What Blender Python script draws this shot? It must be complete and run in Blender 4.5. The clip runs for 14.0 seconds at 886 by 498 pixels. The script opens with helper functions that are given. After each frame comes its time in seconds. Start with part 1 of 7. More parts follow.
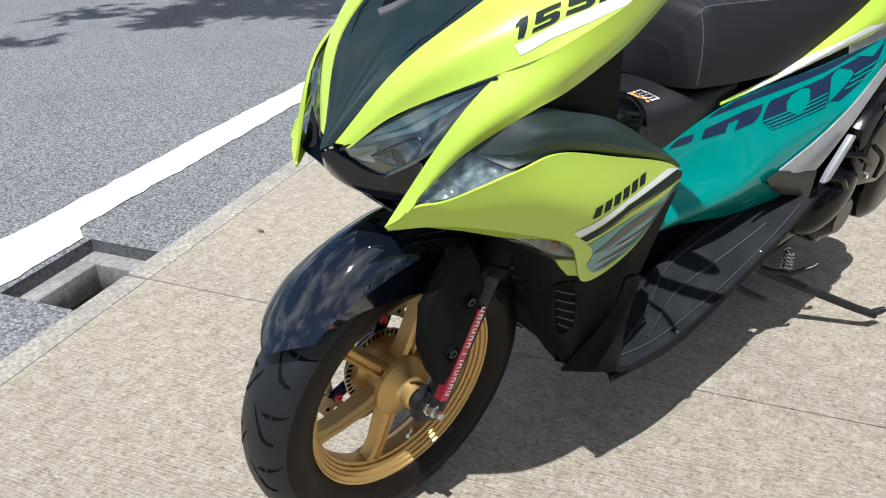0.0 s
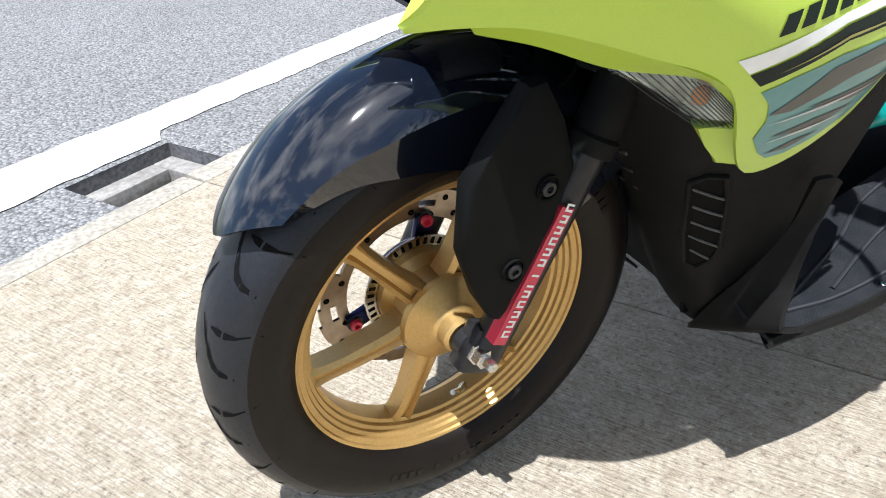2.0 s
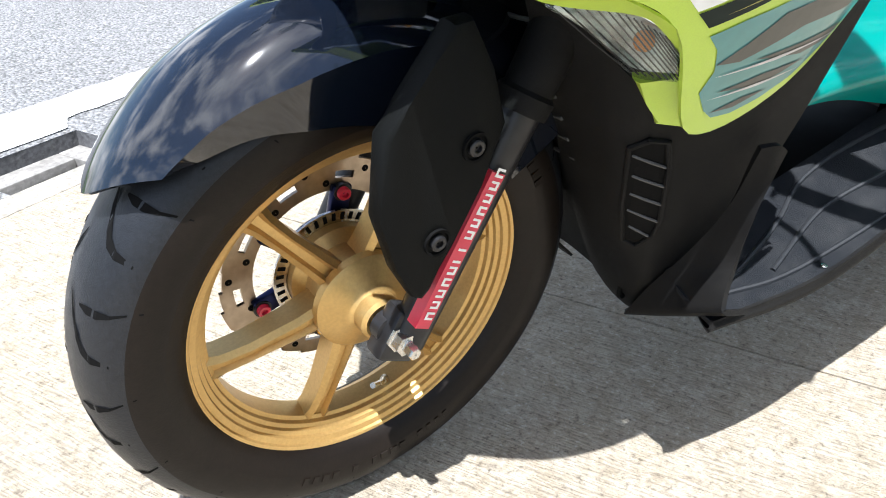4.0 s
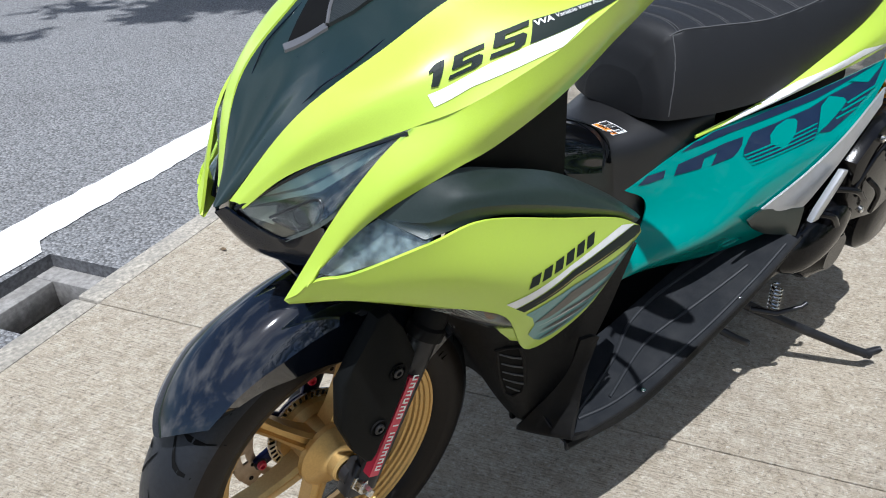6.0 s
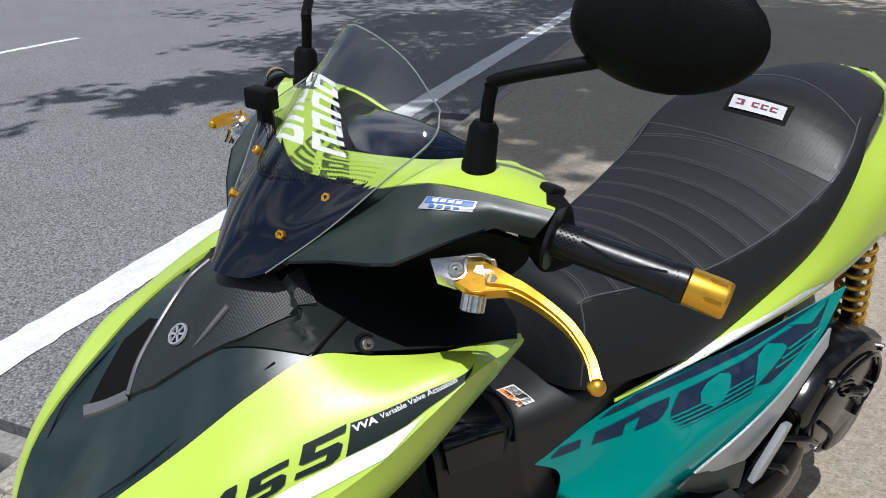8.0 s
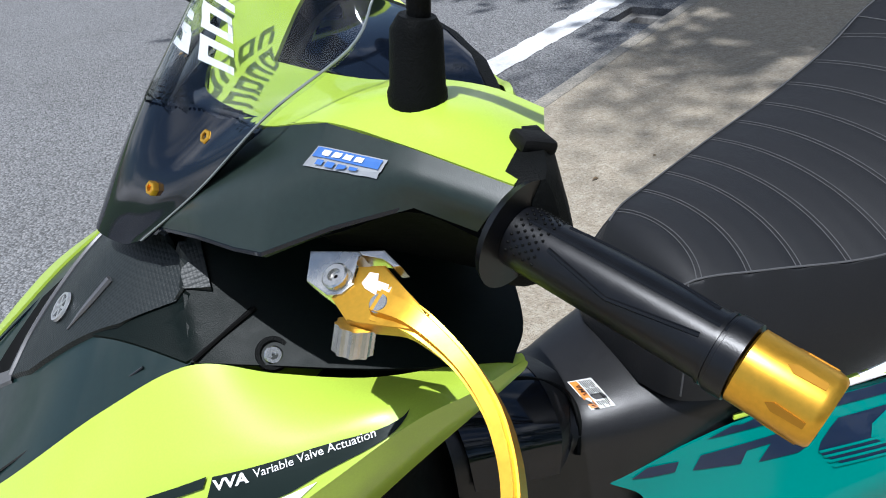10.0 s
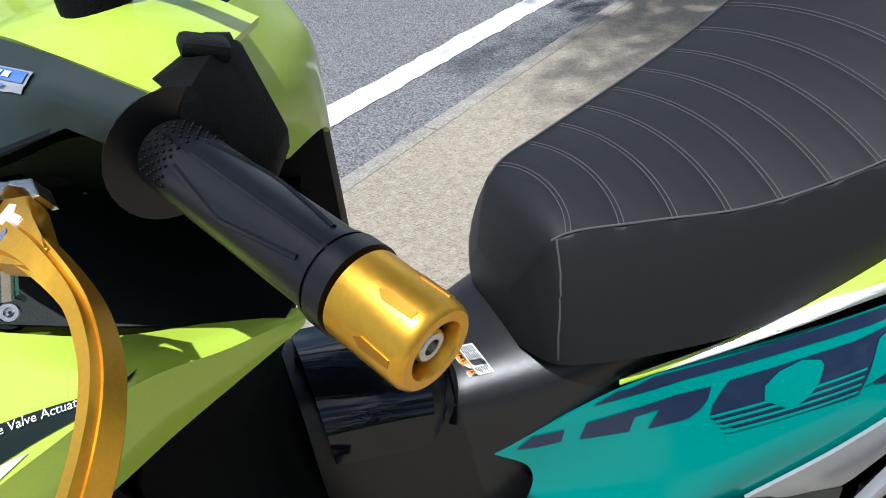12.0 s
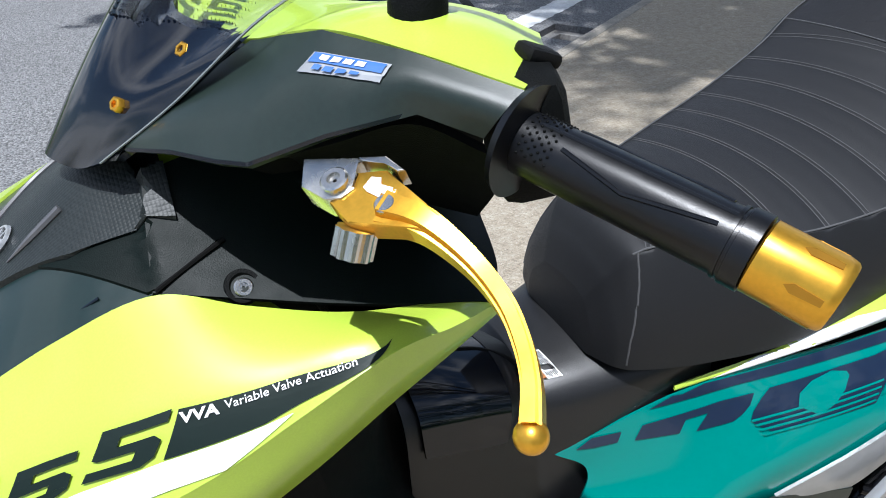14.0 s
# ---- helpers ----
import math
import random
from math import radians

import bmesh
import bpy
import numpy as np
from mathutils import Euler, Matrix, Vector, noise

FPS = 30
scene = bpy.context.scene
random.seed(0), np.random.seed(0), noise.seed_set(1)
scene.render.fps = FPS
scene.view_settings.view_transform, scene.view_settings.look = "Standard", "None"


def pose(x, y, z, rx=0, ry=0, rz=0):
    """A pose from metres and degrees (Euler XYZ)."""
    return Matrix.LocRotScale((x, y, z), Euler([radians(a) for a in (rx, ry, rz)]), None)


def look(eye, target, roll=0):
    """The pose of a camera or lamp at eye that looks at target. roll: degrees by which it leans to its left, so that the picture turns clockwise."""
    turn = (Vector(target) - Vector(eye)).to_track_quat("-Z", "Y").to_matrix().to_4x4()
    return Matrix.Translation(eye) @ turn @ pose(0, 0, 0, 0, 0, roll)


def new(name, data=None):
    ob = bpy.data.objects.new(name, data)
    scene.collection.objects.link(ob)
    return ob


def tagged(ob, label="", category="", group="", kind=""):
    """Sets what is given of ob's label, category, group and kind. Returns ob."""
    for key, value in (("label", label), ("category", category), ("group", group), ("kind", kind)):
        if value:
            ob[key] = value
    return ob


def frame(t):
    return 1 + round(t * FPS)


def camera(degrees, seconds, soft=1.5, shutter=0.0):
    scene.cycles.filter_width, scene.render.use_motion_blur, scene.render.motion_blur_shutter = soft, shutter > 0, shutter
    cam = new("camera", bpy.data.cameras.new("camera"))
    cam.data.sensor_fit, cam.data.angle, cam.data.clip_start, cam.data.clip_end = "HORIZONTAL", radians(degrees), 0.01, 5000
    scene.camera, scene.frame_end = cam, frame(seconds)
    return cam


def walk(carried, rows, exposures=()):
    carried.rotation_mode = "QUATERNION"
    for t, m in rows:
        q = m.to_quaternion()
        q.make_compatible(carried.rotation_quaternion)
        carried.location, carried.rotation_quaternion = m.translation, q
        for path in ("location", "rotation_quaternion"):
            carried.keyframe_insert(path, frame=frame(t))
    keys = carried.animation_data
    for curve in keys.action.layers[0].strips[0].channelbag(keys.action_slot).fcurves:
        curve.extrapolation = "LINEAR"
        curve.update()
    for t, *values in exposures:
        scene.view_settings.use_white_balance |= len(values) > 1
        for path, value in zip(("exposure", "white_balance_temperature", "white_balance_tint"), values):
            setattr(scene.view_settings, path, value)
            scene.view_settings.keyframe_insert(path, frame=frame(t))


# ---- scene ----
from mathutils.bvhtree import BVHTree

cam = camera(65.0, 14.0, soft=1.0)
PATH = [
    (0, (-0.544, -0.754, 1.011), (0.623, 0.55, 0.043), -1.0),
    (0.5, (-0.483, -0.697, 0.946), (0.555, 0.614, -0.151), -1.9),
    (1, (-0.381, -0.659, 0.889), (0.484, 0.746, -0.241), -3.6),
    (1.5, (-0.319, -0.612, 0.814), (0.509, 0.832, -0.293), -4.8),
    (2, (-0.314, -0.588, 0.743), (0.53, 0.889, -0.308), -2.2),
    (2.5, (-0.291, -0.568, 0.695), (0.636, 0.88, -0.327), 0.0),
    (2.7, (-0.277, -0.56, 0.674), (0.716, 0.845, -0.347), 2.0),
    (4.8, (-0.281, -0.557, 0.677), (0.741, 0.81, -0.365), 0.2),
    (5, (-0.289, -0.584, 0.741), (0.751, 0.744, -0.335), -2.2),
    (5.5, (-0.333, -0.65, 0.899), (0.707, 0.739, -0.096), -1.9),
    (6, (-0.364, -0.713, 1.034), (0.777, 0.594, 0.04), -0.9),
    (6.5, (-0.298, -0.802, 1.174), (0.781, 0.614, 0.263), -2.4),
    (7, (-0.203, -0.842, 1.242), (0.855, 0.617, 0.375), -3.1),
    (7.5, (-0.142, -0.748, 1.261), (0.966, 0.68, 0.405), -3.7),
    (7.7, (-0.111, -0.69, 1.267), (1.086, 0.675, 0.429), -0.7),
    (9.8, (0.189, -0.543, 1.214), (0.844, 1.036, 0.177), -7.8),
    (10, (0.213, -0.541, 1.194), (0.829, 1.031, 0.121), -6.6),
    (10.5, (0.256, -0.54, 1.172), (0.783, 1.055, 0.087), -6.8),
    (11, (0.279, -0.548, 1.16), (0.762, 1.055, 0.066), -7.4),
    (11.5, (0.326, -0.562, 1.144), (0.915, 1.006, 0.051), -6.9),
    (12, (0.344, -0.571, 1.135), (0.937, 0.977, 0.016), -7.8),
    (12.5, (0.341, -0.567, 1.126), (0.948, 0.993, 0.032), -7.3),
    (13, (0.32, -0.568, 1.126), (0.928, 0.998, 0.041), -7.0),
    (13.5, (0.275, -0.56, 1.134), (0.943, 1.002, 0.078), -6.3),
    (14, (0.167, -0.539, 1.152), (1.006, 0.938, 0.097), -0.7),
]
EXPOSURES = [(0, 0.25), (0.5, 0.3), (1.0, 0.4), (1.5, 0.5), (2.0, 0.85), (2.7, 1.05), (4.8, 1.3), (5.0, 1.25), (5.5, 0.75), (6.0, 0.18), (6.5, -0.40), (7.0, -0.63), (7.7, -0.33), (9.8, 0.0), (12.0, 0.1), (13.5, 0.15), (14.0, 0.25)]
walk(cam, [(t, look(eye, target, roll)) for t, eye, target, roll in PATH], [(t, e + 0.05, 6130 if t < 6 else 6180 if 6.4 < t < 7.8 else 5960, 10) for t, e in EXPOSURES])

# ---------- sun, sky ----------
SUN_TO = Vector((-0.22, -0.18, 0.96)).normalized()
sun_data = bpy.data.lights.new("sun", "SUN")
sun_data.energy, sun_data.angle, sun_data.color = 5.0, radians(0.5), (1.0, 0.985, 0.97)
sun = new("sun", sun_data)
sun.matrix_world = look(SUN_TO * 30, (0, 0, 0))
world = bpy.data.worlds.new("world")
scene.world = world
world.use_nodes = True
wn = world.node_tree.nodes
sky = wn.new("ShaderNodeTexSky")
sky.sky_type, sky.sun_disc = "NISHITA", False
sky.sun_elevation = math.asin(SUN_TO.z)
sky.sun_rotation = math.atan2(SUN_TO.x, SUN_TO.y)
wl = world.node_tree.links
tcw = wn.new("ShaderNodeTexCoord")
stretch = wn.new("ShaderNodeMapping")
stretch.inputs["Scale"].default_value = (1.0, 1.0, 2.2)
puffs = wn.new("ShaderNodeTexNoise")
puffs.inputs["Scale"].default_value, puffs.inputs["Detail"].default_value, puffs.inputs["Roughness"].default_value = 3.2, 7.0, 0.58
ramp = wn.new("ShaderNodeValToRGB")
ramp.color_ramp.elements[0].position, ramp.color_ramp.elements[1].position = 0.47, 0.67
clouds = wn.new("ShaderNodeMix")
clouds.data_type = "RGBA"
clouds.inputs[7].default_value = (14.0, 14.0, 14.2, 1)     # white cumulus over the whole sky
wl.new(tcw.outputs["Generated"], stretch.inputs[0])
wl.new(stretch.outputs[0], puffs.inputs["Vector"])
wl.new(puffs.outputs[0], ramp.inputs[0])
wl.new(ramp.outputs[0], clouds.inputs[0])
wl.new(sky.outputs[0], clouds.inputs[6])
wl.new(clouds.outputs[2], wn["Background"].inputs[0])
wn["Background"].inputs[1].default_value = 0.088


# ---------- materials ----------
def material(name, color, rough=0.5, metal=0.0, spread=0.06, scale=60.0, bump=0.0, bump_scale=300.0, coat=0.0, stain=0.0, stain_scale=4.0, stain_color=(0.2, 0.18, 0.15), spec=0.5):
    """A node material: base colour with fine grain, broad stains, and a fine bump."""
    m = bpy.data.materials.new(name)
    m.use_nodes = True
    nt = m.node_tree
    N, L = nt.nodes, nt.links
    b = N["Principled BSDF"]
    b.inputs["Roughness"].default_value, b.inputs["Metallic"].default_value = rough, metal
    b.inputs["Specular IOR Level"].default_value = spec
    b.inputs["Coat Weight"].default_value, b.inputs["Coat Roughness"].default_value = coat, 0.04
    tc = N.new("ShaderNodeTexCoord")
    n1 = N.new("ShaderNodeTexNoise")
    n1.inputs["Scale"].default_value, n1.inputs["Detail"].default_value = scale, 4.0
    L.new(tc.outputs["Object"], n1.inputs["Vector"])
    r1 = N.new("ShaderNodeValToRGB")
    lo, hi = [tuple(max(0.0, min(1.0, c * k)) for c in color) for k in (1 - spread, 1 + spread)]
    r1.color_ramp.elements[0].color, r1.color_ramp.elements[1].color = (*lo, 1), (*hi, 1)
    r1.color_ramp.elements[0].position, r1.color_ramp.elements[1].position = 0.3, 0.7
    L.new(n1.outputs[0], r1.inputs[0])
    out = r1.outputs[0]
    if stain:
        n2 = N.new("ShaderNodeTexNoise")
        n2.inputs["Scale"].default_value, n2.inputs["Detail"].default_value = stain_scale, 6.0
        n2.inputs["Roughness"].default_value = 0.65
        L.new(tc.outputs["Object"], n2.inputs["Vector"])
        r2 = N.new("ShaderNodeValToRGB")
        r2.color_ramp.elements[0].position, r2.color_ramp.elements[1].position = 0.42, 0.68
        r2.color_ramp.elements[0].color, r2.color_ramp.elements[1].color = (0, 0, 0, 1), (stain, stain, stain, 1)
        L.new(n2.outputs[0], r2.inputs[0])
        mx = N.new("ShaderNodeMix")
        mx.data_type = "RGBA"
        mx.inputs[7].default_value = (*stain_color, 1)
        L.new(r2.outputs[0], mx.inputs[0])
        L.new(out, mx.inputs[6])
        out = mx.outputs[2]
    L.new(out, b.inputs["Base Color"])
    rr = N.new("ShaderNodeMapRange")
    rr.inputs["To Min"].default_value, rr.inputs["To Max"].default_value = max(0.0, rough - 0.06), min(1.0, rough + 0.08)
    n3 = N.new("ShaderNodeTexNoise")
    n3.inputs["Scale"].default_value = scale * 0.3
    L.new(tc.outputs["Object"], n3.inputs["Vector"])
    L.new(n3.outputs[0], rr.inputs[0])
    L.new(rr.outputs[0], b.inputs["Roughness"])
    if bump:
        nb = N.new("ShaderNodeTexNoise")
        nb.inputs["Scale"].default_value, nb.inputs["Detail"].default_value = bump_scale, 3.0
        L.new(tc.outputs["Object"], nb.inputs["Vector"])
        bp = N.new("ShaderNodeBump")
        bp.inputs["Strength"].default_value, bp.inputs["Distance"].default_value = bump, 0.002
        L.new(nb.outputs[0], bp.inputs["Height"])
        L.new(bp.outputs[0], b.inputs["Normal"])
    return m


def glass(name, tint, rough=0.02, shine=0.03):
    """Thin clear plastic: light passes with a tint, and the surface has a real sheen."""
    m = bpy.data.materials.new(name)
    m.use_nodes = True
    N, L = m.node_tree.nodes, m.node_tree.links
    N.remove(N["Principled BSDF"])
    clear, gloss, mix, edge = N.new("ShaderNodeBsdfTransparent"), N.new("ShaderNodeBsdfGlossy"), N.new("ShaderNodeMixShader"), N.new("ShaderNodeLayerWeight")
    clear.inputs["Color"].default_value = (*tint, 1)
    gloss.inputs["Roughness"].default_value = rough
    power, span = N.new("ShaderNodeMath"), N.new("ShaderNodeMapRange")
    power.operation, power.inputs[1].default_value = "POWER", 4.0
    span.inputs["To Min"].default_value, span.inputs["To Max"].default_value = shine, 0.75
    L.new(edge.outputs["Facing"], power.inputs[0])
    L.new(power.outputs[0], span.inputs[0])
    L.new(span.outputs[0], mix.inputs[0])
    L.new(clear.outputs[0], mix.inputs[1])
    L.new(gloss.outputs[0], mix.inputs[2])
    L.new(mix.outputs[0], N["Material Output"].inputs["Surface"])
    return m


LIME = material("lime_paint", (0.44, 0.60, 0.060), 0.36, spread=0.04, scale=900, coat=0.45)
TEAL = material("teal_paint", (0.0, 0.21, 0.182), 0.22, spread=0.06, scale=900, coat=0.35, spec=0.3)
NAVY = material("navy_decal", (0.006, 0.016, 0.045), 0.3, coat=0.4)
GLOSS = material("gloss_black_paint", (0.003, 0.005, 0.010), 0.05, spread=0.1)
FENDER = material("fender_black_paint", (0.003, 0.005, 0.010), 0.05, spread=0.1, scale=90, spec=0.5, coat=0.5, stain=0.03, stain_scale=30, stain_color=(0.05, 0.05, 0.05))
MATTE = material("matte_black_plastic", (0.005, 0.0055, 0.0055), 0.5, spread=0.15, scale=400, bump=0.25, bump_scale=900, stain=0.05, stain_color=(0.05, 0.05, 0.045), spec=0.06)
SATIN = material("satin_dark_paint", (0.012, 0.021, 0.017), 0.38, spread=0.12, scale=300, bump=0.05, bump_scale=1500, coat=0.05, spec=0.5)
PLASTIC = material("grained_black_plastic", (0.007, 0.007, 0.0072), 0.55, spread=0.2, scale=500, bump=0.35, bump_scale=1400, stain=0.1, stain_scale=9, stain_color=(0.07, 0.065, 0.055), spec=0.10)
RUBBER = material("tyre_rubber", (0.009, 0.0105, 0.0135), 0.42, spread=0.25, scale=240, bump=0.2, bump_scale=700, stain=0.14, stain_scale=14, stain_color=(0.030, 0.033, 0.038), spec=0.34)
MATRUB = material("mat_rubber", (0.007, 0.0085, 0.011), 0.6, spread=0.25, scale=500, bump=0.5, bump_scale=800, stain=0.18, stain_scale=18, stain_color=(0.07, 0.07, 0.068), spec=0.16)
VINYL = material("seat_vinyl", (0.012, 0.0126, 0.0145), 0.5, spread=0.12, scale=700, bump=0.22, bump_scale=1800, spec=0.3)
THREAD = material("seat_thread", (0.075, 0.076, 0.08), 0.7)
GOLD = material("gold_rim_paint", (0.57, 0.375, 0.140), 0.36, 0.72, spread=0.07, scale=300, stain=0.12, stain_scale=20, stain_color=(0.35, 0.22, 0.08))
ANOD = material("gold_anodised", (0.80, 0.43, 0.045), 0.32, 0.9, spread=0.05, scale=500)
STEEL = material("bright_steel", (0.62, 0.61, 0.58), 0.25, 1.0, spread=0.1, scale=200)
DARKSTEEL = material("dark_steel", (0.03, 0.03, 0.032), 0.35, 0.6, spread=0.2)
DISC = material("brake_disc_steel", (0.36, 0.29, 0.22), 0.33, 0.9, spread=0.15, scale=90)
BLUE = material("blue_anodised", (0.008, 0.012, 0.055), 0.3, 0.8)
RED = material("red_sticker", (0.62, 0.02, 0.06), 0.35, coat=0.3)
WHITE = material("white_decal", (0.78, 0.79, 0.78), 0.35, coat=0.3)
SILVER = material("silver_paint", (0.42, 0.43, 0.44), 0.35, 0.5, coat=0.3)
TAGGREY = material("tag_grey", (0.52, 0.52, 0.53), 0.4, spread=0.1)
MAROON = material("tag_dark_red", (0.20, 0.02, 0.045), 0.4)
AMBER = material("amber_bulb", (0.75, 0.22, 0.03), 0.2, coat=0.5)
ORANGE = material("orange_label", (0.8, 0.25, 0.03), 0.4)
BLUELABEL = material("blue_label", (0.06, 0.16, 0.45), 0.25, coat=0.6)
LENS = glass("smoked_lens", (0.84, 0.90, 0.87), 0.03, 0.13)
CLEAR = glass("clear_lens", (0.86, 0.89, 0.88), 0.03, 0.06)
SCREEN = glass("tinted_screen", (0.94, 0.95, 0.955), 0.03)
FACETS = material("lamp_facets", (0.46, 0.50, 0.49), 0.16, 0.6, spread=0.6, scale=90, bump=1.0, bump_scale=110)
BRIGHT_FACETS = material("bright_lamp_facets", (0.62, 0.66, 0.65), 0.15, 0.25, spread=0.45, scale=70, bump=1.0, bump_scale=120)
NOSEGREY = material("grey_nose_trim", (0.09, 0.09, 0.095), 0.3, spread=0.1, coat=0.4)
SCREEN_EDGE = material("screen_edge", (0.20, 0.22, 0.22), 0.2, coat=0.5)
REFLECTOR = material("lamp_reflector", (0.11, 0.125, 0.117), 0.28, 0.2, spread=0.4, scale=60)
FLANK = material("tyre_flank_rubber", (0.0075, 0.0052, 0.0038), 0.46, spread=0.15, scale=200, bump=0.1, bump_scale=500, stain=0.12, stain_scale=12, stain_color=(0.028, 0.020, 0.014), spec=0.2)
GUIDE = material("pale_light_guide", (0.46, 0.58, 0.51), 0.3, spread=0.12, scale=80, coat=0.5)
BLADE = material("lamp_blade", (0.22, 0.26, 0.27), 0.28, 0.3, spread=0.1, scale=80)
WARMGREY = material("lamp_chamber", (0.38, 0.34, 0.31), 0.35, 0.2, spread=0.15, scale=60)
ENGINE = material("engine_black_metal", (0.003, 0.003, 0.0035), 0.14, 0.0, spread=0.2, scale=120, bump=0.05, spec=0.28)
GRIP = material("grip_rubber", (0.004, 0.0045, 0.006), 0.32, spread=0.15, scale=500, bump=0.05, bump_scale=1500, spec=0.4)
TANK = material("satin_tunnel_plastic", (0.009, 0.009, 0.010), 0.34, spread=0.15, scale=300, bump=0.12, bump_scale=900, stain=0.06, stain_color=(0.07, 0.07, 0.065), spec=0.45)
# darker copy of the anodised gold, with notch shade put into the colour
NOTCH = material("shaded_gold", (0.5, 0.25, 0.03), 0.35, 0.9)
NOSE = material("nose_dark_paint", (0.006, 0.018, 0.0165), 0.3, spread=0.1, scale=300, coat=0.15)
DASH = material("dash_dark_plastic", (0.003, 0.0065, 0.0055), 0.45, spread=0.15, scale=300, bump=0.12, bump_scale=1200, spec=0.12)
MATRIB = material("mat_rib_rubber", (0.009, 0.0105, 0.013), 0.6, spread=0.2, scale=300)
WIRE = material("vent_wire", (0.06, 0.06, 0.058), 0.5)
# near-black: shade of grooves, holes and vents put into colour; black print too
HOLE = material("recess_shade_print_black", (0.006, 0.006, 0.006), 0.7, spec=0.05)


def weave_material():
    m = material("woven_black_vinyl", (0.012, 0.012, 0.013), 0.38, spread=0.1, scale=500)
    N, L = m.node_tree.nodes, m.node_tree.links
    tc = N.new("ShaderNodeTexCoord")
    ch = N.new("ShaderNodeTexChecker")
    ch.inputs["Scale"].default_value = 150
    L.new(tc.outputs["Object"], ch.inputs["Vector"])
    bp = N.new("ShaderNodeBump")
    bp.inputs["Strength"].default_value, bp.inputs["Distance"].default_value = 0.8, 0.002
    L.new(ch.outputs[1], bp.inputs["Height"])
    L.new(bp.outputs[0], N["Principled BSDF"].inputs["Normal"])
    return m


WEAVE = weave_material()


def dotted_material():
    """Dark plastic with a fine raised dot grain."""
    m = material("dotted_dark_plastic", (0.014, 0.018, 0.018), 0.45, spread=0.12, scale=200, spec=0.35)
    N, L = m.node_tree.nodes, m.node_tree.links
    tc, v, bp = N.new("ShaderNodeTexCoord"), N.new("ShaderNodeTexVoronoi"), N.new("ShaderNodeBump")
    v.inputs["Scale"].default_value, v.inputs["Randomness"].default_value = 420, 0.0
    bp.inputs["Strength"].default_value, bp.inputs["Distance"].default_value = 0.35, 0.001
    bp.invert = True
    L.new(tc.outputs["Object"], v.inputs["Vector"])
    L.new(v.outputs["Distance"], bp.inputs["Height"])
    L.new(bp.outputs[0], N["Principled BSDF"].inputs["Normal"])
    return m


DOTTED = dotted_material()


# ---------- mesh tools ----------
def link(name, bm, mat, parent=None, smooth=True, label=""):
    me = bpy.data.meshes.new(name)
    bmesh.ops.recalc_face_normals(bm, faces=bm.faces[:])
    bm.to_mesh(me)
    bm.free()
    for p in me.polygons:
        p.use_smooth = smooth
    if smooth:
        me.set_sharp_from_angle(angle=radians(38))
    me.materials.append(mat)
    ob = new(name, me)
    if parent:
        ob.parent = parent
    if label:
        tagged(ob, label)
    return ob


def part(name, bm, mat, parent, label="", smooth=True):
    return link(name, bm, mat, parent, smooth, label)


def spline(pts, n):
    """n points on a smooth curve through pts."""
    P = [Vector(p) for p in pts]
    P = [2 * P[0] - P[1]] + P + [2 * P[-1] - P[-2]]
    out = []
    for i in range(n):
        s = i / (n - 1) * (len(pts) - 1)
        k = min(int(s), len(pts) - 2)
        u = s - k
        a, b, c, d = P[k:k + 4]
        out.append(0.5 * (2 * b + (c - a) * u + (2 * a - 5 * b + 4 * c - d) * u * u + (3 * b - a - 3 * c + d) * u ** 3))
    return out


def flip(rows, side):
    """The rows for the left (-1) as given, or mirrored for the right (+1)."""
    return rows if side < 0 else [[(x, -y, z) for x, y, z in r] for r in rows]


def straight(pts, n):
    """n points on the straight legs between pts, corners kept."""
    P = [Vector(p) for p in pts]
    legs = len(P) - 1
    each = max(1, (n - 1) // legs)
    return [P[k].lerp(P[k + 1], i / each) for k in range(legs) for i in range(each)] + [P[-1]]


def sheet(rows, nu=24, nv=14, thick=0.004, inward=(0.4, 0.0, 0.6), angular=False):
    """A shell through a net of control points, with thickness towards the point inward; angular keeps the corners along its rows."""
    cols = [(straight if angular else spline)(r, nu) for r in rows]
    nu = len(cols[0])
    grid = [spline([c[i] for c in cols], nv) for i in range(nu)]
    bm = bmesh.new()
    vs = [[bm.verts.new(p) for p in g] for g in grid]
    for i in range(nu - 1):
        for j in range(nv - 1):
            try:
                bm.faces.new((vs[i][j], vs[i + 1][j], vs[i + 1][j + 1], vs[i][j + 1]))
            except ValueError:
                pass
    bmesh.ops.remove_doubles(bm, verts=bm.verts[:], dist=0.0004)
    if thick:
        thicken(bm, thick, inward)
    return bm


def thicken(bm, thick, inward):
    """Give an open shell thickness, away from its outer face."""
    bmesh.ops.recalc_face_normals(bm, faces=bm.faces[:])
    bm.normal_update()
    c = Vector(inward)
    tot = sum(((f.calc_center_median() - c).dot(f.normal) * f.calc_area() for f in bm.faces), 0.0)
    if tot < 0:
        bmesh.ops.reverse_faces(bm, faces=bm.faces[:])
        bm.normal_update()
    top = bm.verts[:]
    edges = [e for e in bm.edges if len(e.link_faces) == 1]
    faces = bm.faces[:]
    low = {v: bm.verts.new(v.co - v.normal * thick) for v in top}
    for f in faces:
        try:
            bm.faces.new([low[v] for v in reversed(f.verts)])
        except ValueError:
            pass
    for e in edges:
        a, b = e.verts
        try:
            bm.faces.new((a, b, low[b], low[a]))
        except ValueError:
            pass


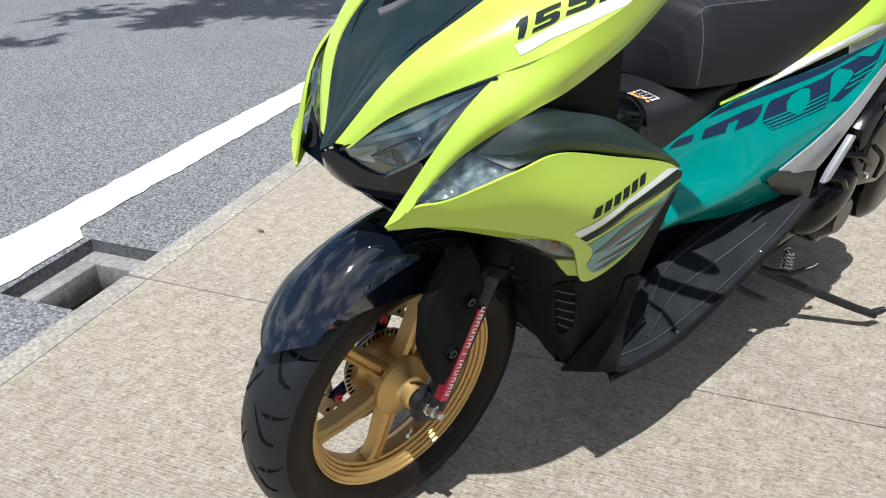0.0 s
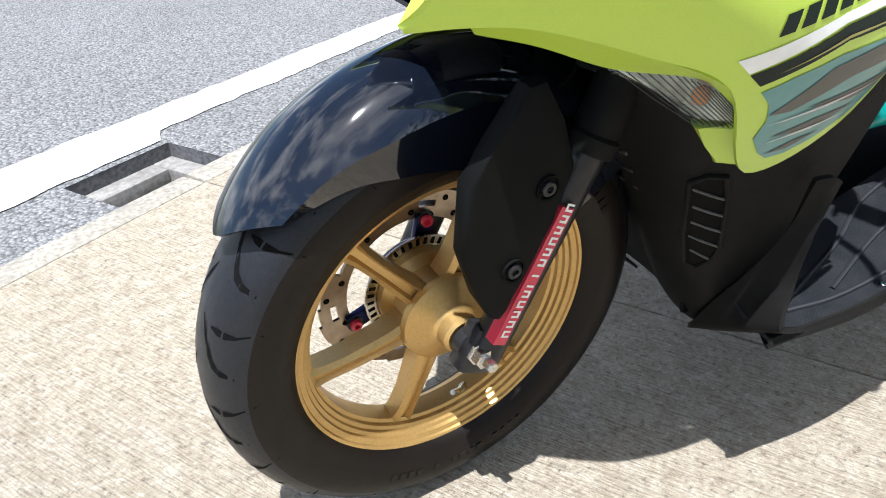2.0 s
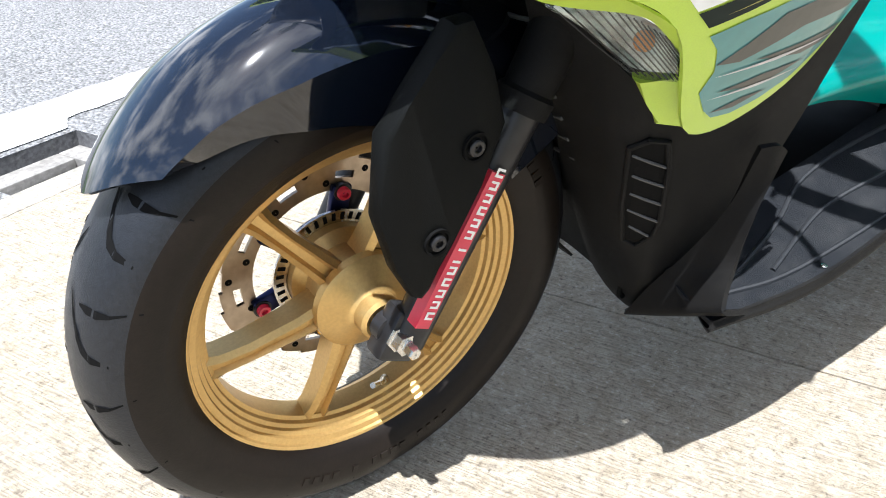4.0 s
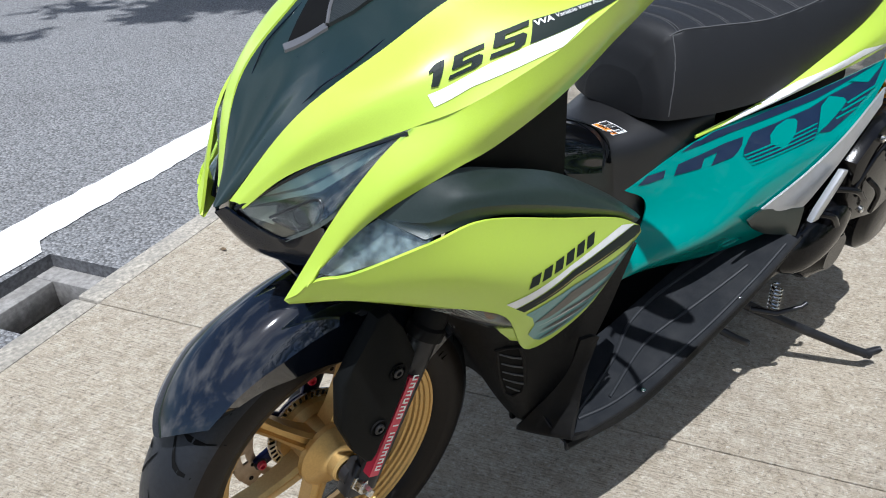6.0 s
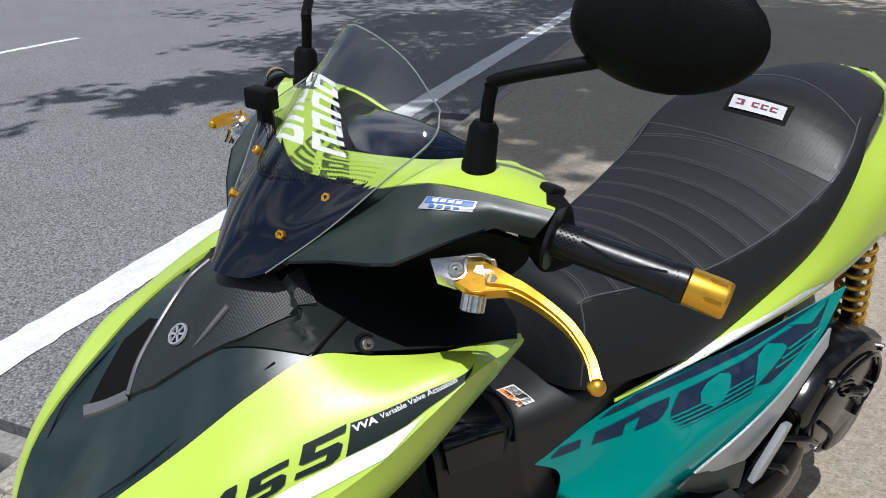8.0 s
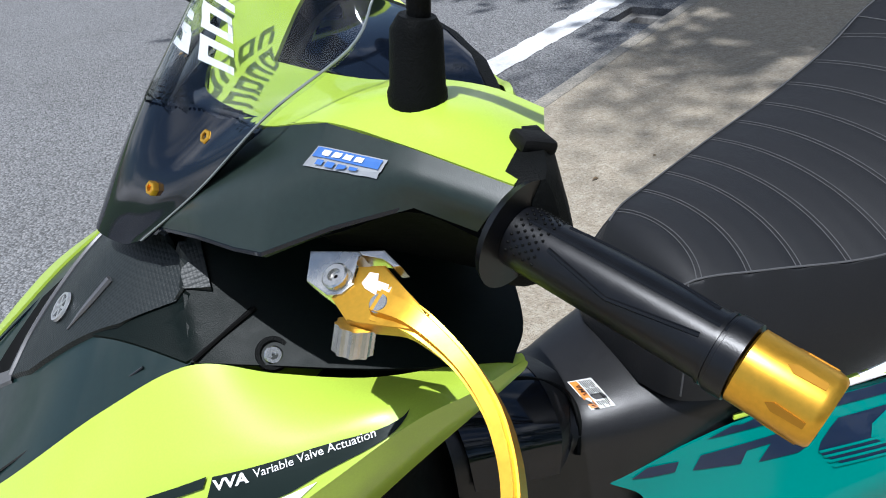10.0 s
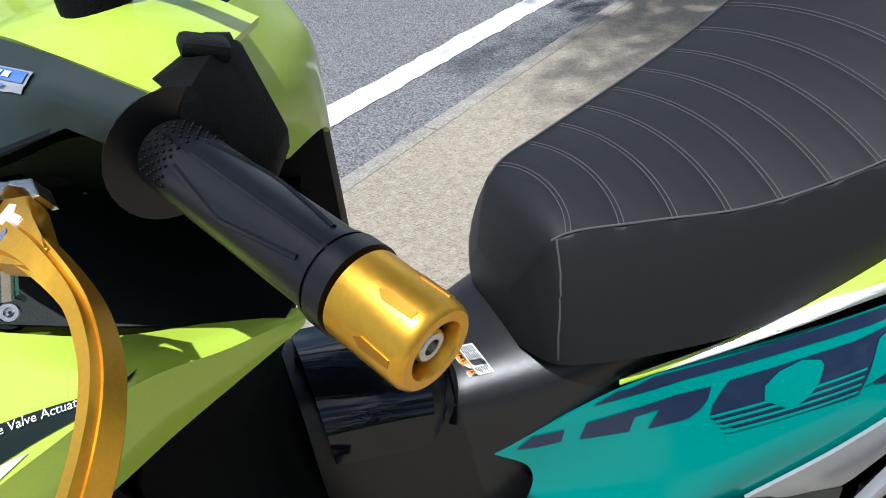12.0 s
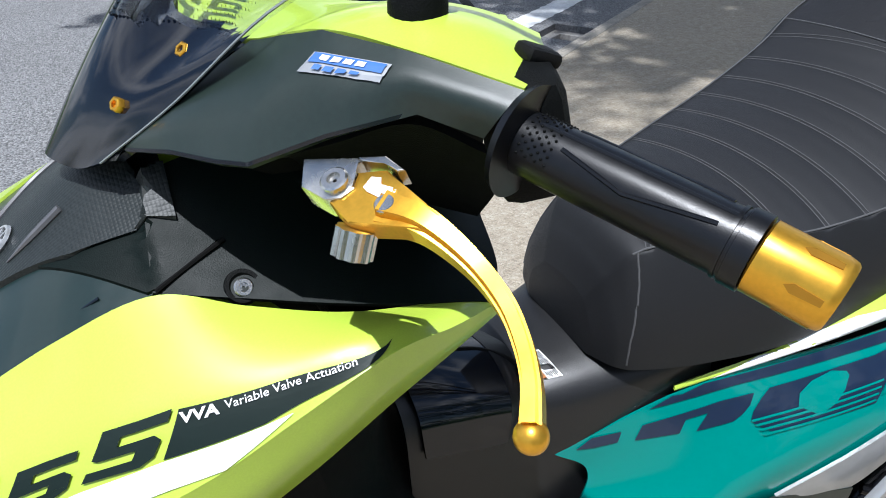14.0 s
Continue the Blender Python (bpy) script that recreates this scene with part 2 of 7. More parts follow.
def tube(bm, pts, radii, seg=12, n=0, flat=1.0, closed=True):
    """A round or flattened bar along pts; radii one or one a point."""
    if n:
        rr = radii if isinstance(radii, (list, tuple)) else [radii] * len(pts)
        rad = [v.x for v in spline([(r, 0, 0) for r in rr], n)]
        pts = spline(pts, n)
    else:
        rad = radii if isinstance(radii, (list, tuple)) else [radii] * len(pts)
        pts = [Vector(p) for p in pts]
    rings = []
    ref = Vector((0, 0, 1))
    for i, p in enumerate(pts):
        d = (pts[min(i + 1, len(pts) - 1)] - pts[max(i - 1, 0)]).normalized()
        side = d.cross(ref if abs(d.dot(ref)) < 0.95 else Vector((1, 0, 0))).normalized()
        up = side.cross(d)
        rings.append([bm.verts.new(p + rad[i] * (math.cos(a) * side + flat * math.sin(a) * up)) for a in (2 * math.pi * k / seg for k in range(seg))])
    for a, b in zip(rings, rings[1:]):
        for k in range(seg):
            bm.faces.new((a[k], a[(k + 1) % seg], b[(k + 1) % seg], b[k]))
    if closed:
        bm.faces.new(rings[0][::-1])
        bm.faces.new(rings[-1])
    return bm


def lathe(bm, profile, seg=72, m=Matrix(), a0=0.0, a1=2 * math.pi):
    """Turn a profile of (radius, y) round the y axis."""
    full = abs(a1 - a0 - 2 * math.pi) < 1e-6
    cnt = seg if full else seg + 1
    rings = [[bm.verts.new(m @ Vector((r * math.cos(t), y, r * math.sin(t)))) for t in (a0 + (a1 - a0) * k / seg for k in range(cnt))] for r, y in profile]
    for a, b in zip(rings, rings[1:]):
        for k in range(seg):
            j = (k + 1) % cnt
            bm.faces.new((a[k], a[j], b[j], b[k]))
    return bm


def box(bm, x0, x1, y0, y1, z0, z1, m=Matrix(), bevel=0.0):
    r = bmesh.ops.create_cube(bm, size=1.0, matrix=m @ Matrix.Translation(((x0 + x1) / 2, (y0 + y1) / 2, (z0 + z1) / 2)) @ Matrix.Diagonal((x1 - x0, y1 - y0, z1 - z0, 1)))
    if bevel:
        es = list({e for v in r["verts"] for e in v.link_edges})
        bmesh.ops.bevel(bm, geom=es, offset=bevel, segments=2, affect="EDGES", profile=0.5)
    return bm


def plate(bm, outline, depth, m=Matrix(), bevel=0.0):
    """A flat plate: an outline in (x, z), with depth along y, laid by m."""
    v0 = [bm.verts.new(m @ Vector((x, 0, z))) for x, z in outline]
    v1 = [bm.verts.new(m @ Vector((x, depth, z))) for x, z in outline]
    a, b = bm.faces.new(v0), bm.faces.new(v1[::-1])
    n = len(outline)
    for i in range(n):
        bm.faces.new((v0[i], v1[i], v1[(i + 1) % n], v0[(i + 1) % n]))
    if bevel:
        bmesh.ops.bevel(bm, geom=list(a.edges) + list(b.edges), offset=bevel, segments=2, affect="EDGES", profile=0.5)
    return bm


def bolt(name, at, axis, r, mat, parent, deep=0.006, hexed=False, label=""):
    """A small screw head with a sunk socket, facing along axis."""
    bm = bmesh.new()
    q = Vector(axis).normalized().to_track_quat("Y", "Z").to_matrix().to_4x4()
    m = Matrix.Translation(at) @ q
    seg = 6 if hexed else 18
    lathe(bm, [(0.001, deep * 0.3), (r * 0.45, deep * 0.3), (r * 0.5, deep), (r * 0.86, deep), (r, deep * 0.75), (r, -deep * 0.6)], seg, m)
    return part(name, bm, mat, parent, label)


def drape(onto, pieces, lift=0.0008, side=-1):
    """Lay flat pieces, drawn in (x, z), onto the left or right flank of a panel."""
    vs, ps = [], []
    for ob in onto if isinstance(onto, list) else [onto]:
        k = len(vs)
        vs += [v.co.copy() for v in ob.data.vertices]
        ps += [[k + i for i in p.vertices] for p in ob.data.polygons]
    tree = BVHTree.FromPolygons(vs, ps)
    bm = pieces
    bmesh.ops.triangulate(bm, faces=bm.faces[:], ngon_method="EAR_CLIP")
    for _ in range(7):
        es = [e for e in bm.edges if e.calc_length() > 0.006]
        if not es:
            break
        bmesh.ops.subdivide_edges(bm, edges=es, cuts=1)
        bmesh.ops.triangulate(bm, faces=bm.faces[:], ngon_method="EAR_CLIP")
    lost = []
    for v in bm.verts:
        hit = tree.ray_cast(Vector((v.co.x, side * 1.0, v.co.z)), Vector((0, -side, 0)))
        if hit[0] is None:
            hit = tree.find_nearest(Vector((v.co.x, side * 0.25, v.co.z)))
        n = hit[1] if hit[1].y * side > 0 else -hit[1]
        v.co = hit[0] + n * lift
    return bm


def slab(bm, outline, normal, thick, bevel=0.0):
    """A flat piece with a given upper outline in space, thick against its normal."""
    n = Vector(normal).normalized()
    top = [bm.verts.new(Vector(p)) for p in outline]
    low = [bm.verts.new(Vector(p) - n * thick) for p in outline]
    a, b = bm.faces.new(top), bm.faces.new(low[::-1])
    k = len(top)
    for i in range(k):
        bm.faces.new((top[i], low[i], low[(i + 1) % k], top[(i + 1) % k]))
    if bevel:
        bmesh.ops.bevel(bm, geom=list(a.edges), offset=bevel, segments=2, affect="EDGES", profile=0.5)
    return bm


def lay_down(onto, outline, lift=0.002, thick=0.002, fine=0.009):
    """A thin panel of an outline in (x, y), laid from above onto other panels, with its own edge."""
    trees = [BVHTree.FromPolygons([v.co for v in o.data.vertices], [p.vertices for p in o.data.polygons]) for o in onto]
    bm = bmesh.new()
    bm.faces.new([bm.verts.new((x, y, 0)) for x, y in outline])
    bmesh.ops.triangulate(bm, faces=bm.faces[:], ngon_method="EAR_CLIP")
    for _ in range(6):
        es = [e for e in bm.edges if e.calc_length() > fine]
        if not es:
            break
        bmesh.ops.subdivide_edges(bm, edges=es, cuts=1)
        bmesh.ops.triangulate(bm, faces=bm.faces[:], ngon_method="EAR_CLIP")
    for v in bm.verts:
        hits = [h[0].z for h in (t.ray_cast(Vector((v.co.x, v.co.y, 1.2)), Vector((0, 0, -1))) for t in trees) if h[0] is not None]
        v.co.z = (max(hits) if hits else min((t.find_nearest(Vector((v.co.x, v.co.y, 0.93)))[0].z for t in trees))) + lift
    rim = [e for e in bm.edges if len(e.link_faces) == 1]
    low = {}
    for e in rim:
        for v in e.verts:
            low.setdefault(v, bm.verts.new(v.co - Vector((0, 0, thick + lift))))
    for e in rim:
        bm.faces.new((e.verts[0], e.verts[1], low[e.verts[1]], low[e.verts[0]]))
    return bm


def polys(*outlines):
    """Flat outlines in (x, z), as one bmesh of triangles."""
    from mathutils.geometry import tessellate_polygon
    bm = bmesh.new()
    for o in outlines:
        vs = [bm.verts.new((x, 0, z)) for x, z in o]
        for tri in tessellate_polygon([[Vector((x * 1000, z * 1000, 0)) for x, z in o]]):
            bm.faces.new([vs[i] for i in tri])
    return bm


def lettering(text, at, along, up, wide=1.0, bold=0.0, span=0.0):
    """Letters as a flat bmesh in (x, z): from their lower left, along a direction, each as tall as up; wide stretches them, or span sets their whole length."""
    cu = bpy.data.curves.new("letters", "FONT")
    cu.body, cu.size, cu.resolution_u, cu.offset = text, 1.0, 3, bold
    tmp = bpy.data.objects.new("letters", cu)
    me = bpy.data.meshes.new_from_object(tmp)
    bm = bmesh.new()
    bm.from_mesh(me)
    bpy.data.objects.remove(tmp)
    bpy.data.meshes.remove(me)
    tall = max(v.co.y for v in bm.verts) if text.isupper() or text.isdigit() else 0.72
    if span:
        wide = span / max(v.co.x for v in bm.verts)
    a, u = Vector((along[0], 0, along[1])).normalized(), Vector((up[0], 0, up[1]))
    for v in bm.verts:
        v.co = Vector((at[0], 0, at[1])) + a * v.co.x * wide + u * (v.co.y / tall)
    return bm

# ---------- ground, road, kerb ----------
KERB_DIR = Vector((1, 0.53, 0)).normalized()
KERB_N = Vector((-KERB_DIR.y, KERB_DIR.x, 0))
KERB_AT = Vector((0, 1.15, 0))
ROAD_Z = -0.10
KM = Matrix((( KERB_DIR.x, KERB_N.x, 0, KERB_AT.x), (KERB_DIR.y, KERB_N.y, 0, KERB_AT.y), (0, 0, 1, 0), (0, 0, 0, 1)))   # along the kerb, away from the pavement, up


def layer(m, fac, color, amount):
    """Mix a colour over the base colour of m by the output fac."""
    N, L = m.node_tree.nodes, m.node_tree.links
    b = N["Principled BSDF"]
    was = b.inputs["Base Color"].links[0].from_socket
    mul = N.new("ShaderNodeMath")
    mul.operation = "MULTIPLY"
    mul.inputs[1].default_value = amount
    L.new(fac, mul.inputs[0])
    mx = N.new("ShaderNodeMix")
    mx.data_type = "RGBA"
    mx.inputs[7].default_value = (*color, 1)
    L.new(mul.outputs[0], mx.inputs[0])
    L.new(was, mx.inputs[6])
    L.new(mx.outputs[2], b.inputs["Base Color"])


def ramped(N, L, socket, lo, hi):
    r = N.new("ShaderNodeMapRange")
    r.inputs["From Min"].default_value, r.inputs["From Max"].default_value = lo, hi
    L.new(socket, r.inputs[0])
    return r.outputs[0]


def concrete_material():
    m = material("broomed_concrete", (0.43, 0.372, 0.285), 0.9, spread=0.14, scale=220, stain=0.5, stain_scale=1.6, stain_color=(0.33, 0.29, 0.235), spec=0.2)
    N, L = m.node_tree.nodes, m.node_tree.links
    tc = N.new("ShaderNodeTexCoord")
    turn = N.new("ShaderNodeMapping")
    turn.inputs["Rotation"].default_value = (0, 0, radians(62))
    L.new(tc.outputs["Object"], turn.inputs[0])
    mp = N.new("ShaderNodeMapping")
    mp.inputs["Scale"].default_value = (22, 230, 40)
    n = N.new("ShaderNodeTexNoise")
    n.inputs["Scale"].default_value, n.inputs["Detail"].default_value = 1.0, 4.0
    L.new(turn.outputs[0], mp.inputs[0])
    L.new(mp.outputs[0], n.inputs["Vector"])
    layer(m, ramped(N, L, n.outputs[0], 0.50, 0.34), (0.20, 0.172, 0.135), 0.50)      # broom furrows
    patchy = N.new("ShaderNodeTexNoise")
    patchy.inputs["Scale"].default_value, patchy.inputs["Detail"].default_value, patchy.inputs["Roughness"].default_value = 26, 5.0, 0.7
    L.new(tc.outputs["Object"], patchy.inputs["Vector"])
    layer(m, ramped(N, L, patchy.outputs[0], 0.50, 0.34), (0.27, 0.225, 0.16), 0.60)     # brownish grime
    layer(m, ramped(N, L, patchy.outputs[0], 0.53, 0.70), (0.56, 0.52, 0.43), 0.55)      # bleached spots
    pits = N.new("ShaderNodeTexNoise")
    pits.inputs["Scale"].default_value, pits.inputs["Detail"].default_value, pits.inputs["Roughness"].default_value = 95, 6.0, 0.78
    L.new(tc.outputs["Object"], pits.inputs["Vector"])
    layer(m, ramped(N, L, pits.outputs[0], 0.465, 0.33), (0.12, 0.10, 0.08), 0.95)       # pits
    layer(m, ramped(N, L, pits.outputs[0], 0.55, 0.68), (0.64, 0.60, 0.52), 0.85)        # pale grains
    ad = N.new("ShaderNodeMath")
    ad.operation = "ADD"
    L.new(n.outputs[0], ad.inputs[0])
    L.new(pits.outputs[0], ad.inputs[1])
    bp = N.new("ShaderNodeBump")
    bp.inputs["Strength"].default_value, bp.inputs["Distance"].default_value = 1.0, 0.006
    L.new(ad.outputs[0], bp.inputs["Height"])
    L.new(bp.outputs[0], N["Principled BSDF"].inputs["Normal"])
    return m


def asphalt_material():
    m = material("worn_asphalt", (0.235, 0.237, 0.24), 0.85, spread=0.25, scale=60, stain=0.3, stain_scale=0.8, stain_color=(0.14, 0.135, 0.13), spec=0.25)
    N, L = m.node_tree.nodes, m.node_tree.links
    tc = N.new("ShaderNodeTexCoord")
    v = N.new("ShaderNodeTexVoronoi")
    v.inputs["Scale"].default_value = 95
    L.new(tc.outputs["Object"], v.inputs["Vector"])
    sp = N.new("ShaderNodeSeparateColor")
    L.new(v.outputs["Color"], sp.inputs[0])
    layer(m, ramped(N, L, sp.outputs[0], 0.62, 1.0), (0.40, 0.39, 0.385), 0.55)       # pale chips
    layer(m, ramped(N, L, sp.outputs[1], 0.60, 0.95), (0.05, 0.05, 0.05), 0.6)      # dark chips
    layer(m, ramped(N, L, v.outputs["Distance"], 0.45, 0.75), (0.05, 0.048, 0.045), 0.6)
    bp = N.new("ShaderNodeBump")
    bp.inputs["Strength"].default_value, bp.inputs["Distance"].default_value = 1.0, 0.008
    bp.invert = True
    L.new(v.outputs["Distance"], bp.inputs["Height"])
    L.new(bp.outputs[0], N["Principled BSDF"].inputs["Normal"])
    return m


CONCRETE, ASPHALT = concrete_material(), asphalt_material()
KERBSTONE = material("kerb_concrete", (0.325, 0.295, 0.245), 0.85, spread=0.4, scale=90, bump=0.8, bump_scale=130, stain=0.75, stain_scale=11, stain_color=(0.20, 0.19, 0.165))
ROADPAINT = material("worn_white_road_paint", (0.66, 0.66, 0.65), 0.6, spread=0.1, scale=60, bump=0.5, bump_scale=220, stain=0.5, stain_scale=16, stain_color=(0.42, 0.41, 0.39))
GRASS = material("verge_grass", (0.06, 0.10, 0.025), 0.9, spread=0.5, scale=14, bump=0.6, bump_scale=30)
SOIL = material("drain_litter", (0.045, 0.038, 0.03), 0.95, spread=0.8, scale=60, bump=1.0, bump_scale=70)
DRAIN0, DRAIN1, DRAIN_W = -0.165, 0.20, 0.445     # the near inlet, along the kerb and out from it
DRAIN_NEXT = 3.84                                 # the next inlet lies this far along

def flat(name, quads, z, mat, label, kind="structure", category="", m=KM, bottom=None):
    bm = bmesh.new()
    for u0, u1, v0, v1 in quads:
        vs = [bm.verts.new(m @ Vector((u, v, z))) for u, v in ((u0, v0), (u1, v0), (u1, v1), (u0, v1))]
        bm.faces.new(vs)
    return tagged(link(name, bm, mat, smooth=False), label, category, kind=kind)


FAR = 300.0
flat("road", [(-FAR, DRAIN0, 0.0, 13.9), (DRAIN0, DRAIN1, DRAIN_W, 13.9), (DRAIN1, DRAIN0 + DRAIN_NEXT, 0.0, 13.9), (DRAIN0 + DRAIN_NEXT, DRAIN1 + DRAIN_NEXT, DRAIN_W, 13.9), (DRAIN1 + DRAIN_NEXT, FAR, 0.0, 13.9)], ROAD_Z, ASPHALT, "grey worn asphalt road beside the concrete pavement", category="road")
flat("ground", [(-FAR, FAR, 14.05, FAR), (-FAR, FAR, -FAR, -6.0)], ROAD_Z + 0.09, GRASS, "green grass verge beyond the road", category="ground")
bm = bmesh.new()
box(bm, -FAR, -0.084, -6.0, -0.066, -0.25, 0.0, KM)
box(bm, -0.080, FAR, -6.0, -0.066, -0.25, 0.0, KM)
box(bm, -0.084, -0.080, -6.0, -0.066, -0.25, -0.006, KM)
tagged(link("pavement", bm, CONCRETE, smooth=False), "pale broomed concrete pavement under the scooter", "pavement", kind="structure")


def kerb_stone(u0, u1):
    bm = bmesh.new()
    box(bm, u0, u1, -0.064, 0.018, -0.24, 0.002, KM, 0.010)
    return link("kerb_stone", bm, KERBSTONE, smooth=True)


kerb = tagged(new("kerb", None), "pale weathered concrete kerb between road and pavement", "kerb", kind="structure")
for k in range(-6, 14):
    s = kerb_stone(-0.08 + 1.5 * k + 0.003, -0.08 + 1.5 * (k + 1) - 0.003)
    s.parent = kerb
bm = bmesh.new()
box(bm, -FAR, FAR, 13.9, 14.05, -0.24, 0.02, KM)
tagged(link("far_kerb", bm, KERBSTONE, smooth=False), "pale concrete kerb along the grass verge", "kerb", kind="structure")


def painted_line(name, u0, u1, v0, v1, label, ragged=0.010, spill=None):
    rng = random.Random(5)
    bm = bmesh.new()
    n = max(2, int((u1 - u0) / 0.055))
    n = min(n, 400)
    low = [v0 - (spill[2] if spill and spill[0] < u0 + (u1 - u0) * i / n < spill[1] else 0.0) for i in range(n + 1)]
    a = [bm.verts.new(KM @ Vector((u0 + (u1 - u0) * i / n, low[i] + rng.uniform(-ragged, ragged), ROAD_Z + 0.004))) for i in range(n + 1)]
    b = [bm.verts.new(KM @ Vector((u0 + (u1 - u0) * i / n, v1 + rng.uniform(-ragged, ragged), ROAD_Z + 0.004))) for i in range(n + 1)]
    for i in range(n):
        bm.faces.new((a[i], a[i + 1], b[i + 1], b[i]))
    return tagged(link(name, bm, ROADPAINT, smooth=False), label, "road marking", kind="structure")


painted_line("edge_line", -8, 14, 0.545, 0.735, "worn white painted line along the road edge", 0.010, (-1.1, 0.20, 0.078))
for k in range(-2, 5):
    painted_line("lane_dash", 3.6 + 7.5 * k, 6.2 + 7.5 * k, 6.25, 6.38, "white painted lane dash on the asphalt")
painted_line("far_edge_line", -30, 60, 13.2, 13.35, "white painted line along the far road edge")

# drain inlet in the road edge
# darker concrete for the pit walls below the frame
DRAINWALL = material("dark_drain_concrete", (0.05, 0.046, 0.04), 0.8, spread=0.4, scale=30, bump=0.5, bump_scale=60)


def drain_inlet(at):
    """A sunk concrete frame round a pit in the road edge."""
    d0, d1 = DRAIN0 + at, DRAIN1 + at
    top = tagged(new("drain_inlet", None), "square concrete drain inlet sunk beside the kerb, with leaf litter", "drain", kind="structure")
    for u0, u1, v0, v1 in ((d1 - 0.075, d1, 0.0, DRAIN_W), (d0, d1 - 0.075, DRAIN_W - 0.075, DRAIN_W)):
        bm = bmesh.new()
        box(bm, u0, u1, v0, v1, ROAD_Z - 0.14, ROAD_Z - 0.045, KM, 0.005)
        link("drain_frame", bm, FRAMESTONE, top)
    for u0, u1, v0, v1 in ((d0 - 0.05, d0, 0.0, DRAIN_W + 0.05), (d1, d1 + 0.05, 0.0, DRAIN_W + 0.05), (d0, d1, DRAIN_W, DRAIN_W + 0.05)):
        bm = bmesh.new()
        box(bm, u0, u1, v0, v1, ROAD_Z - 0.9, ROAD_Z - 0.002, KM)
        link("cut_edge", bm, CUTEDGE, top, False)
    for u0, u1, v0, v1 in ((d1 - 0.075, d1, 0.02, DRAIN_W), (d0, d1 - 0.075, DRAIN_W - 0.075, DRAIN_W)):
        bm = bmesh.new()
        box(bm, u0, u1, v0, v1, ROAD_Z - 0.9, ROAD_Z - 0.141, KM)
        link("drain_wall", bm, DRAINWALL, top, False)
    bm = bmesh.new()
    box(bm, d0, d1, -0.05, DRAIN_W, ROAD_Z - 0.75, ROAD_Z - 0.30, KM)
    link("drain_floor", bm, SOIL, top, False)
    return top


FRAMESTONE = material("grey_drain_concrete", (0.25, 0.24, 0.225), 0.85, spread=0.3, scale=60, bump=0.6, bump_scale=110, stain=0.5, stain_scale=9, stain_color=(0.13, 0.12, 0.105))
CUTEDGE = material("cut_asphalt_edge", (0.11, 0.11, 0.115), 0.9, spread=0.4, scale=70, bump=0.8, bump_scale=90)
drain = drain_inlet(0.0)
drain_inlet(DRAIN_NEXT)


# ---------- the scooter: x to its rear, -y its left, z up ----------
scooter = tagged(new("scooter", None), "lime green and teal scooter on its side stand, gold wheels", "scooter")
scooter.matrix_world = pose(0, 0, 0, 4.6, 0, 0) @ pose(0, 0.025, 0, 0, 0, -2.3)
FRONT = pose(0, -0.025, 0, 0, 0, 2.3)       # the wheel and fork stand a little turned in the body


def both(name, rows, mat, label="", inward=(0.4, 0.0, 0.6), **kw):
    """A panel on the left and its mirror image on the right; returns both."""
    return [part(name, sheet(flip(rows, s), inward=inward, **kw), mat, scooter, label) for s in (-1, 1)]


# front wheel
HUB_Z = 0.270


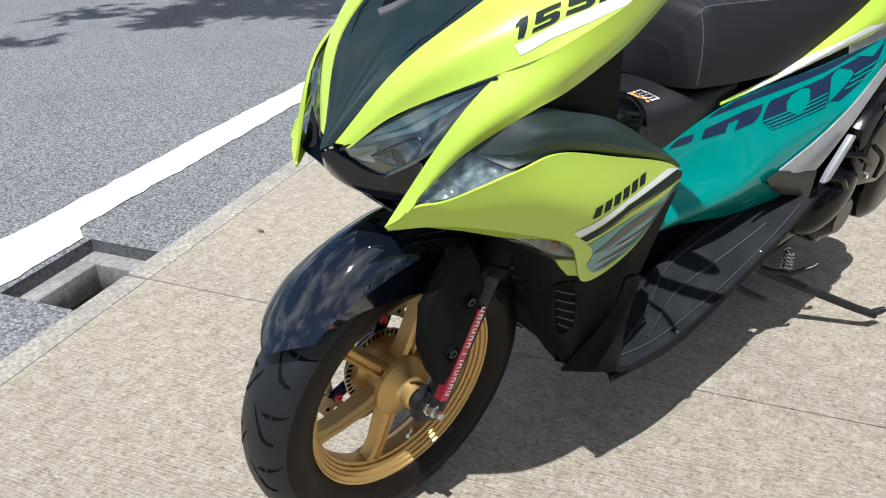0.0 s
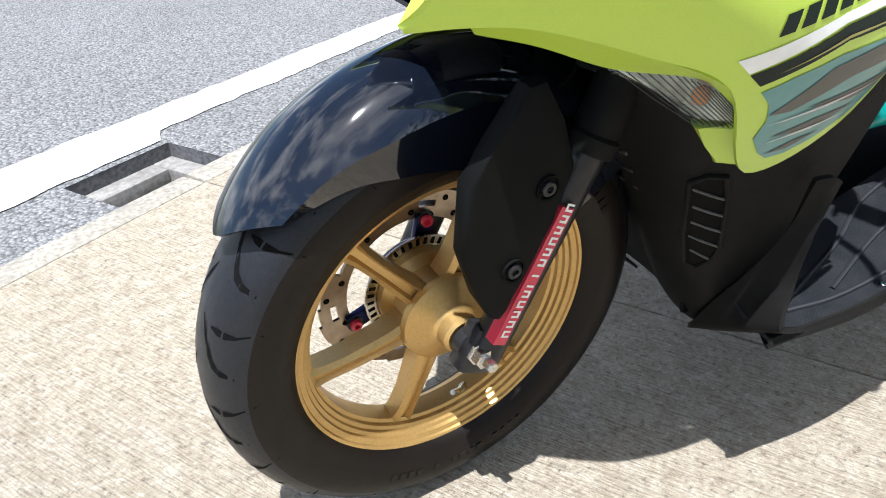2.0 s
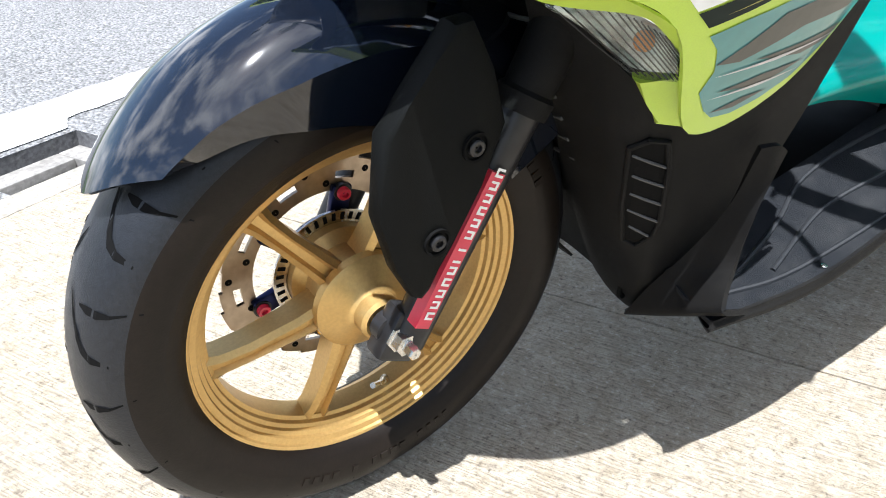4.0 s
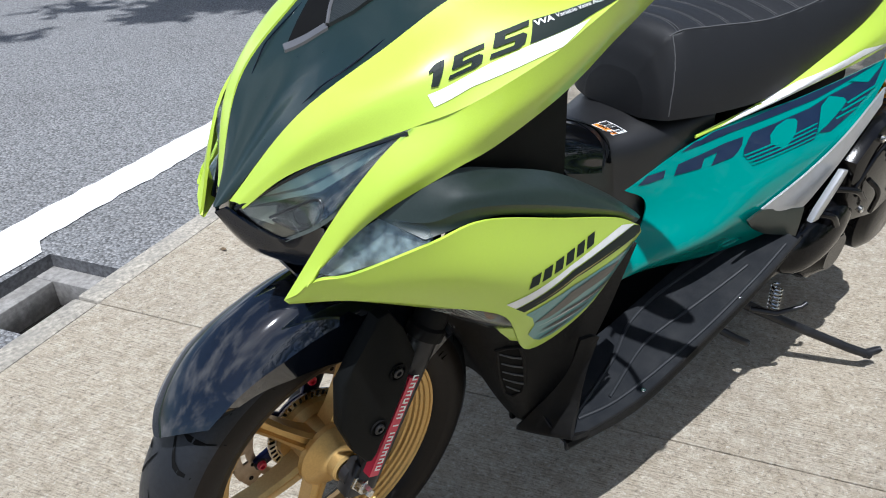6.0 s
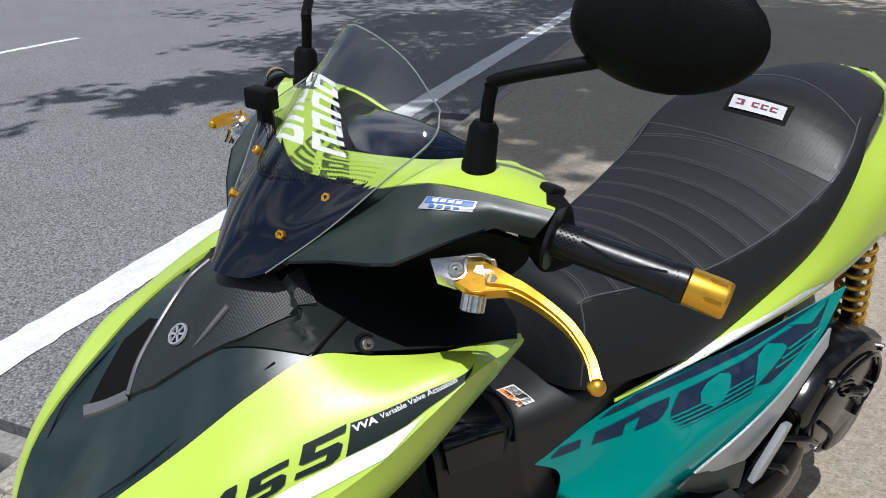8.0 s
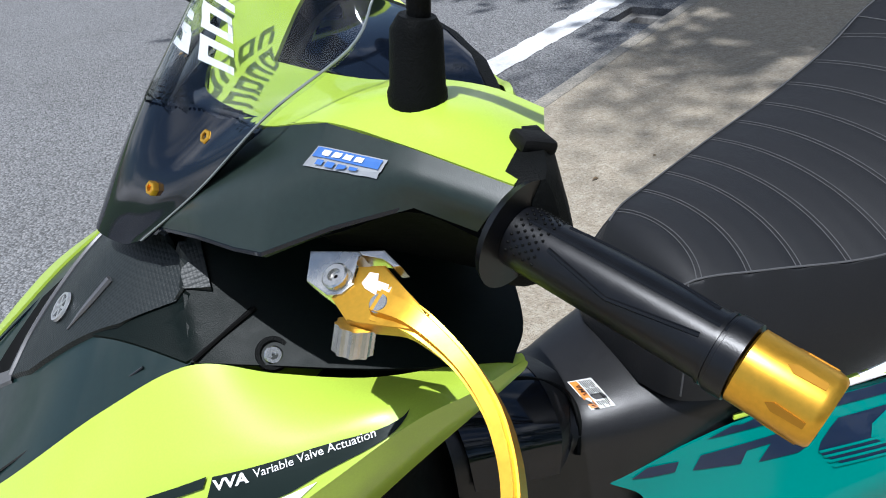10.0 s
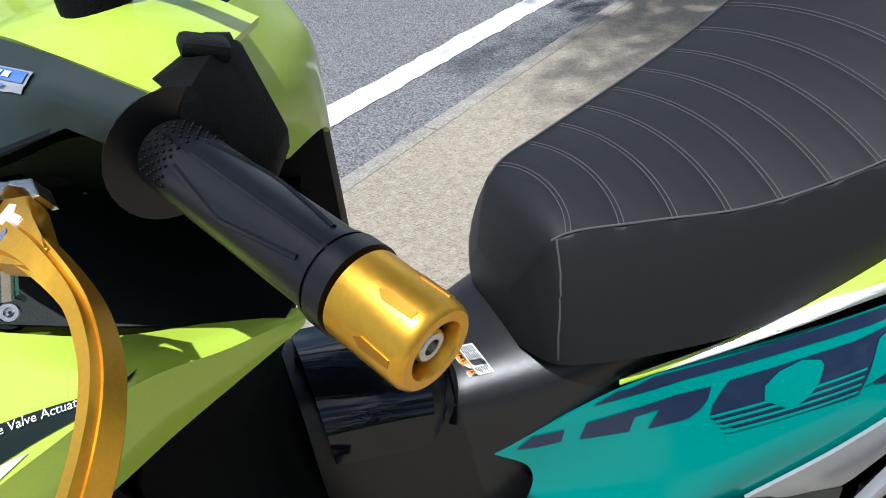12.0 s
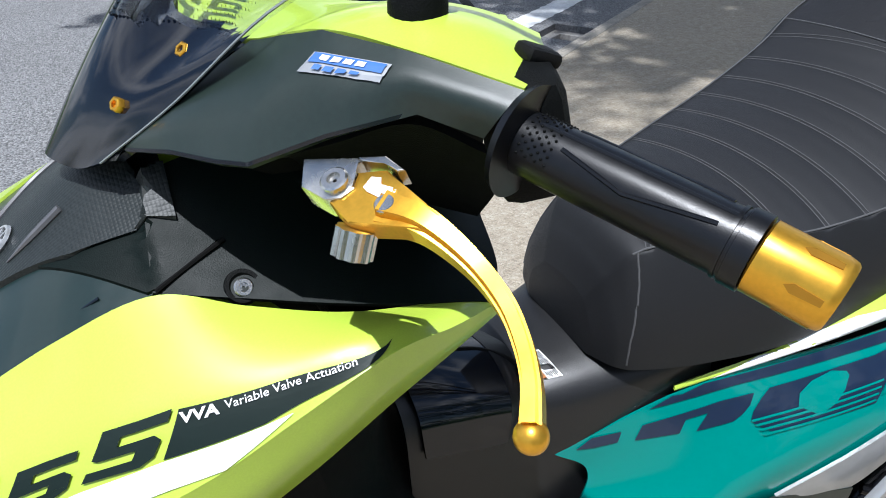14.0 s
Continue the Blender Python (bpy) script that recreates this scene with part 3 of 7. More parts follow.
def front_wheel():
    A = FRONT @ Matrix.Translation((-0.002, 0, HUB_Z))
    AXLE_IN = A.inverted()
    bm = bmesh.new()
    lathe(bm, [(0.012, -0.060), (0.020, -0.062), (0.0235, -0.058), (0.024, -0.044), (0.030, -0.037), (0.050, -0.030), (0.0545, -0.026), (0.0555, -0.018), (0.046, -0.014), (0.044, 0.02), (0.055, 0.03), (0.055, 0.045), (0.012, 0.045)], 56, A)
    wheel = part("front_wheel", bm, GOLD, scooter, "gold six-spoke front wheel")
    bm = bmesh.new()
    lathe(bm, [(0.182, -0.037), (0.190, -0.039), (0.1905, -0.035), (0.184, -0.031), (0.178, -0.026), (0.172, -0.020), (0.166, -0.014), (0.163, 0.0), (0.166, 0.014), (0.172, 0.02), (0.178, 0.026), (0.184, 0.031), (0.1905, 0.035), (0.190, 0.039), (0.182, 0.037), (0.179, 0.033), (0.170, 0.026), (0.163, 0.019), (0.158, 0.014), (0.157, 0.0), (0.158, -0.012), (0.162, -0.014), (0.163, -0.019), (0.167, -0.021), (0.168, -0.025), (0.172, -0.027), (0.173, -0.031), (0.179, -0.033), (0.180, -0.036), (0.182, -0.037)], 120, A)
    part("rim", bm, GOLD, wheel, "gold painted rim with stepped lip")
    for k in range(6):
        t = radians(10 + 60 * k)
        bm = bmesh.new()
        R = A @ Matrix.Rotation(-t, 4, "Y")
        prof = []
        for r, w, y0, y1 in ((0.036, 0.0165, -0.020, 0.018), (0.07, 0.0135, -0.022, 0.012), (0.12, 0.0115, -0.021, 0.010), (0.148, 0.0125, -0.018, 0.012), (0.163, 0.017, -0.015, 0.014)):
            prof.append([bm.verts.new(R @ Vector((r, y, z))) for y, z in ((y0, -w * 0.55), (y0 + 0.005, -w), (y1, -w * 0.8), (y1, w * 0.8), (y0 + 0.005, w), (y0, w * 0.55), (y0 + 0.006, w * 0.3), (y0 + 0.006, -w * 0.3))])
        for a, b in zip(prof, prof[1:]):
            for i in range(8):
                bm.faces.new((a[i], a[(i + 1) % 8], b[(i + 1) % 8], b[i]))
        part("spoke", bm, GOLD, wheel)
    bm = bmesh.new()
    tread = [(0.182, -0.035), (0.186, -0.043), (0.196, -0.050), (0.204, -0.0535), (0.2055, -0.0545), (0.222, -0.0555), (0.236, -0.053), (0.248, -0.046), (0.258, -0.034), (0.264, -0.018), (0.266, 0.0)]
    prof = tread + [(r, -y) for r, y in reversed(tread[:-1])]
    lathe(bm, prof, 144, A)
    for f in bm.faces:
        q = AXLE_IN @ f.calc_center_median()
        if math.hypot(q.x, q.z) < 0.229:
            f.material_index = 1
    tyre = part("tyre", bm, RUBBER, wheel, "black rubber tyre with slanted tread grooves and brownish flanks")
    tyre.data.materials.append(FLANK)
    # tread grooves: flat dark strips on the shoulders, groove shade put into their colour
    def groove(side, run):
        """A flat dark strip along the tread, run as (across, along, half width) in metres and radians."""
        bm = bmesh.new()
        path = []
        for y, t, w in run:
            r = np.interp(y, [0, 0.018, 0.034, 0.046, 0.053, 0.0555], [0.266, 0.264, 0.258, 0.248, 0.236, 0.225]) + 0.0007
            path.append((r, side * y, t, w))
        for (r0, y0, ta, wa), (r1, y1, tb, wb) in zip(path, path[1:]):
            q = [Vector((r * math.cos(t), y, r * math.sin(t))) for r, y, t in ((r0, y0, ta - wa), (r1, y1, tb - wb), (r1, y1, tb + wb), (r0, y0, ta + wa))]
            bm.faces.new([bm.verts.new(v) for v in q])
        return part("tread_groove_shade", bm, HOLE, wheel, smooth=False)

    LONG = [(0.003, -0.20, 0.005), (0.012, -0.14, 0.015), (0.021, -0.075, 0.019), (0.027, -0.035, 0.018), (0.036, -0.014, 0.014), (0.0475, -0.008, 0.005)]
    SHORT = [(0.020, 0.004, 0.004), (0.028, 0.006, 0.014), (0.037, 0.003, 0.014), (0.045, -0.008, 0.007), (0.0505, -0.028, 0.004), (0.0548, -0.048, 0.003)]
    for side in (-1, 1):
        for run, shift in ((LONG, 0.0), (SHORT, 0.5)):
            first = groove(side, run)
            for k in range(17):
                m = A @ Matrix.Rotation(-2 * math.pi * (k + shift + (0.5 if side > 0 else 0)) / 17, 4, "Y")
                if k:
                    copy = new("tread_groove_shade", first.data)
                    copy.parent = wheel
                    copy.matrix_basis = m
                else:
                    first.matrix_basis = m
    # moulded marks on the tyre flank
    for t0, n in ((-115, 16), (25, 14)):
        rng = random.Random(n)
        bm = bmesh.new()
        for k in range(n):
            t = radians(t0 + 3.4 * k)
            if rng.random() < 0.15:
                continue
            w = rng.uniform(0.0025, 0.0045)
            box(bm, 0.208, 0.218, -0.0563, -0.0545, -w, w, A @ Matrix.Rotation(-t, 4, "Y"))
        tagged(part("flank_print", bm, FLANK, wheel, smooth=False), kind="stuff")
    # brake disc on the right
    bm = bmesh.new()
    for k in range(30):
        t0, t1 = 2 * math.pi * k / 30, 2 * math.pi * (k + 1) / 30
        edge = 0.121 + 0.0035 * math.sin(k * 2 * math.pi / 5)
        runs = [(0.086, 0.099), (0.107, edge)] if k % 3 == 0 else [(0.086, edge)]
        for r0, r1 in runs:
            lathe(bm, [(r0, 0.055), (r1, 0.055), (r1, 0.059), (r0, 0.059), (r0, 0.055)], 4, A, t0, t1)
    bmesh.ops.remove_doubles(bm, verts=bm.verts, dist=0.00002)
    disc = part("brake_disc", bm, DISC, wheel, "slotted steel brake disc")
    for k in range(30):
        if k % 3:
            t, r = 2 * math.pi * (k + 0.5) / 30, 0.095 if k % 3 == 1 else 0.111
            bm = bmesh.new()
            lathe(bm, [(0.0005, -0.0004), (0.0036, -0.0004), (0.0038, 0.0002)], 12, A @ Matrix.Translation((r * math.cos(t), 0.0548, r * math.sin(t))))
            part("disc_hole", bm, HOLE, disc)
    bm = bmesh.new()
    lathe(bm, [(0.045, 0.046), (0.060, 0.047), (0.063, 0.052), (0.060, 0.057), (0.045, 0.056), (0.045, 0.046)], 48, A)
    for k in range(6):
        box(bm, 0.056, 0.093, 0.048, 0.0575, -0.0115, 0.0115, A @ Matrix.Rotation(-radians(20 + 60 * k), 4, "Y"), 0.003)
    part("disc_carrier", bm, BLUE, wheel, "dark blue anodised disc carrier")
    for k in range(6):
        t = radians(20 + 60 * k)
        p = A @ Vector((0.086 * math.cos(t), 0.050, 0.086 * math.sin(t)))
        bm = bmesh.new()
        tube(bm, [p + Vector((0, 0.003, 0)), p + Vector((0, -0.0032, 0))], [0.0098, 0.0098], 20)
        part("bolt_collar", bm, DARKSTEEL, wheel)
        bolt("disc_bolt", p - Vector((0, 0.003, 0)), (0, -1, 0), 0.0072, RED if k % 2 else ANOD, wheel)
    # slotted sensor ring behind the hub
    bm = bmesh.new()
    lathe(bm, [(0.056, 0.040), (0.070, 0.040), (0.070, 0.043), (0.056, 0.043), (0.056, 0.040)], 60, A)
    sensor = part("sensor_ring", bm, STEEL, wheel, "slotted bright sensor ring")
    for k in range(40):
        bm = bmesh.new()
        box(bm, 0.0590, 0.0672, 0.0394, 0.0402, -0.0020, 0.0020, A @ Matrix.Rotation(-2 * math.pi * k / 40, 4, "Y"))
        part("sensor_slot", bm, HOLE, sensor, smooth=False)
    # valve stem
    bm = bmesh.new()
    t = radians(-76)
    c, s = math.cos(t), math.sin(t)
    tube(bm, [A @ Vector((0.158 * c, -0.004, 0.158 * s)), A @ Vector((0.148 * c, -0.008, 0.148 * s)), A @ Vector((0.140 * c - 0.012, -0.022, 0.140 * s + 0.004)), A @ Vector((0.135 * c - 0.026, -0.03, 0.135 * s + 0.010))], [0.007, 0.005, 0.0035, 0.0035], 10)
    part("valve_stem", bm, STEEL, wheel, "bright metal valve stem")
    return wheel, A


wheel, AXLE = front_wheel()


def fork():
    """Two lower fork legs with shields, dust boots, and the axle."""
    for s in (-1, 1):
        y = s * 0.088
        low, mid, top = Vector((0.006, y, 0.262)), Vector((0.112, y, 0.478)), Vector((0.20, y, 0.66))
        bm = bmesh.new()
        tube(bm, [FRONT @ low, FRONT @ mid], [0.019, 0.021], 20)
        leg = part("fork_leg", bm, DARKSTEEL, scooter, "black fork leg")
        bm = bmesh.new()
        tube(bm, [FRONT @ mid, FRONT @ (mid + (top - mid) * 0.08), FRONT @ (mid + (top - mid) * 0.1), FRONT @ (mid + (top - mid) * 0.45), FRONT @ top], [0.026, 0.027, 0.023, 0.025, 0.022], 20)
        part("dust_boot", bm, PLASTIC, leg, "ribbed black rubber dust boot")
        bm = bmesh.new()
        box(bm, -0.02, 0.026, -0.014, 0.014, -0.03, 0.028, FRONT @ Matrix.Translation((0.004, s * 0.078, 0.268)) @ Matrix.Rotation(radians(27), 4, "Y"), 0.006)
        part("axle_clamp", bm, DARKSTEEL, leg)
        if s < 0:
            bm = bmesh.new()
            lathe(bm, [(0.001, -0.118), (0.006, -0.118), (0.007, -0.115), (0.007, -0.105), (0.012, -0.104), (0.0125, -0.094), (0.015, -0.093), (0.015, -0.09)], 6, AXLE)
            part("axle_nut", bm, STEEL, leg, "bright steel axle nut")
            bm = bmesh.new()
            lathe(bm, [(0.012, -0.062), (0.018, -0.064), (0.018, -0.078), (0.012, -0.08)], 20, AXLE)
            part("axle_spacer", bm, DARKSTEEL, leg)
            # long black shield bolted beside the leg
            bm = bmesh.new()
            pts = [(-0.040, 0.495), (-0.020, 0.518), (0.000, 0.545), (0.016, 0.572), (0.034, 0.574), (0.058, 0.535), (0.076, 0.486), (0.056, 0.434), (0.030, 0.382), (0.012, 0.340), (0.003, 0.331), (-0.006, 0.336), (-0.025, 0.370), (-0.043, 0.425)]
            plate(bm, pts, 0.022, FRONT @ Matrix.Translation((0, -0.117, 0)), 0.006)
            shield = part("fork_shield", bm, MATTE, scooter, "matte black fork shield with two bolts")
            for x, z in ((0.044, 0.472), (0.013, 0.391)):
                bm = bmesh.new()
                lathe(bm, [(0.010, 0.004), (0.011, -0.0015), (0.013, -0.002), (0.013, 0.002)], 20, FRONT @ Matrix.Translation((x, -0.118, z)))
                part("bolt_recess", bm, HOLE, shield)
                bolt("shield_bolt", FRONT @ Vector((x, -0.118, z)), (0, -1, 0), 0.0075, DARKSTEEL, shield, 0.004)
            # red strip with pale bars along the leg
            bm = bmesh.new()
            d = (mid - low).normalized()
            n = Vector((-d.z, 0, d.x))
            o = low + d * 0.028 + n * 0.011 + Vector((0, -0.0225, 0))
            q = [o - n * 0.0085, o + d * 0.16 - n * 0.0085, o + d * 0.16 + n * 0.0085, o + n * 0.0085]
            v0 = [bm.verts.new(FRONT @ p) for p in q]
            v1 = [bm.verts.new(FRONT @ (p + Vector((0, 0.014, 0)))) for p in q]
            bm.faces.new(v0)
            for i in range(4):
                bm.faces.new((v0[i], v0[(i + 1) % 4], v1[(i + 1) % 4], v1[i]))
            strip = part("fork_sticker", bm, RED, leg, "red sticker strip with pale marks along the fork leg", smooth=False)
            rng = random.Random(3)
            bm = bmesh.new()
            for k in range(13):
                a = o + d * (0.010 + 0.0122 * k) - n * 0.001 + Vector((0, -0.0008, 0))
                bars = [(0.0, 0.0025, -0.005, 0.005), (0.0062, 0.0085, -0.005, 0.005)] + ([(0.0025, 0.0062, -0.005, -0.002)] if k % 3 else [(0.0025, 0.0062, 0.002, 0.005)])
                for a0, a1, n0, n1 in bars if rng.random() > 0.12 else bars[:1]:
                    q = [a + d * a0 + n * n0, a + d * a1 + n * n0, a + d * a1 + n * n1, a + d * a0 + n * n1]
                    bm.faces.new([bm.verts.new(FRONT @ p) for p in q])
            tagged(part("sticker_print", bm, WHITE, leg, smooth=False), kind="stuff")


fork()


def fender():
    """A glossy mudguard wrapped over the tyre, pointed at its front."""
    bm = bmesh.new()
    nu, nv = 60, 31
    c = Vector((-0.002, 0, 0.270))
    rows = []
    for i in range(nu):
        f = i / (nu - 1)
        row = []
        for j in range(nv):
            q = -1 + 2 * j / (nv - 1)
            a = abs(q)
            lip = 142 - 10.5 * min(1.0, a / 0.6) ** 1.4        # the front edge sweeps back to the sides
            a0 = lip + (40 - lip) * f
            r = np.interp(a0, [40, 75, 92, 101, 115, 127, 134, 142], [0.312, 0.315, 0.313, 0.307, 0.300, 0.292, 0.288, 0.284])
            crease = np.interp(a0, [40, 92, 107, 122, 131, 142], [0.042, 0.042, 0.036, 0.022, 0.019, 0.017])
            drop = np.interp(a0, [40, 85, 93, 108, 118, 125, 131, 136], [0.125, 0.115, 0.104, 0.077, 0.052, 0.038, 0.023, 0.020])
            half = np.interp(a0, [40, 90, 110, 125, 134, 142], [0.070, 0.068, 0.066, 0.062, 0.056, 0.046])
            bend, under = min(1.0, a / 0.6), max(0.0, (a - 0.6) / 0.4)
            y = half * (bend ** 0.92) * (1 - 0.11 * under) * (1 if q > 0 else -1)
            fall = crease * bend ** 2.3 + max(0.0, drop - crease) * under
            t = radians(a0)
            row.append(FRONT @ (c + Vector(((r - fall) * math.cos(t), y, (r - fall) * math.sin(t)))))
        rows.append(row)
    vs = [[bm.verts.new(p) for p in r] for r in rows]
    for i in range(nu - 1):
        for j in range(nv - 1):
            bm.faces.new((vs[i][j], vs[i + 1][j], vs[i + 1][j + 1], vs[i][j + 1]))
    thicken(bm, 0.0035, FRONT @ c)
    part("front_fender", bm, FENDER, scooter, "glossy black front mudguard")


fender()

# nose and side panels
RIDGE = [(0.047, -0.164, 0.813), (0.100, -0.192, 0.836), (0.185, -0.211, 0.874), (0.240, -0.213, 0.900), (0.297, -0.211, 0.923), (0.342, -0.198, 0.914), (0.386, -0.179, 0.903)]     # the fold along the flank
cheek = both("nose_panel", [
    [(-0.086, -0.012, 0.705), (-0.025, -0.066, 0.808), (0.066, -0.097, 0.873), (0.132, -0.108, 0.911), (0.188, -0.116, 0.931), (0.235, -0.140, 0.9245), (0.285, -0.163, 0.919), (0.335, -0.171, 0.913), (0.385, -0.176, 0.907)],
    [(-0.082, -0.026, 0.707), (-0.030, -0.090, 0.792), (0.060, -0.146, 0.855), (0.130, -0.164, 0.884), (0.190, -0.176, 0.906), (0.238, -0.187, 0.917), (0.290, -0.193, 0.927), (0.340, -0.188, 0.916), (0.386, -0.178, 0.905)],
    [(-0.080, -0.032, 0.702), (-0.042, -0.084, 0.757)] + RIDGE], LIME, "glossy lime nose panel with a printed model number", nu=64, nv=24)
band = both("nose_band", [
    [(-0.080, -0.110, 0.626), (-0.020, -0.152, 0.752)] + RIDGE,
    [(-0.072, -0.130, 0.644), (-0.014, -0.168, 0.735), (0.056, -0.192, 0.790), (0.110, -0.205, 0.812), (0.195, -0.213, 0.842), (0.246, -0.212, 0.866), (0.300, -0.207, 0.893), (0.344, -0.196, 0.897), (0.387, -0.181, 0.901)],
    [(-0.060, -0.140, 0.665), (-0.002, -0.165, 0.725), (0.068, -0.198, 0.772), (0.125, -0.203, 0.788), (0.202, -0.203, 0.816), (0.250, -0.201, 0.838), (0.300, -0.196, 0.864), (0.343, -0.190, 0.882), (0.384, -0.182, 0.897)]], LIME, "lime band from the nose to the front chin", nu=44)
wing = both("side_wing", [
    [(-0.080, -0.110, 0.626), (-0.060, -0.145, 0.662), (-0.03, -0.172, 0.674), (0.030, -0.222, 0.715), (0.09, -0.236, 0.728), (0.20, -0.246, 0.697), (0.300, -0.250, 0.665), (0.346, -0.252, 0.640)],
    [(-0.078, -0.114, 0.624), (-0.046, -0.151, 0.647), (-0.012, -0.182, 0.656), (0.052, -0.230, 0.664), (0.115, -0.249, 0.652), (0.20, -0.256, 0.606), (0.290, -0.257, 0.600), (0.350, -0.252, 0.634)],
    [(-0.076, -0.112, 0.620), (-0.040, -0.146, 0.629), (-0.003, -0.178, 0.631), (0.066, -0.212, 0.612), (0.132, -0.238, 0.584), (0.200, -0.222, 0.488), (0.290, -0.236, 0.522), (0.356, -0.250, 0.626)]], LIME, "lime side wing with printed stripes", nu=50, nv=18)
both("wing_lip", [
    [(-0.040, -0.144, 0.630), (-0.003, -0.176, 0.632), (0.066, -0.210, 0.613), (0.132, -0.236, 0.585), (0.170, -0.232, 0.545)],
    [(-0.030, -0.136, 0.620), (0.010, -0.160, 0.612), (0.066, -0.180, 0.592), (0.112, -0.216, 0.590), (0.133, -0.224, 0.580), (0.166, -0.228, 0.552)]], LIME, "lime lip folded under the wing", nu=24, nv=6, thick=0.002, inward=(0.2, 0.0, 0.7))
SIGNAL_TOP = [(0.064, -0.176, 0.592), (0.104, -0.208, 0.590), (0.136, -0.224, 0.576), (0.163, -0.232, 0.560)]
SIGNAL_LOW = [(0.072, -0.180, 0.588), (0.109, -0.192, 0.565), (0.144, -0.199, 0.537), (0.171, -0.219, 0.535)]
both("turn_signal", [
    SIGNAL_TOP,
    [(0.066, -0.180, 0.589), (0.103, -0.204, 0.575), (0.138, -0.216, 0.556), (0.167, -0.230, 0.548)],
    SIGNAL_LOW], CLEAR, "clear turn signal lens with fine ribs", nu=16, thick=0.001)
both("turn_signal_bowl", [
    [(0.068, -0.172, 0.594), (0.108, -0.204, 0.592), (0.139, -0.219, 0.579), (0.166, -0.226, 0.563)],
    [(0.092, -0.168, 0.590), (0.122, -0.184, 0.578), (0.152, -0.196, 0.562), (0.174, -0.214, 0.552)],
    [(0.080, -0.174, 0.589), (0.114, -0.186, 0.567), (0.148, -0.193, 0.541), (0.175, -0.213, 0.539)]], BRIGHT_FACETS, "bright bowl behind the turn signal lens", nu=12, nv=8)
for s in (-1, 1):
    bm = bmesh.new()
    bmesh.ops.create_uvsphere(bm, u_segments=14, v_segments=10, radius=0.008, matrix=Matrix.Translation((0.140, s * 0.206, 0.566)))
    part("signal_bulb", bm, AMBER, scooter, "amber signal bulb behind the lens")
    bm = bmesh.new()
    slab(bm, [(x, -s * y, z) for x, y, z in ((0.159, -0.188, 0.527), (0.183, -0.206, 0.529), (0.176, -0.222, 0.549), (0.186, -0.229, 0.548), (0.200, -0.222, 0.530), (0.211, -0.223, 0.516), (0.219, -0.220, 0.496), (0.214, -0.211, 0.485), (0.193, -0.193, 0.485), (0.181, -0.192, 0.506))], (-0.55, s * 0.75, -0.35), 0.010, 0.003)
    part("wing_claw", bm, LIME, scooter, "lime claw under the turn signal")
FLANK_FOLD = [(0.004, -0.167, 0.727), (0.037, -0.206, 0.729), (0.072, -0.223, 0.740), (0.120, -0.235, 0.736), (0.200, -0.243, 0.712), (0.300, -0.247, 0.674), (0.346, -0.246, 0.648), (0.416, -0.208, 0.606)]
flank = both("dark_flank", [
    [(-0.002, -0.160, 0.725), (0.068, -0.194, 0.772), (0.150, -0.200, 0.755), (0.231, -0.205, 0.727), (0.33, -0.200, 0.670), (0.416, -0.190, 0.612)],
    [(0.003, -0.165, 0.727), (0.054, -0.206, 0.750), (0.105, -0.222, 0.752), (0.20, -0.230, 0.727), (0.31, -0.228, 0.678), (0.416, -0.200, 0.610)],
    FLANK_FOLD], SATIN, "satin dark green-black upper flank with a sharp fold", nu=40)
both("flank_step", [
    FLANK_FOLD,
    [(0.030, -0.212, 0.715), (0.060, -0.222, 0.722), (0.09, -0.228, 0.726), (0.13, -0.233, 0.720), (0.200, -0.237, 0.695), (0.300, -0.243, 0.663), (0.346, -0.243, 0.640), (0.416, -0.206, 0.603)]], SATIN, "dark step between the flank and the wing", nu=40, nv=6, thick=0.003)
both("inner_liner", [
    [(0.0, -0.155, 0.728), (0.068, -0.186, 0.773), (0.15, -0.188, 0.800), (0.25, -0.182, 0.835)],
    [(0.0, -0.150, 0.700), (0.07, -0.185, 0.745), (0.16, -0.182, 0.730), (0.28, -0.175, 0.680)]], MATTE, "black inner lining of the nose", nu=14, nv=6)
LAMP_TOP = [(-0.084, -0.022, 0.703), (-0.020, -0.098, 0.772), (0.046, -0.167, 0.814)]
LAMP_LOW = [(-0.056, -0.074, 0.678), (-0.040, -0.120, 0.712), (-0.020, -0.152, 0.748)]
both("headlight", [
    LAMP_TOP,
    [(-0.073, -0.049, 0.689), (-0.024, -0.116, 0.746), (0.036, -0.164, 0.804)],
    LAMP_LOW], LENS, "smoked headlight lens", nu=18, thick=0.003)
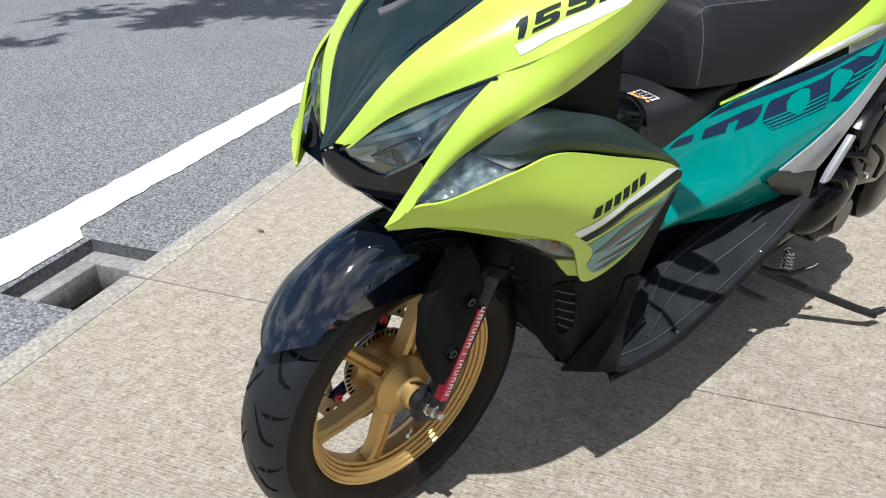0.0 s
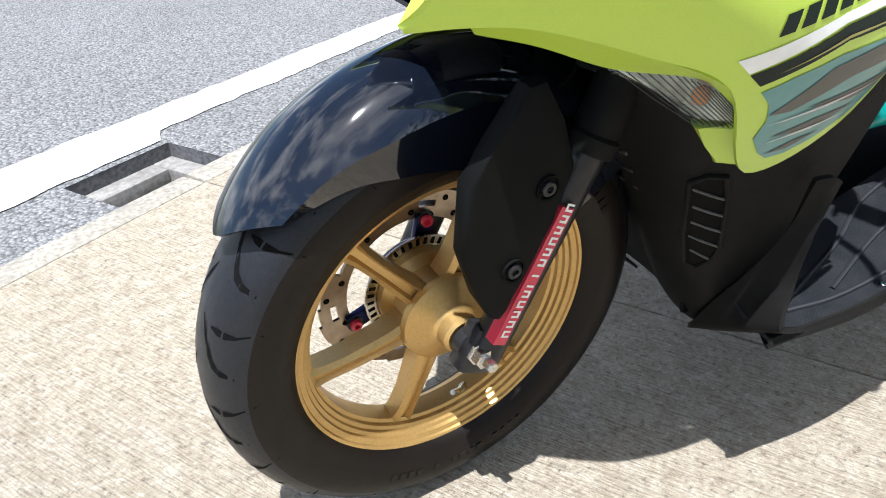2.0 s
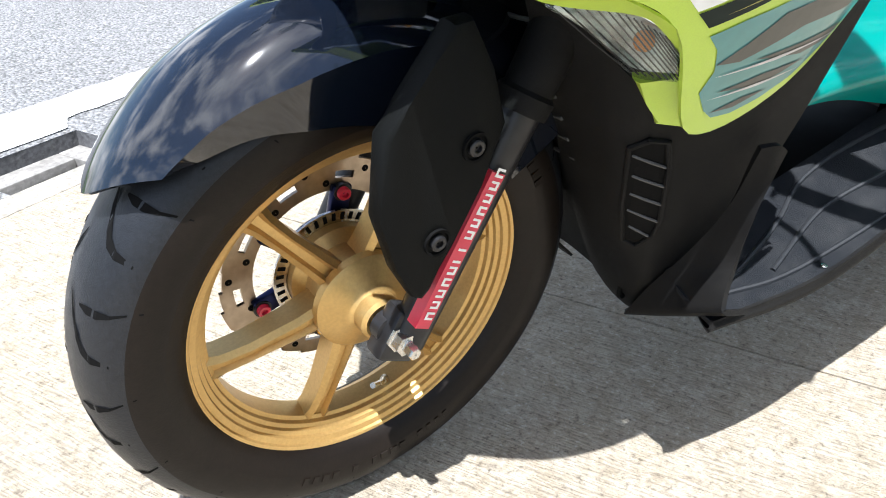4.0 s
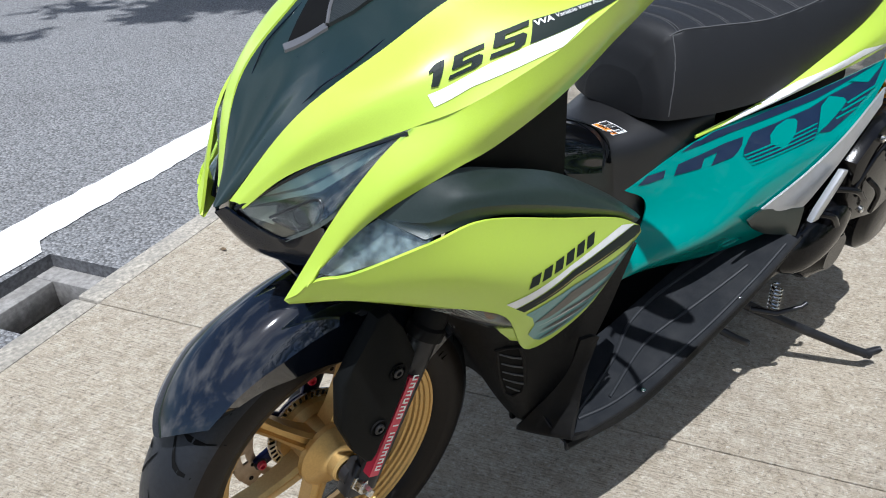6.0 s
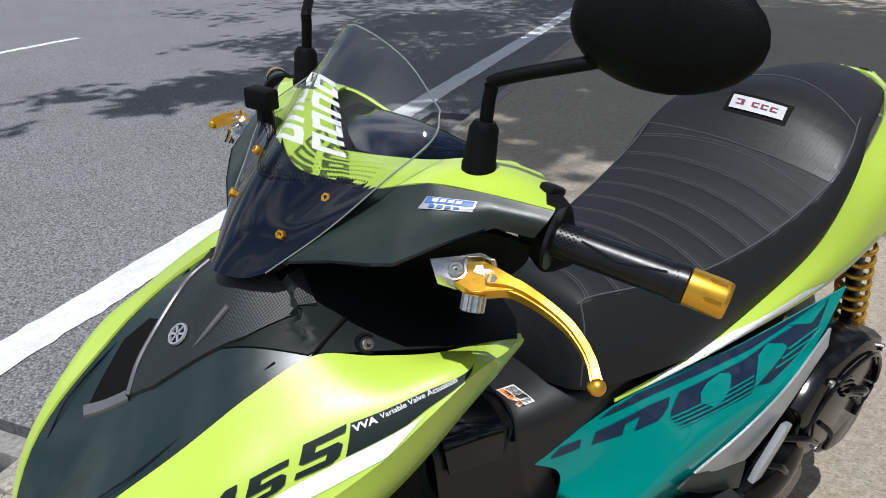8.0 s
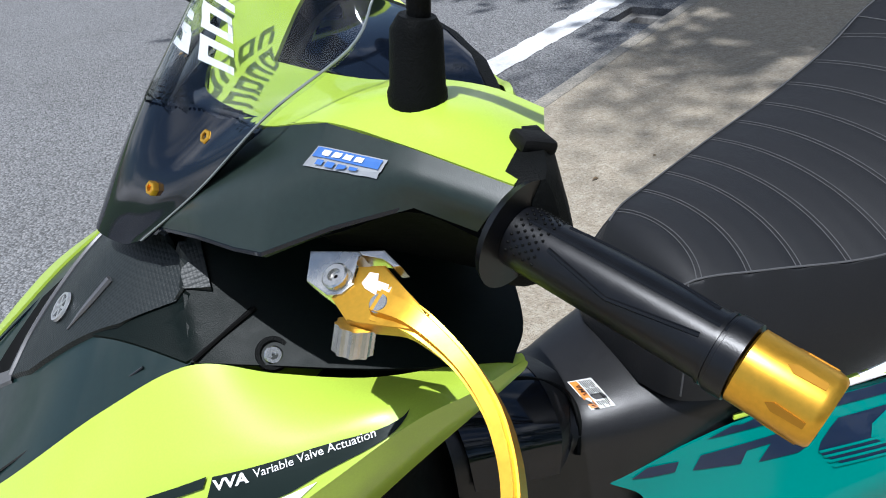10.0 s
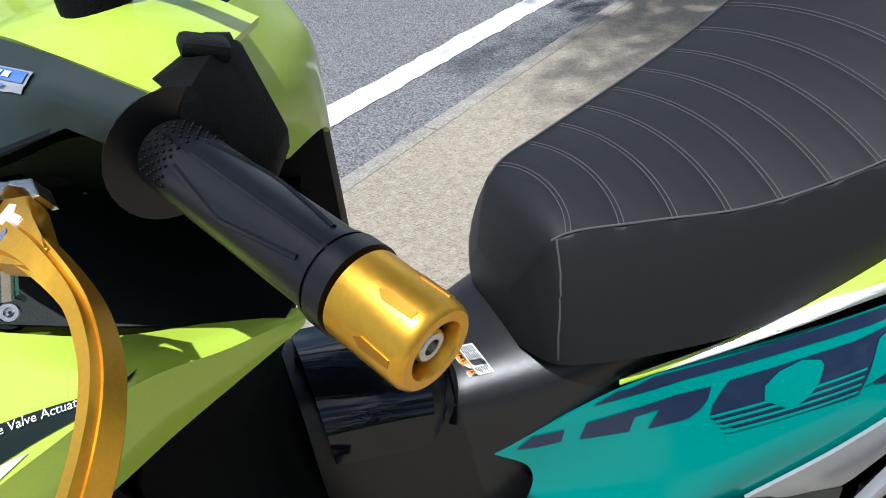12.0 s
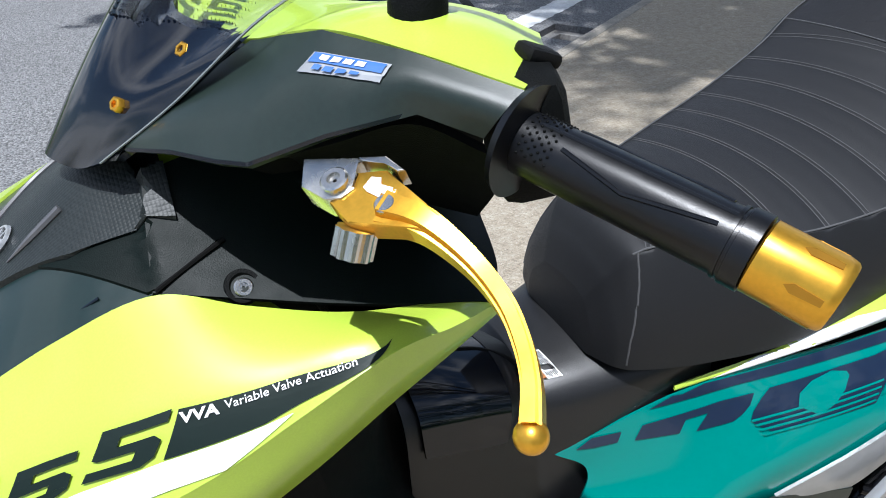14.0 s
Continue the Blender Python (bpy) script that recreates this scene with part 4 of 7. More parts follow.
for s in (-1, 1):
    bm = bmesh.new()
    tube(bm, [(x, -s * (y - 0.0005), z - 0.0035) for x, y, z in spline(LAMP_TOP[:1] + [(-0.024, -0.096, 0.769), (0.043, -0.164, 0.812)], 20)], 0.0026, 8)
    part("headlight_seal", bm, GLOSS, scooter, "black seal round the headlight")
    for name, mat, label, depth, outline in (
            ("light_guide", GUIDE, "pale green light guide inside the headlight", 0.006, [(-0.072, -0.040, 0.716), (-0.0277, -0.0928, 0.7600), (0.0047, -0.125, 0.7890), (0.036, -0.1555, 0.8085), (0.023, -0.1478, 0.7977), (-0.0006, -0.1287, 0.7764), (-0.0249, -0.1046, 0.7538), (-0.0415, -0.0821, 0.7381)]),
            ("light_blade", BLADE, "grey blade across the headlight", 0.003, [(-0.080, -0.028, 0.702), (-0.029, -0.1091, 0.7413), (0.006, -0.1418, 0.7768), (0.0421, -0.1628, 0.809), (0.043, -0.1633, 0.8119), (0.0014, -0.1296, 0.7791), (-0.0359, -0.0937, 0.7398), (-0.0674, -0.0424, 0.7154)]),
            ("lamp_inner_wall", WARMGREY, "warm grey wall of the lamp chamber", 0.006, [(-0.081, -0.026, 0.700), (-0.059, -0.0624, 0.7136), (-0.0641, -0.062, 0.6904), (-0.0795, -0.0313, 0.692)])):
        bm = bmesh.new()
        slab(bm, [(x + depth, -s * (y + depth * 0.7), z - depth * 0.5) for x, y, z in outline], (-0.66, s * 0.56, 0.5), 0.003)
        part(name, bm, mat, scooter, label, smooth=False)
    bm = bmesh.new()
    bmesh.ops.create_uvsphere(bm, u_segments=24, v_segments=14, radius=0.019, matrix=Matrix.Translation((-0.026, s * 0.084, 0.704)) @ Matrix.Diagonal((1.0, 1.1, 0.85, 1)))
    part("projector", bm, GLOSS, scooter, "dark glass projector in the lamp")
    bm = bmesh.new()
    tube(bm, [(-0.0627, s * 0.0600, 0.6990), (-0.048, s * 0.0829, 0.7164), (-0.0302, s * 0.112, 0.7336), (-0.0360, s * 0.1161, 0.7119), (-0.0480, s * 0.0888, 0.6936), (-0.0607, s * 0.0630, 0.6970)], 0.0018, 8, 30)
    part("projector_bezel", bm, DARKSTEEL, scooter)
both("headlight_bowl", [
    [(-0.070, -0.022, 0.700), (0.000, -0.086, 0.764), (0.050, -0.150, 0.806)],
    [(-0.035, -0.035, 0.692), (0.012, -0.095, 0.738), (0.050, -0.145, 0.785)],
    [(-0.030, -0.050, 0.662), (-0.005, -0.100, 0.700), (0.020, -0.145, 0.745)],
    [(-0.0545, -0.073, 0.676), (-0.0385, -0.118, 0.710), (-0.0185, -0.150, 0.746)]], REFLECTOR, "grey reflector behind the headlight lens", nu=14)
both("running_light", [
    [(-0.060, -0.142, 0.664), (-0.002, -0.166, 0.724), (0.036, -0.206, 0.727)],
    [(-0.052, -0.152, 0.664), (-0.006, -0.182, 0.702), (0.036, -0.215, 0.721)],
    [(-0.046, -0.158, 0.668), (-0.012, -0.186, 0.684), (0.030, -0.221, 0.715)]], CLEAR, "clear running light lens", nu=14, thick=0.003)
both("running_light_bowl", [
    [(-0.050, -0.128, 0.660), (0.008, -0.150, 0.722), (0.040, -0.200, 0.722)],
    [(-0.043, -0.152, 0.667), (-0.007, -0.180, 0.683), (0.034, -0.214, 0.712)]], FACETS, "bright facets behind the running light", nu=14, nv=6)
for o in [o for o in scooter.children if o.name.startswith("running_light_bowl")]:
    for p in o.data.polygons:
        p.use_smooth = False
part("beak", sheet([
    [(-0.092, -0.012, 0.698), (-0.072, -0.046, 0.680), (-0.054, -0.078, 0.677), (-0.034, -0.125, 0.706), (-0.055, -0.125, 0.640)],
    [(-0.099, 0.0, 0.690), (-0.075, -0.03, 0.648), (-0.045, -0.06, 0.632), (-0.030, -0.09, 0.630), (-0.045, -0.115, 0.625)],
    [(-0.099, 0.0, 0.690), (-0.075, 0.03, 0.648), (-0.045, 0.06, 0.632), (-0.030, 0.09, 0.630), (-0.045, 0.115, 0.625)],
    [(-0.092, 0.012, 0.698), (-0.072, 0.046, 0.680), (-0.054, 0.078, 0.677), (-0.034, 0.125, 0.706), (-0.055, 0.125, 0.640)]], nv=22), GLOSS, scooter, "black beak under the headlights")
NOSE_EDGE = [(-0.088, -0.011, 0.704), (-0.025, -0.064, 0.806), (0.066, -0.095, 0.871), (0.132, -0.106, 0.909), (0.188, -0.112, 0.929)]
NOSE_SIDE = [(-0.098, -0.004, 0.698), (-0.025, -0.034, 0.798), (0.066, -0.050, 0.874), (0.132, -0.056, 0.925), (0.199, -0.060, 0.958)]
part("nose_centre", sheet([
    NOSE_EDGE, NOSE_SIDE, [(-0.100, 0.0, 0.696), (-0.025, 0.0, 0.786), (0.055, 0.0, 0.868), (0.125, 0.0, 0.930), (0.188, 0.0, 0.980)],
    [(x, -y, z) for x, y, z in NOSE_SIDE], [(x, -y, z) for x, y, z in NOSE_EDGE]], nu=30, nv=30), NOSE, scooter, "dark green-black centre panel of the nose")
both("dash_panel", [
    [(0.188, -0.112, 0.930), (0.231, -0.132, 0.926), (0.30, -0.162, 0.919), (0.376, -0.182, 0.909)],
    [(0.193, -0.085, 0.950), (0.240, -0.100, 0.945), (0.31, -0.12, 0.94), (0.40, -0.15, 0.91)],
    [(0.20, -0.05, 0.975), (0.26, -0.05, 0.985), (0.33, -0.05, 0.97), (0.42, -0.08, 0.92)]], DASH, "satin black inner dash panel")
part("leg_shield", sheet([
    [(0.372, -0.178, 0.900), (0.27, -0.165, 0.82), (0.27, -0.165, 0.72), (0.37, -0.19, 0.60), (0.40, -0.18, 0.42), (0.36, -0.15, 0.28)],
    [(0.41, -0.09, 0.92), (0.37, -0.10, 0.82), (0.33, -0.10, 0.72), (0.36, -0.09, 0.60), (0.44, -0.09, 0.45), (0.45, -0.08, 0.30)],
    [(0.43, 0.0, 0.93), (0.41, 0.0, 0.82), (0.37, 0.0, 0.72), (0.39, 0.0, 0.64), (0.50, 0.0, 0.56), (0.52, 0.0, 0.30)],
    [(0.41, 0.09, 0.92), (0.37, 0.10, 0.82), (0.33, 0.10, 0.72), (0.36, 0.09, 0.60), (0.44, 0.09, 0.45), (0.45, 0.08, 0.30)],
    [(0.372, 0.178, 0.900), (0.27, 0.165, 0.82), (0.27, 0.165, 0.72), (0.37, 0.19, 0.60), (0.40, 0.18, 0.42), (0.36, 0.15, 0.28)]], nu=28, nv=24, inward=(0.1, 0, 0.6)), MATTE, scooter, "matte black leg shield facing the seat")
fairing = both("lower_fairing", [
    [(0.10, -0.10, 0.60), (0.135, -0.135, 0.565), (0.19, -0.195, 0.515), (0.30, -0.227, 0.55), (0.366, -0.242, 0.60)],
    [(0.175, -0.085, 0.46), (0.192, -0.12, 0.435), (0.215, -0.175, 0.41), (0.29, -0.205, 0.42), (0.390, -0.205, 0.45)],
    [(0.262, -0.06, 0.31), (0.260, -0.09, 0.30), (0.266, -0.15, 0.29), (0.30, -0.172, 0.28), (0.39, -0.18, 0.33)],
    [(0.33, -0.05, 0.20), (0.322, -0.085, 0.195), (0.312, -0.120, 0.205), (0.333, -0.145, 0.205), (0.40, -0.17, 0.23)],
    [(0.385, -0.04, 0.14), (0.380, -0.075, 0.142), (0.365, -0.108, 0.152), (0.385, -0.135, 0.165), (0.42, -0.16, 0.19)]], PLASTIC, "black lower fairing with a mesh vent", nu=30, nv=28)
both("fairing_fin", [
    [(0.300, -0.230, 0.457), (0.318, -0.236, 0.459), (0.334, -0.236, 0.450)],
    [(0.302, -0.216, 0.385), (0.308, -0.230, 0.390), (0.313, -0.240, 0.394)],
    [(0.297, -0.190, 0.315), (0.303, -0.216, 0.322), (0.309, -0.240, 0.335)],
    [(0.289, -0.166, 0.262), (0.291, -0.210, 0.284), (0.286, -0.253, 0.308)],
    [(0.300, -0.137, 0.196), (0.290, -0.202, 0.246), (0.281, -0.263, 0.296)],
    [(0.350, -0.120, 0.176), (0.345, -0.190, 0.222), (0.330, -0.262, 0.276)]], PLASTIC, "black grained fin sweeping down in front of the footboard", nu=12, nv=26, thick=0.006, inward=(0.5, 0, 0.35))
part("radiator_guard", sheet([
    [(0.115, -0.105, 0.60), (0.135, -0.050, 0.60), (0.140, 0.0, 0.60), (0.135, 0.050, 0.60), (0.115, 0.105, 0.60)],
    [(0.180, -0.090, 0.46), (0.192, -0.045, 0.46), (0.196, 0.0, 0.46), (0.192, 0.045, 0.46), (0.180, 0.090, 0.46)],
    [(0.264, -0.065, 0.31), (0.268, -0.030, 0.31), (0.270, 0.0, 0.31), (0.268, 0.030, 0.31), (0.264, 0.065, 0.31)],
    [(0.332, -0.055, 0.20), (0.334, -0.025, 0.20), (0.335, 0.0, 0.20), (0.334, 0.025, 0.20), (0.332, 0.055, 0.20)]], nu=20, nv=16, inward=(0.6, 0, 0.4)), MATTE, scooter, "matte black guard between the fairing sides")
for s in (-1, 1):
    for k in range(7):
        bm = bmesh.new()
        z = 0.545 - 0.024 * k
        x = float(np.interp(z, [0.31, 0.46, 0.60], [0.262, 0.176, 0.104]))
        tube(bm, [(x - 0.004, s * 0.100, z + 0.006), (x + 0.002, s * 0.070, z), (x + 0.006, s * 0.040, z - 0.004)], 0.0022, 6)
        part("guard_slat", bm, WIRE, scooter)
teal = both("teal_side_panel", [
    [(0.540, -0.092, 0.558), (0.698, -0.132, 0.637), (0.891, -0.188, 0.682), (1.102, -0.234, 0.730)],
    [(0.572, -0.113, 0.540), (0.715, -0.172, 0.582), (0.860, -0.219, 0.620), (1.020, -0.246, 0.660)],
    [(0.560, -0.125, 0.505), (0.700, -0.195, 0.530), (0.790, -0.222, 0.555), (0.930, -0.250, 0.608)],
    [(0.505, -0.130, 0.460), (0.630, -0.190, 0.472), (0.735, -0.210, 0.474), (0.800, -0.230, 0.496)],
    [(0.464, -0.140, 0.420), (0.556, -0.155, 0.430), (0.713, -0.172, 0.405), (0.830, -0.215, 0.428)]], TEAL, "teal side panel with dark navy lettering shapes", nu=40, nv=30)
both("side_cover", [
    [(0.760, -0.226, 0.512), (0.850, -0.245, 0.565), (0.935, -0.256, 0.622), (1.04, -0.252, 0.682)],
    [(0.800, -0.236, 0.500), (0.862, -0.250, 0.535), (0.925, -0.260, 0.585), (1.03, -0.258, 0.665)],
    [(0.868, -0.250, 0.492), (0.885, -0.255, 0.515), (0.935, -0.262, 0.575), (1.03, -0.260, 0.655)]], SILVER, "pale grey side cover triangle", nu=20, nv=8)
both("side_cover_foot", [
    [(0.724, -0.224, 0.500), (0.762, -0.228, 0.511), (0.82, -0.240, 0.500), (0.870, -0.252, 0.492)],
    [(0.745, -0.224, 0.480), (0.775, -0.232, 0.480), (0.83, -0.245, 0.468), (0.870, -0.254, 0.462)],
    [(0.760, -0.220, 0.470), (0.790, -0.232, 0.455), (0.84, -0.246, 0.442), (0.872, -0.254, 0.432)]], SATIN, "dark wedge below the side cover", nu=16, nv=8)
both("tail_panel", [
    [(0.669, -0.120, 0.634), (0.82, -0.160, 0.69), (1.018, -0.188, 0.795), (1.11, -0.184, 0.905), (1.20, -0.166, 0.938), (1.32, -0.132, 0.958), (1.43, -0.082, 0.974), (1.50, -0.030, 0.984)],
    [(0.669, -0.122, 0.630), (0.85, -0.180, 0.695), (1.05, -0.214, 0.775), (1.15, -0.222, 0.860), (1.25, -0.212, 0.898), (1.36, -0.172, 0.922), (1.46, -0.110, 0.942), (1.53, -0.035, 0.955)],
    [(0.669, -0.122, 0.628), (0.86, -0.180, 0.688), (1.06, -0.22, 0.742), (1.18, -0.234, 0.800), (1.28, -0.222, 0.838), (1.38, -0.184, 0.866), (1.48, -0.118, 0.890), (1.55, -0.036, 0.905)]], LIME, "lime tail panel under the seat", nu=48)
part("tail_cap", sheet([
    [(1.415, -0.090, 0.974), (1.452, -0.046, 0.985), (1.462, 0.0, 0.988), (1.452, 0.046, 0.985), (1.415, 0.090, 0.974)],
    [(1.460, -0.080, 0.968), (1.490, -0.040, 0.980), (1.500, 0.0, 0.983), (1.490, 0.040, 0.980), (1.460, 0.080, 0.968)],
    [(1.505, -0.040, 0.955), (1.535, -0.020, 0.966), (1.542, 0.0, 0.968), (1.535, 0.020, 0.966), (1.505, 0.040, 0.955)]], nu=20, nv=10, inward=(1.3, 0, 0.6)), LIME, scooter, "lime cap behind the pillion seat")
bolt("tail_bolt", (1.494, -0.012, 0.984), (0.1, 0, 1), 0.009, DARKSTEEL, scooter, 0.004)


def seat():
    st = [  # x, half width of the top, z of the middle, z of the top edge, half width below, z below
        (0.592, 0.036, 0.728, 0.722, 0.056, 0.660), (0.606, 0.052, 0.768, 0.760, 0.092, 0.664), (0.632, 0.068, 0.800, 0.794, 0.112, 0.668), (0.70, 0.094, 0.808, 0.800, 0.136, 0.672),
        (0.80, 0.130, 0.818, 0.806, 0.160, 0.685), (0.92, 0.154, 0.846, 0.832, 0.178, 0.735), (1.02, 0.168, 0.886, 0.872, 0.190, 0.792), (1.075, 0.174, 0.926, 0.910, 0.19, 0.84),
        (1.13, 0.164, 0.972, 0.945, 0.178, 0.905), (1.19, 0.142, 0.998, 0.968, 0.155, 0.940), (1.30, 0.112, 1.010, 0.978, 0.122, 0.958), (1.40, 0.075, 1.003, 0.982, 0.085, 0.968), (1.44, 0.035, 0.992, 0.982, 0.045, 0.975)]
    n = 300
    sm = [spline([(s[k], 0, 0) for s in st], n) for k in range(6)]
    seams = [0.635 + 0.0447 * k for k in range(10)]
    bm = bmesh.new()
    rings = []
    for i in range(n):
        x, hw, zc, ze, hb, zb = (sm[k][i].x for k in range(6))
        ring = []
        for s in np.linspace(-1, 1, 25):
            z = zc + (ze - zc) * s * s
            if 0.62 < x < 1.07:
                d = min(abs(x - q - 0.018 * (1 - s * s)) for q in seams)
                z += 0.0022 * min(1.0, d / 0.012) ** 0.6 - 0.0022
            ring.append((x, hw * s, z))
        right = [(x, hw + (hb - hw) * f + 0.012 * math.sin(math.pi * f), ze + (zb - ze) * f) for f in (0.03, 0.12, 0.35, 0.6, 0.85, 1.0)]
        left = [(x, -y, z) for x, y, z in reversed(right)]
        rings.append([bm.verts.new(p) for p in left + ring + right])
    for a, b in zip(rings, rings[1:]):
        for k in range(len(a) - 1):
            f = bm.faces.new((a[k], a[k + 1], b[k + 1], b[k]))
            if 1.062 < a[k].co.x < 1.165 + 0.050 * (1 - min(1.0, abs(a[k].co.y) / 0.15) ** 2) and 6 <= k < 30:
                f.material_index = 1
    bm.faces.new(rings[0])
    bm.faces.new(rings[-1][::-1])
    ob = part("seat", bm, VINYL, scooter, "black ribbed vinyl seat with a raised pillion step")
    ob.data.materials.append(WEAVE)
    # sewn thread: across the ribs, along the edges, down the front corners
    def top(x, s):
        v = [float(np.interp(x, [p.x for p in sm[0]], [p.x for p in sm[k]])) for k in range(6)]
        return Vector((x, v[1] * s, v[2] + (v[3] - v[2]) * s * s + 0.0004))
    for q in seams:
        bm = bmesh.new()
        for o in (-0.0022, 0.0022):
            tube(bm, [top(q + o + 0.018 * (1 - s * s), s) - Vector((0, 0, 0.0016)) for s in np.linspace(-0.99, 0.99, 40)], 0.00055, 5)
        part("rib_seam", bm, THREAD, ob)
    for s in (-1, 1):
        bm = bmesh.new()
        tube(bm, [top(x, s * 0.985) + Vector((0, 0, 0.0003)) for x in np.linspace(0.622, 1.20, 60)], 0.0011, 6)
        part("edge_seam", bm, THREAD, ob)
        bm = bmesh.new()
        skin = BVHTree.FromPolygons([v.co for v in ob.data.vertices], [p.vertices for p in ob.data.polygons])
        tube(bm, [skin.find_nearest(p)[0] for p in spline([(0.624, s * 0.066, 0.794), (0.612, s * 0.090, 0.765), (0.606, s * 0.100, 0.722), (0.604, s * 0.105, 0.672)], 24)], 0.0011, 6)
        part("corner_seam", bm, THREAD, ob)
    for run in ([(1.062, f) for f in np.linspace(-0.99, 0.99, 40)], [(1.168 + 0.050 * (1 - f * f), f) for f in np.linspace(-0.97, 0.97, 40)]):
        bm = bmesh.new()
        tube(bm, [top(x, f) for x, f in run], 0.0009, 5)
        part("step_seam", bm, THREAD, ob)
    return ob


seat_ob = seat()

# footboard
both("footboard", [
    [(0.285, -0.252, 0.276), (0.43, -0.268, 0.292), (0.60, -0.268, 0.335), (0.74, -0.27, 0.388), (0.850, -0.268, 0.440)],
    [(0.290, -0.20, 0.283), (0.44, -0.21, 0.300), (0.60, -0.21, 0.34), (0.74, -0.21, 0.392), (0.850, -0.235, 0.444)],
    [(0.320, -0.12, 0.30), (0.44, -0.14, 0.312), (0.60, -0.14, 0.35), (0.74, -0.15, 0.40), (0.850, -0.20, 0.446)]], MATRUB, "black rubber mat on the footboard", nu=26, nv=10, thick=0.006, inward=(0.5, 0, 0))
both("footboard_skirt", [
    [(0.283, -0.254, 0.280), (0.43, -0.272, 0.296), (0.60, -0.272, 0.339), (0.74, -0.274, 0.392), (0.858, -0.272, 0.446)],
    [(0.285, -0.250, 0.262), (0.43, -0.268, 0.270), (0.60, -0.268, 0.312), (0.74, -0.268, 0.365), (0.86, -0.262, 0.42)],
    [(0.385, -0.165, 0.200), (0.45, -0.18, 0.195), (0.60, -0.19, 0.24), (0.74, -0.2, 0.30), (0.86, -0.21, 0.37)]], PLASTIC, "black skirt under the footboard", nu=26, nv=12, inward=(0.5, 0, 0.4))
part("tunnel", sheet([
    [(0.38, -0.11, 0.34), (0.46, -0.12, 0.36), (0.54, -0.12, 0.40), (0.62, -0.12, 0.43), (0.75, -0.16, 0.5)],
    [(0.37, -0.085, 0.58), (0.46, -0.085, 0.565), (0.52, -0.085, 0.57), (0.58, -0.10, 0.59), (0.72, -0.125, 0.63)],
    [(0.37, -0.06, 0.668), (0.45, -0.065, 0.652), (0.51, -0.065, 0.632), (0.57, -0.075, 0.642), (0.72, -0.105, 0.672)],
    [(0.37, 0.0, 0.685), (0.45, 0.0, 0.665), (0.51, 0.0, 0.645), (0.57, 0.0, 0.655), (0.72, 0.0, 0.69)],
    [(0.37, 0.06, 0.668), (0.45, 0.065, 0.652), (0.51, 0.065, 0.632), (0.57, 0.075, 0.642), (0.72, 0.105, 0.672)],
    [(0.37, 0.085, 0.58), (0.46, 0.085, 0.565), (0.52, 0.085, 0.57), (0.58, 0.10, 0.59), (0.72, 0.125, 0.63)],
    [(0.38, 0.11, 0.34), (0.46, 0.12, 0.36), (0.54, 0.12, 0.40), (0.62, 0.12, 0.43), (0.75, 0.16, 0.5)]], nu=24, nv=36, inward=(0.55, 0, 0.3)), TANK, scooter, "satin black centre tunnel below the seat")
# handlebar cowl
COWL_LOW = [(0.190, -0.052, 0.993), (0.214, -0.106, 1.012), (0.232, -0.138, 1.018), (0.244, -0.157, 1.023), (0.278, -0.178, 1.041), (0.315, -0.199, 1.055), (0.336, -0.224, 1.050)]
COWL_HIGH = [(0.190, -0.052, 0.996), (0.230, -0.072, 1.030), (0.268, -0.091, 1.061), (0.281, -0.114, 1.071), (0.293, -0.138, 1.078), (0.320, -0.182, 1.078), (0.352, -0.229, 1.072)]
COWL_MID = [tuple(a * 0.5 + b * 0.5 + c for a, b, c in zip(p, q, (-0.003, -0.004, 0.003))) for p, q in zip(COWL_LOW, COWL_HIGH)]
COWL_MID[0] = (0.190, -0.052, 0.9945)
COWL_LIP = [(x + 0.006, y + 0.010, z - 0.003) for x, y, z in COWL_LOW]
cowl = both("handlebar_cowl", [COWL_LOW, COWL_MID, COWL_HIGH], SATIN, "satin black handlebar cowl with a sharp lower edge", inward=(0.35, 0, 1.0), nu=31, nv=10, angular=True)
both("cowl_lip", [COWL_LOW, [tuple(a * 0.5 + b * 0.5 for a, b in zip(p, q)) for p, q in zip(COWL_LOW, COWL_LIP)], COWL_LIP], GLOSS, "dark turned-in edge under the cowl", inward=(0.35, 0, 1.05), nu=31, nv=5, thick=0.002, angular=True)
both("cowl_under", [
    [(0.252, -0.146, 1.018), (0.284, -0.168, 1.032), (0.318, -0.186, 1.044), (0.344, -0.214, 1.036)],
    [(0.278, -0.112, 0.998), (0.306, -0.132, 1.000), (0.335, -0.150, 1.000), (0.372, -0.185, 0.995)],
    [(0.298, -0.078, 0.960), (0.326, -0.092, 0.956), (0.358, -0.108, 0.946), (0.396, -0.128, 0.935)]], MATTE, "matte black underside of the cowl", nu=18, nv=10, inward=(0.40, 0, 1.05))
both("cowl_top", [
    [(0.246, 0.0, 1.052), (0.256, -0.050, 1.056), (0.268, -0.091, 1.062), (0.293, -0.138, 1.0785), (0.320, -0.182, 1.0785), (0.352, -0.229, 1.073)],
    [(0.268, 0.0, 1.060), (0.285, -0.048, 1.065), (0.305, -0.094, 1.073), (0.326, -0.134, 1.084), (0.352, -0.174, 1.085), (0.380, -0.204, 1.073)],
    [(0.292, 0.0, 1.064), (0.312, -0.045, 1.068), (0.335, -0.090, 1.074), (0.358, -0.118, 1.080), (0.384, -0.142, 1.078), (0.404, -0.164, 1.070)]], LIME, "lime top of the handlebar cowl", nv=16, inward=(0.35, 0, 1.0))
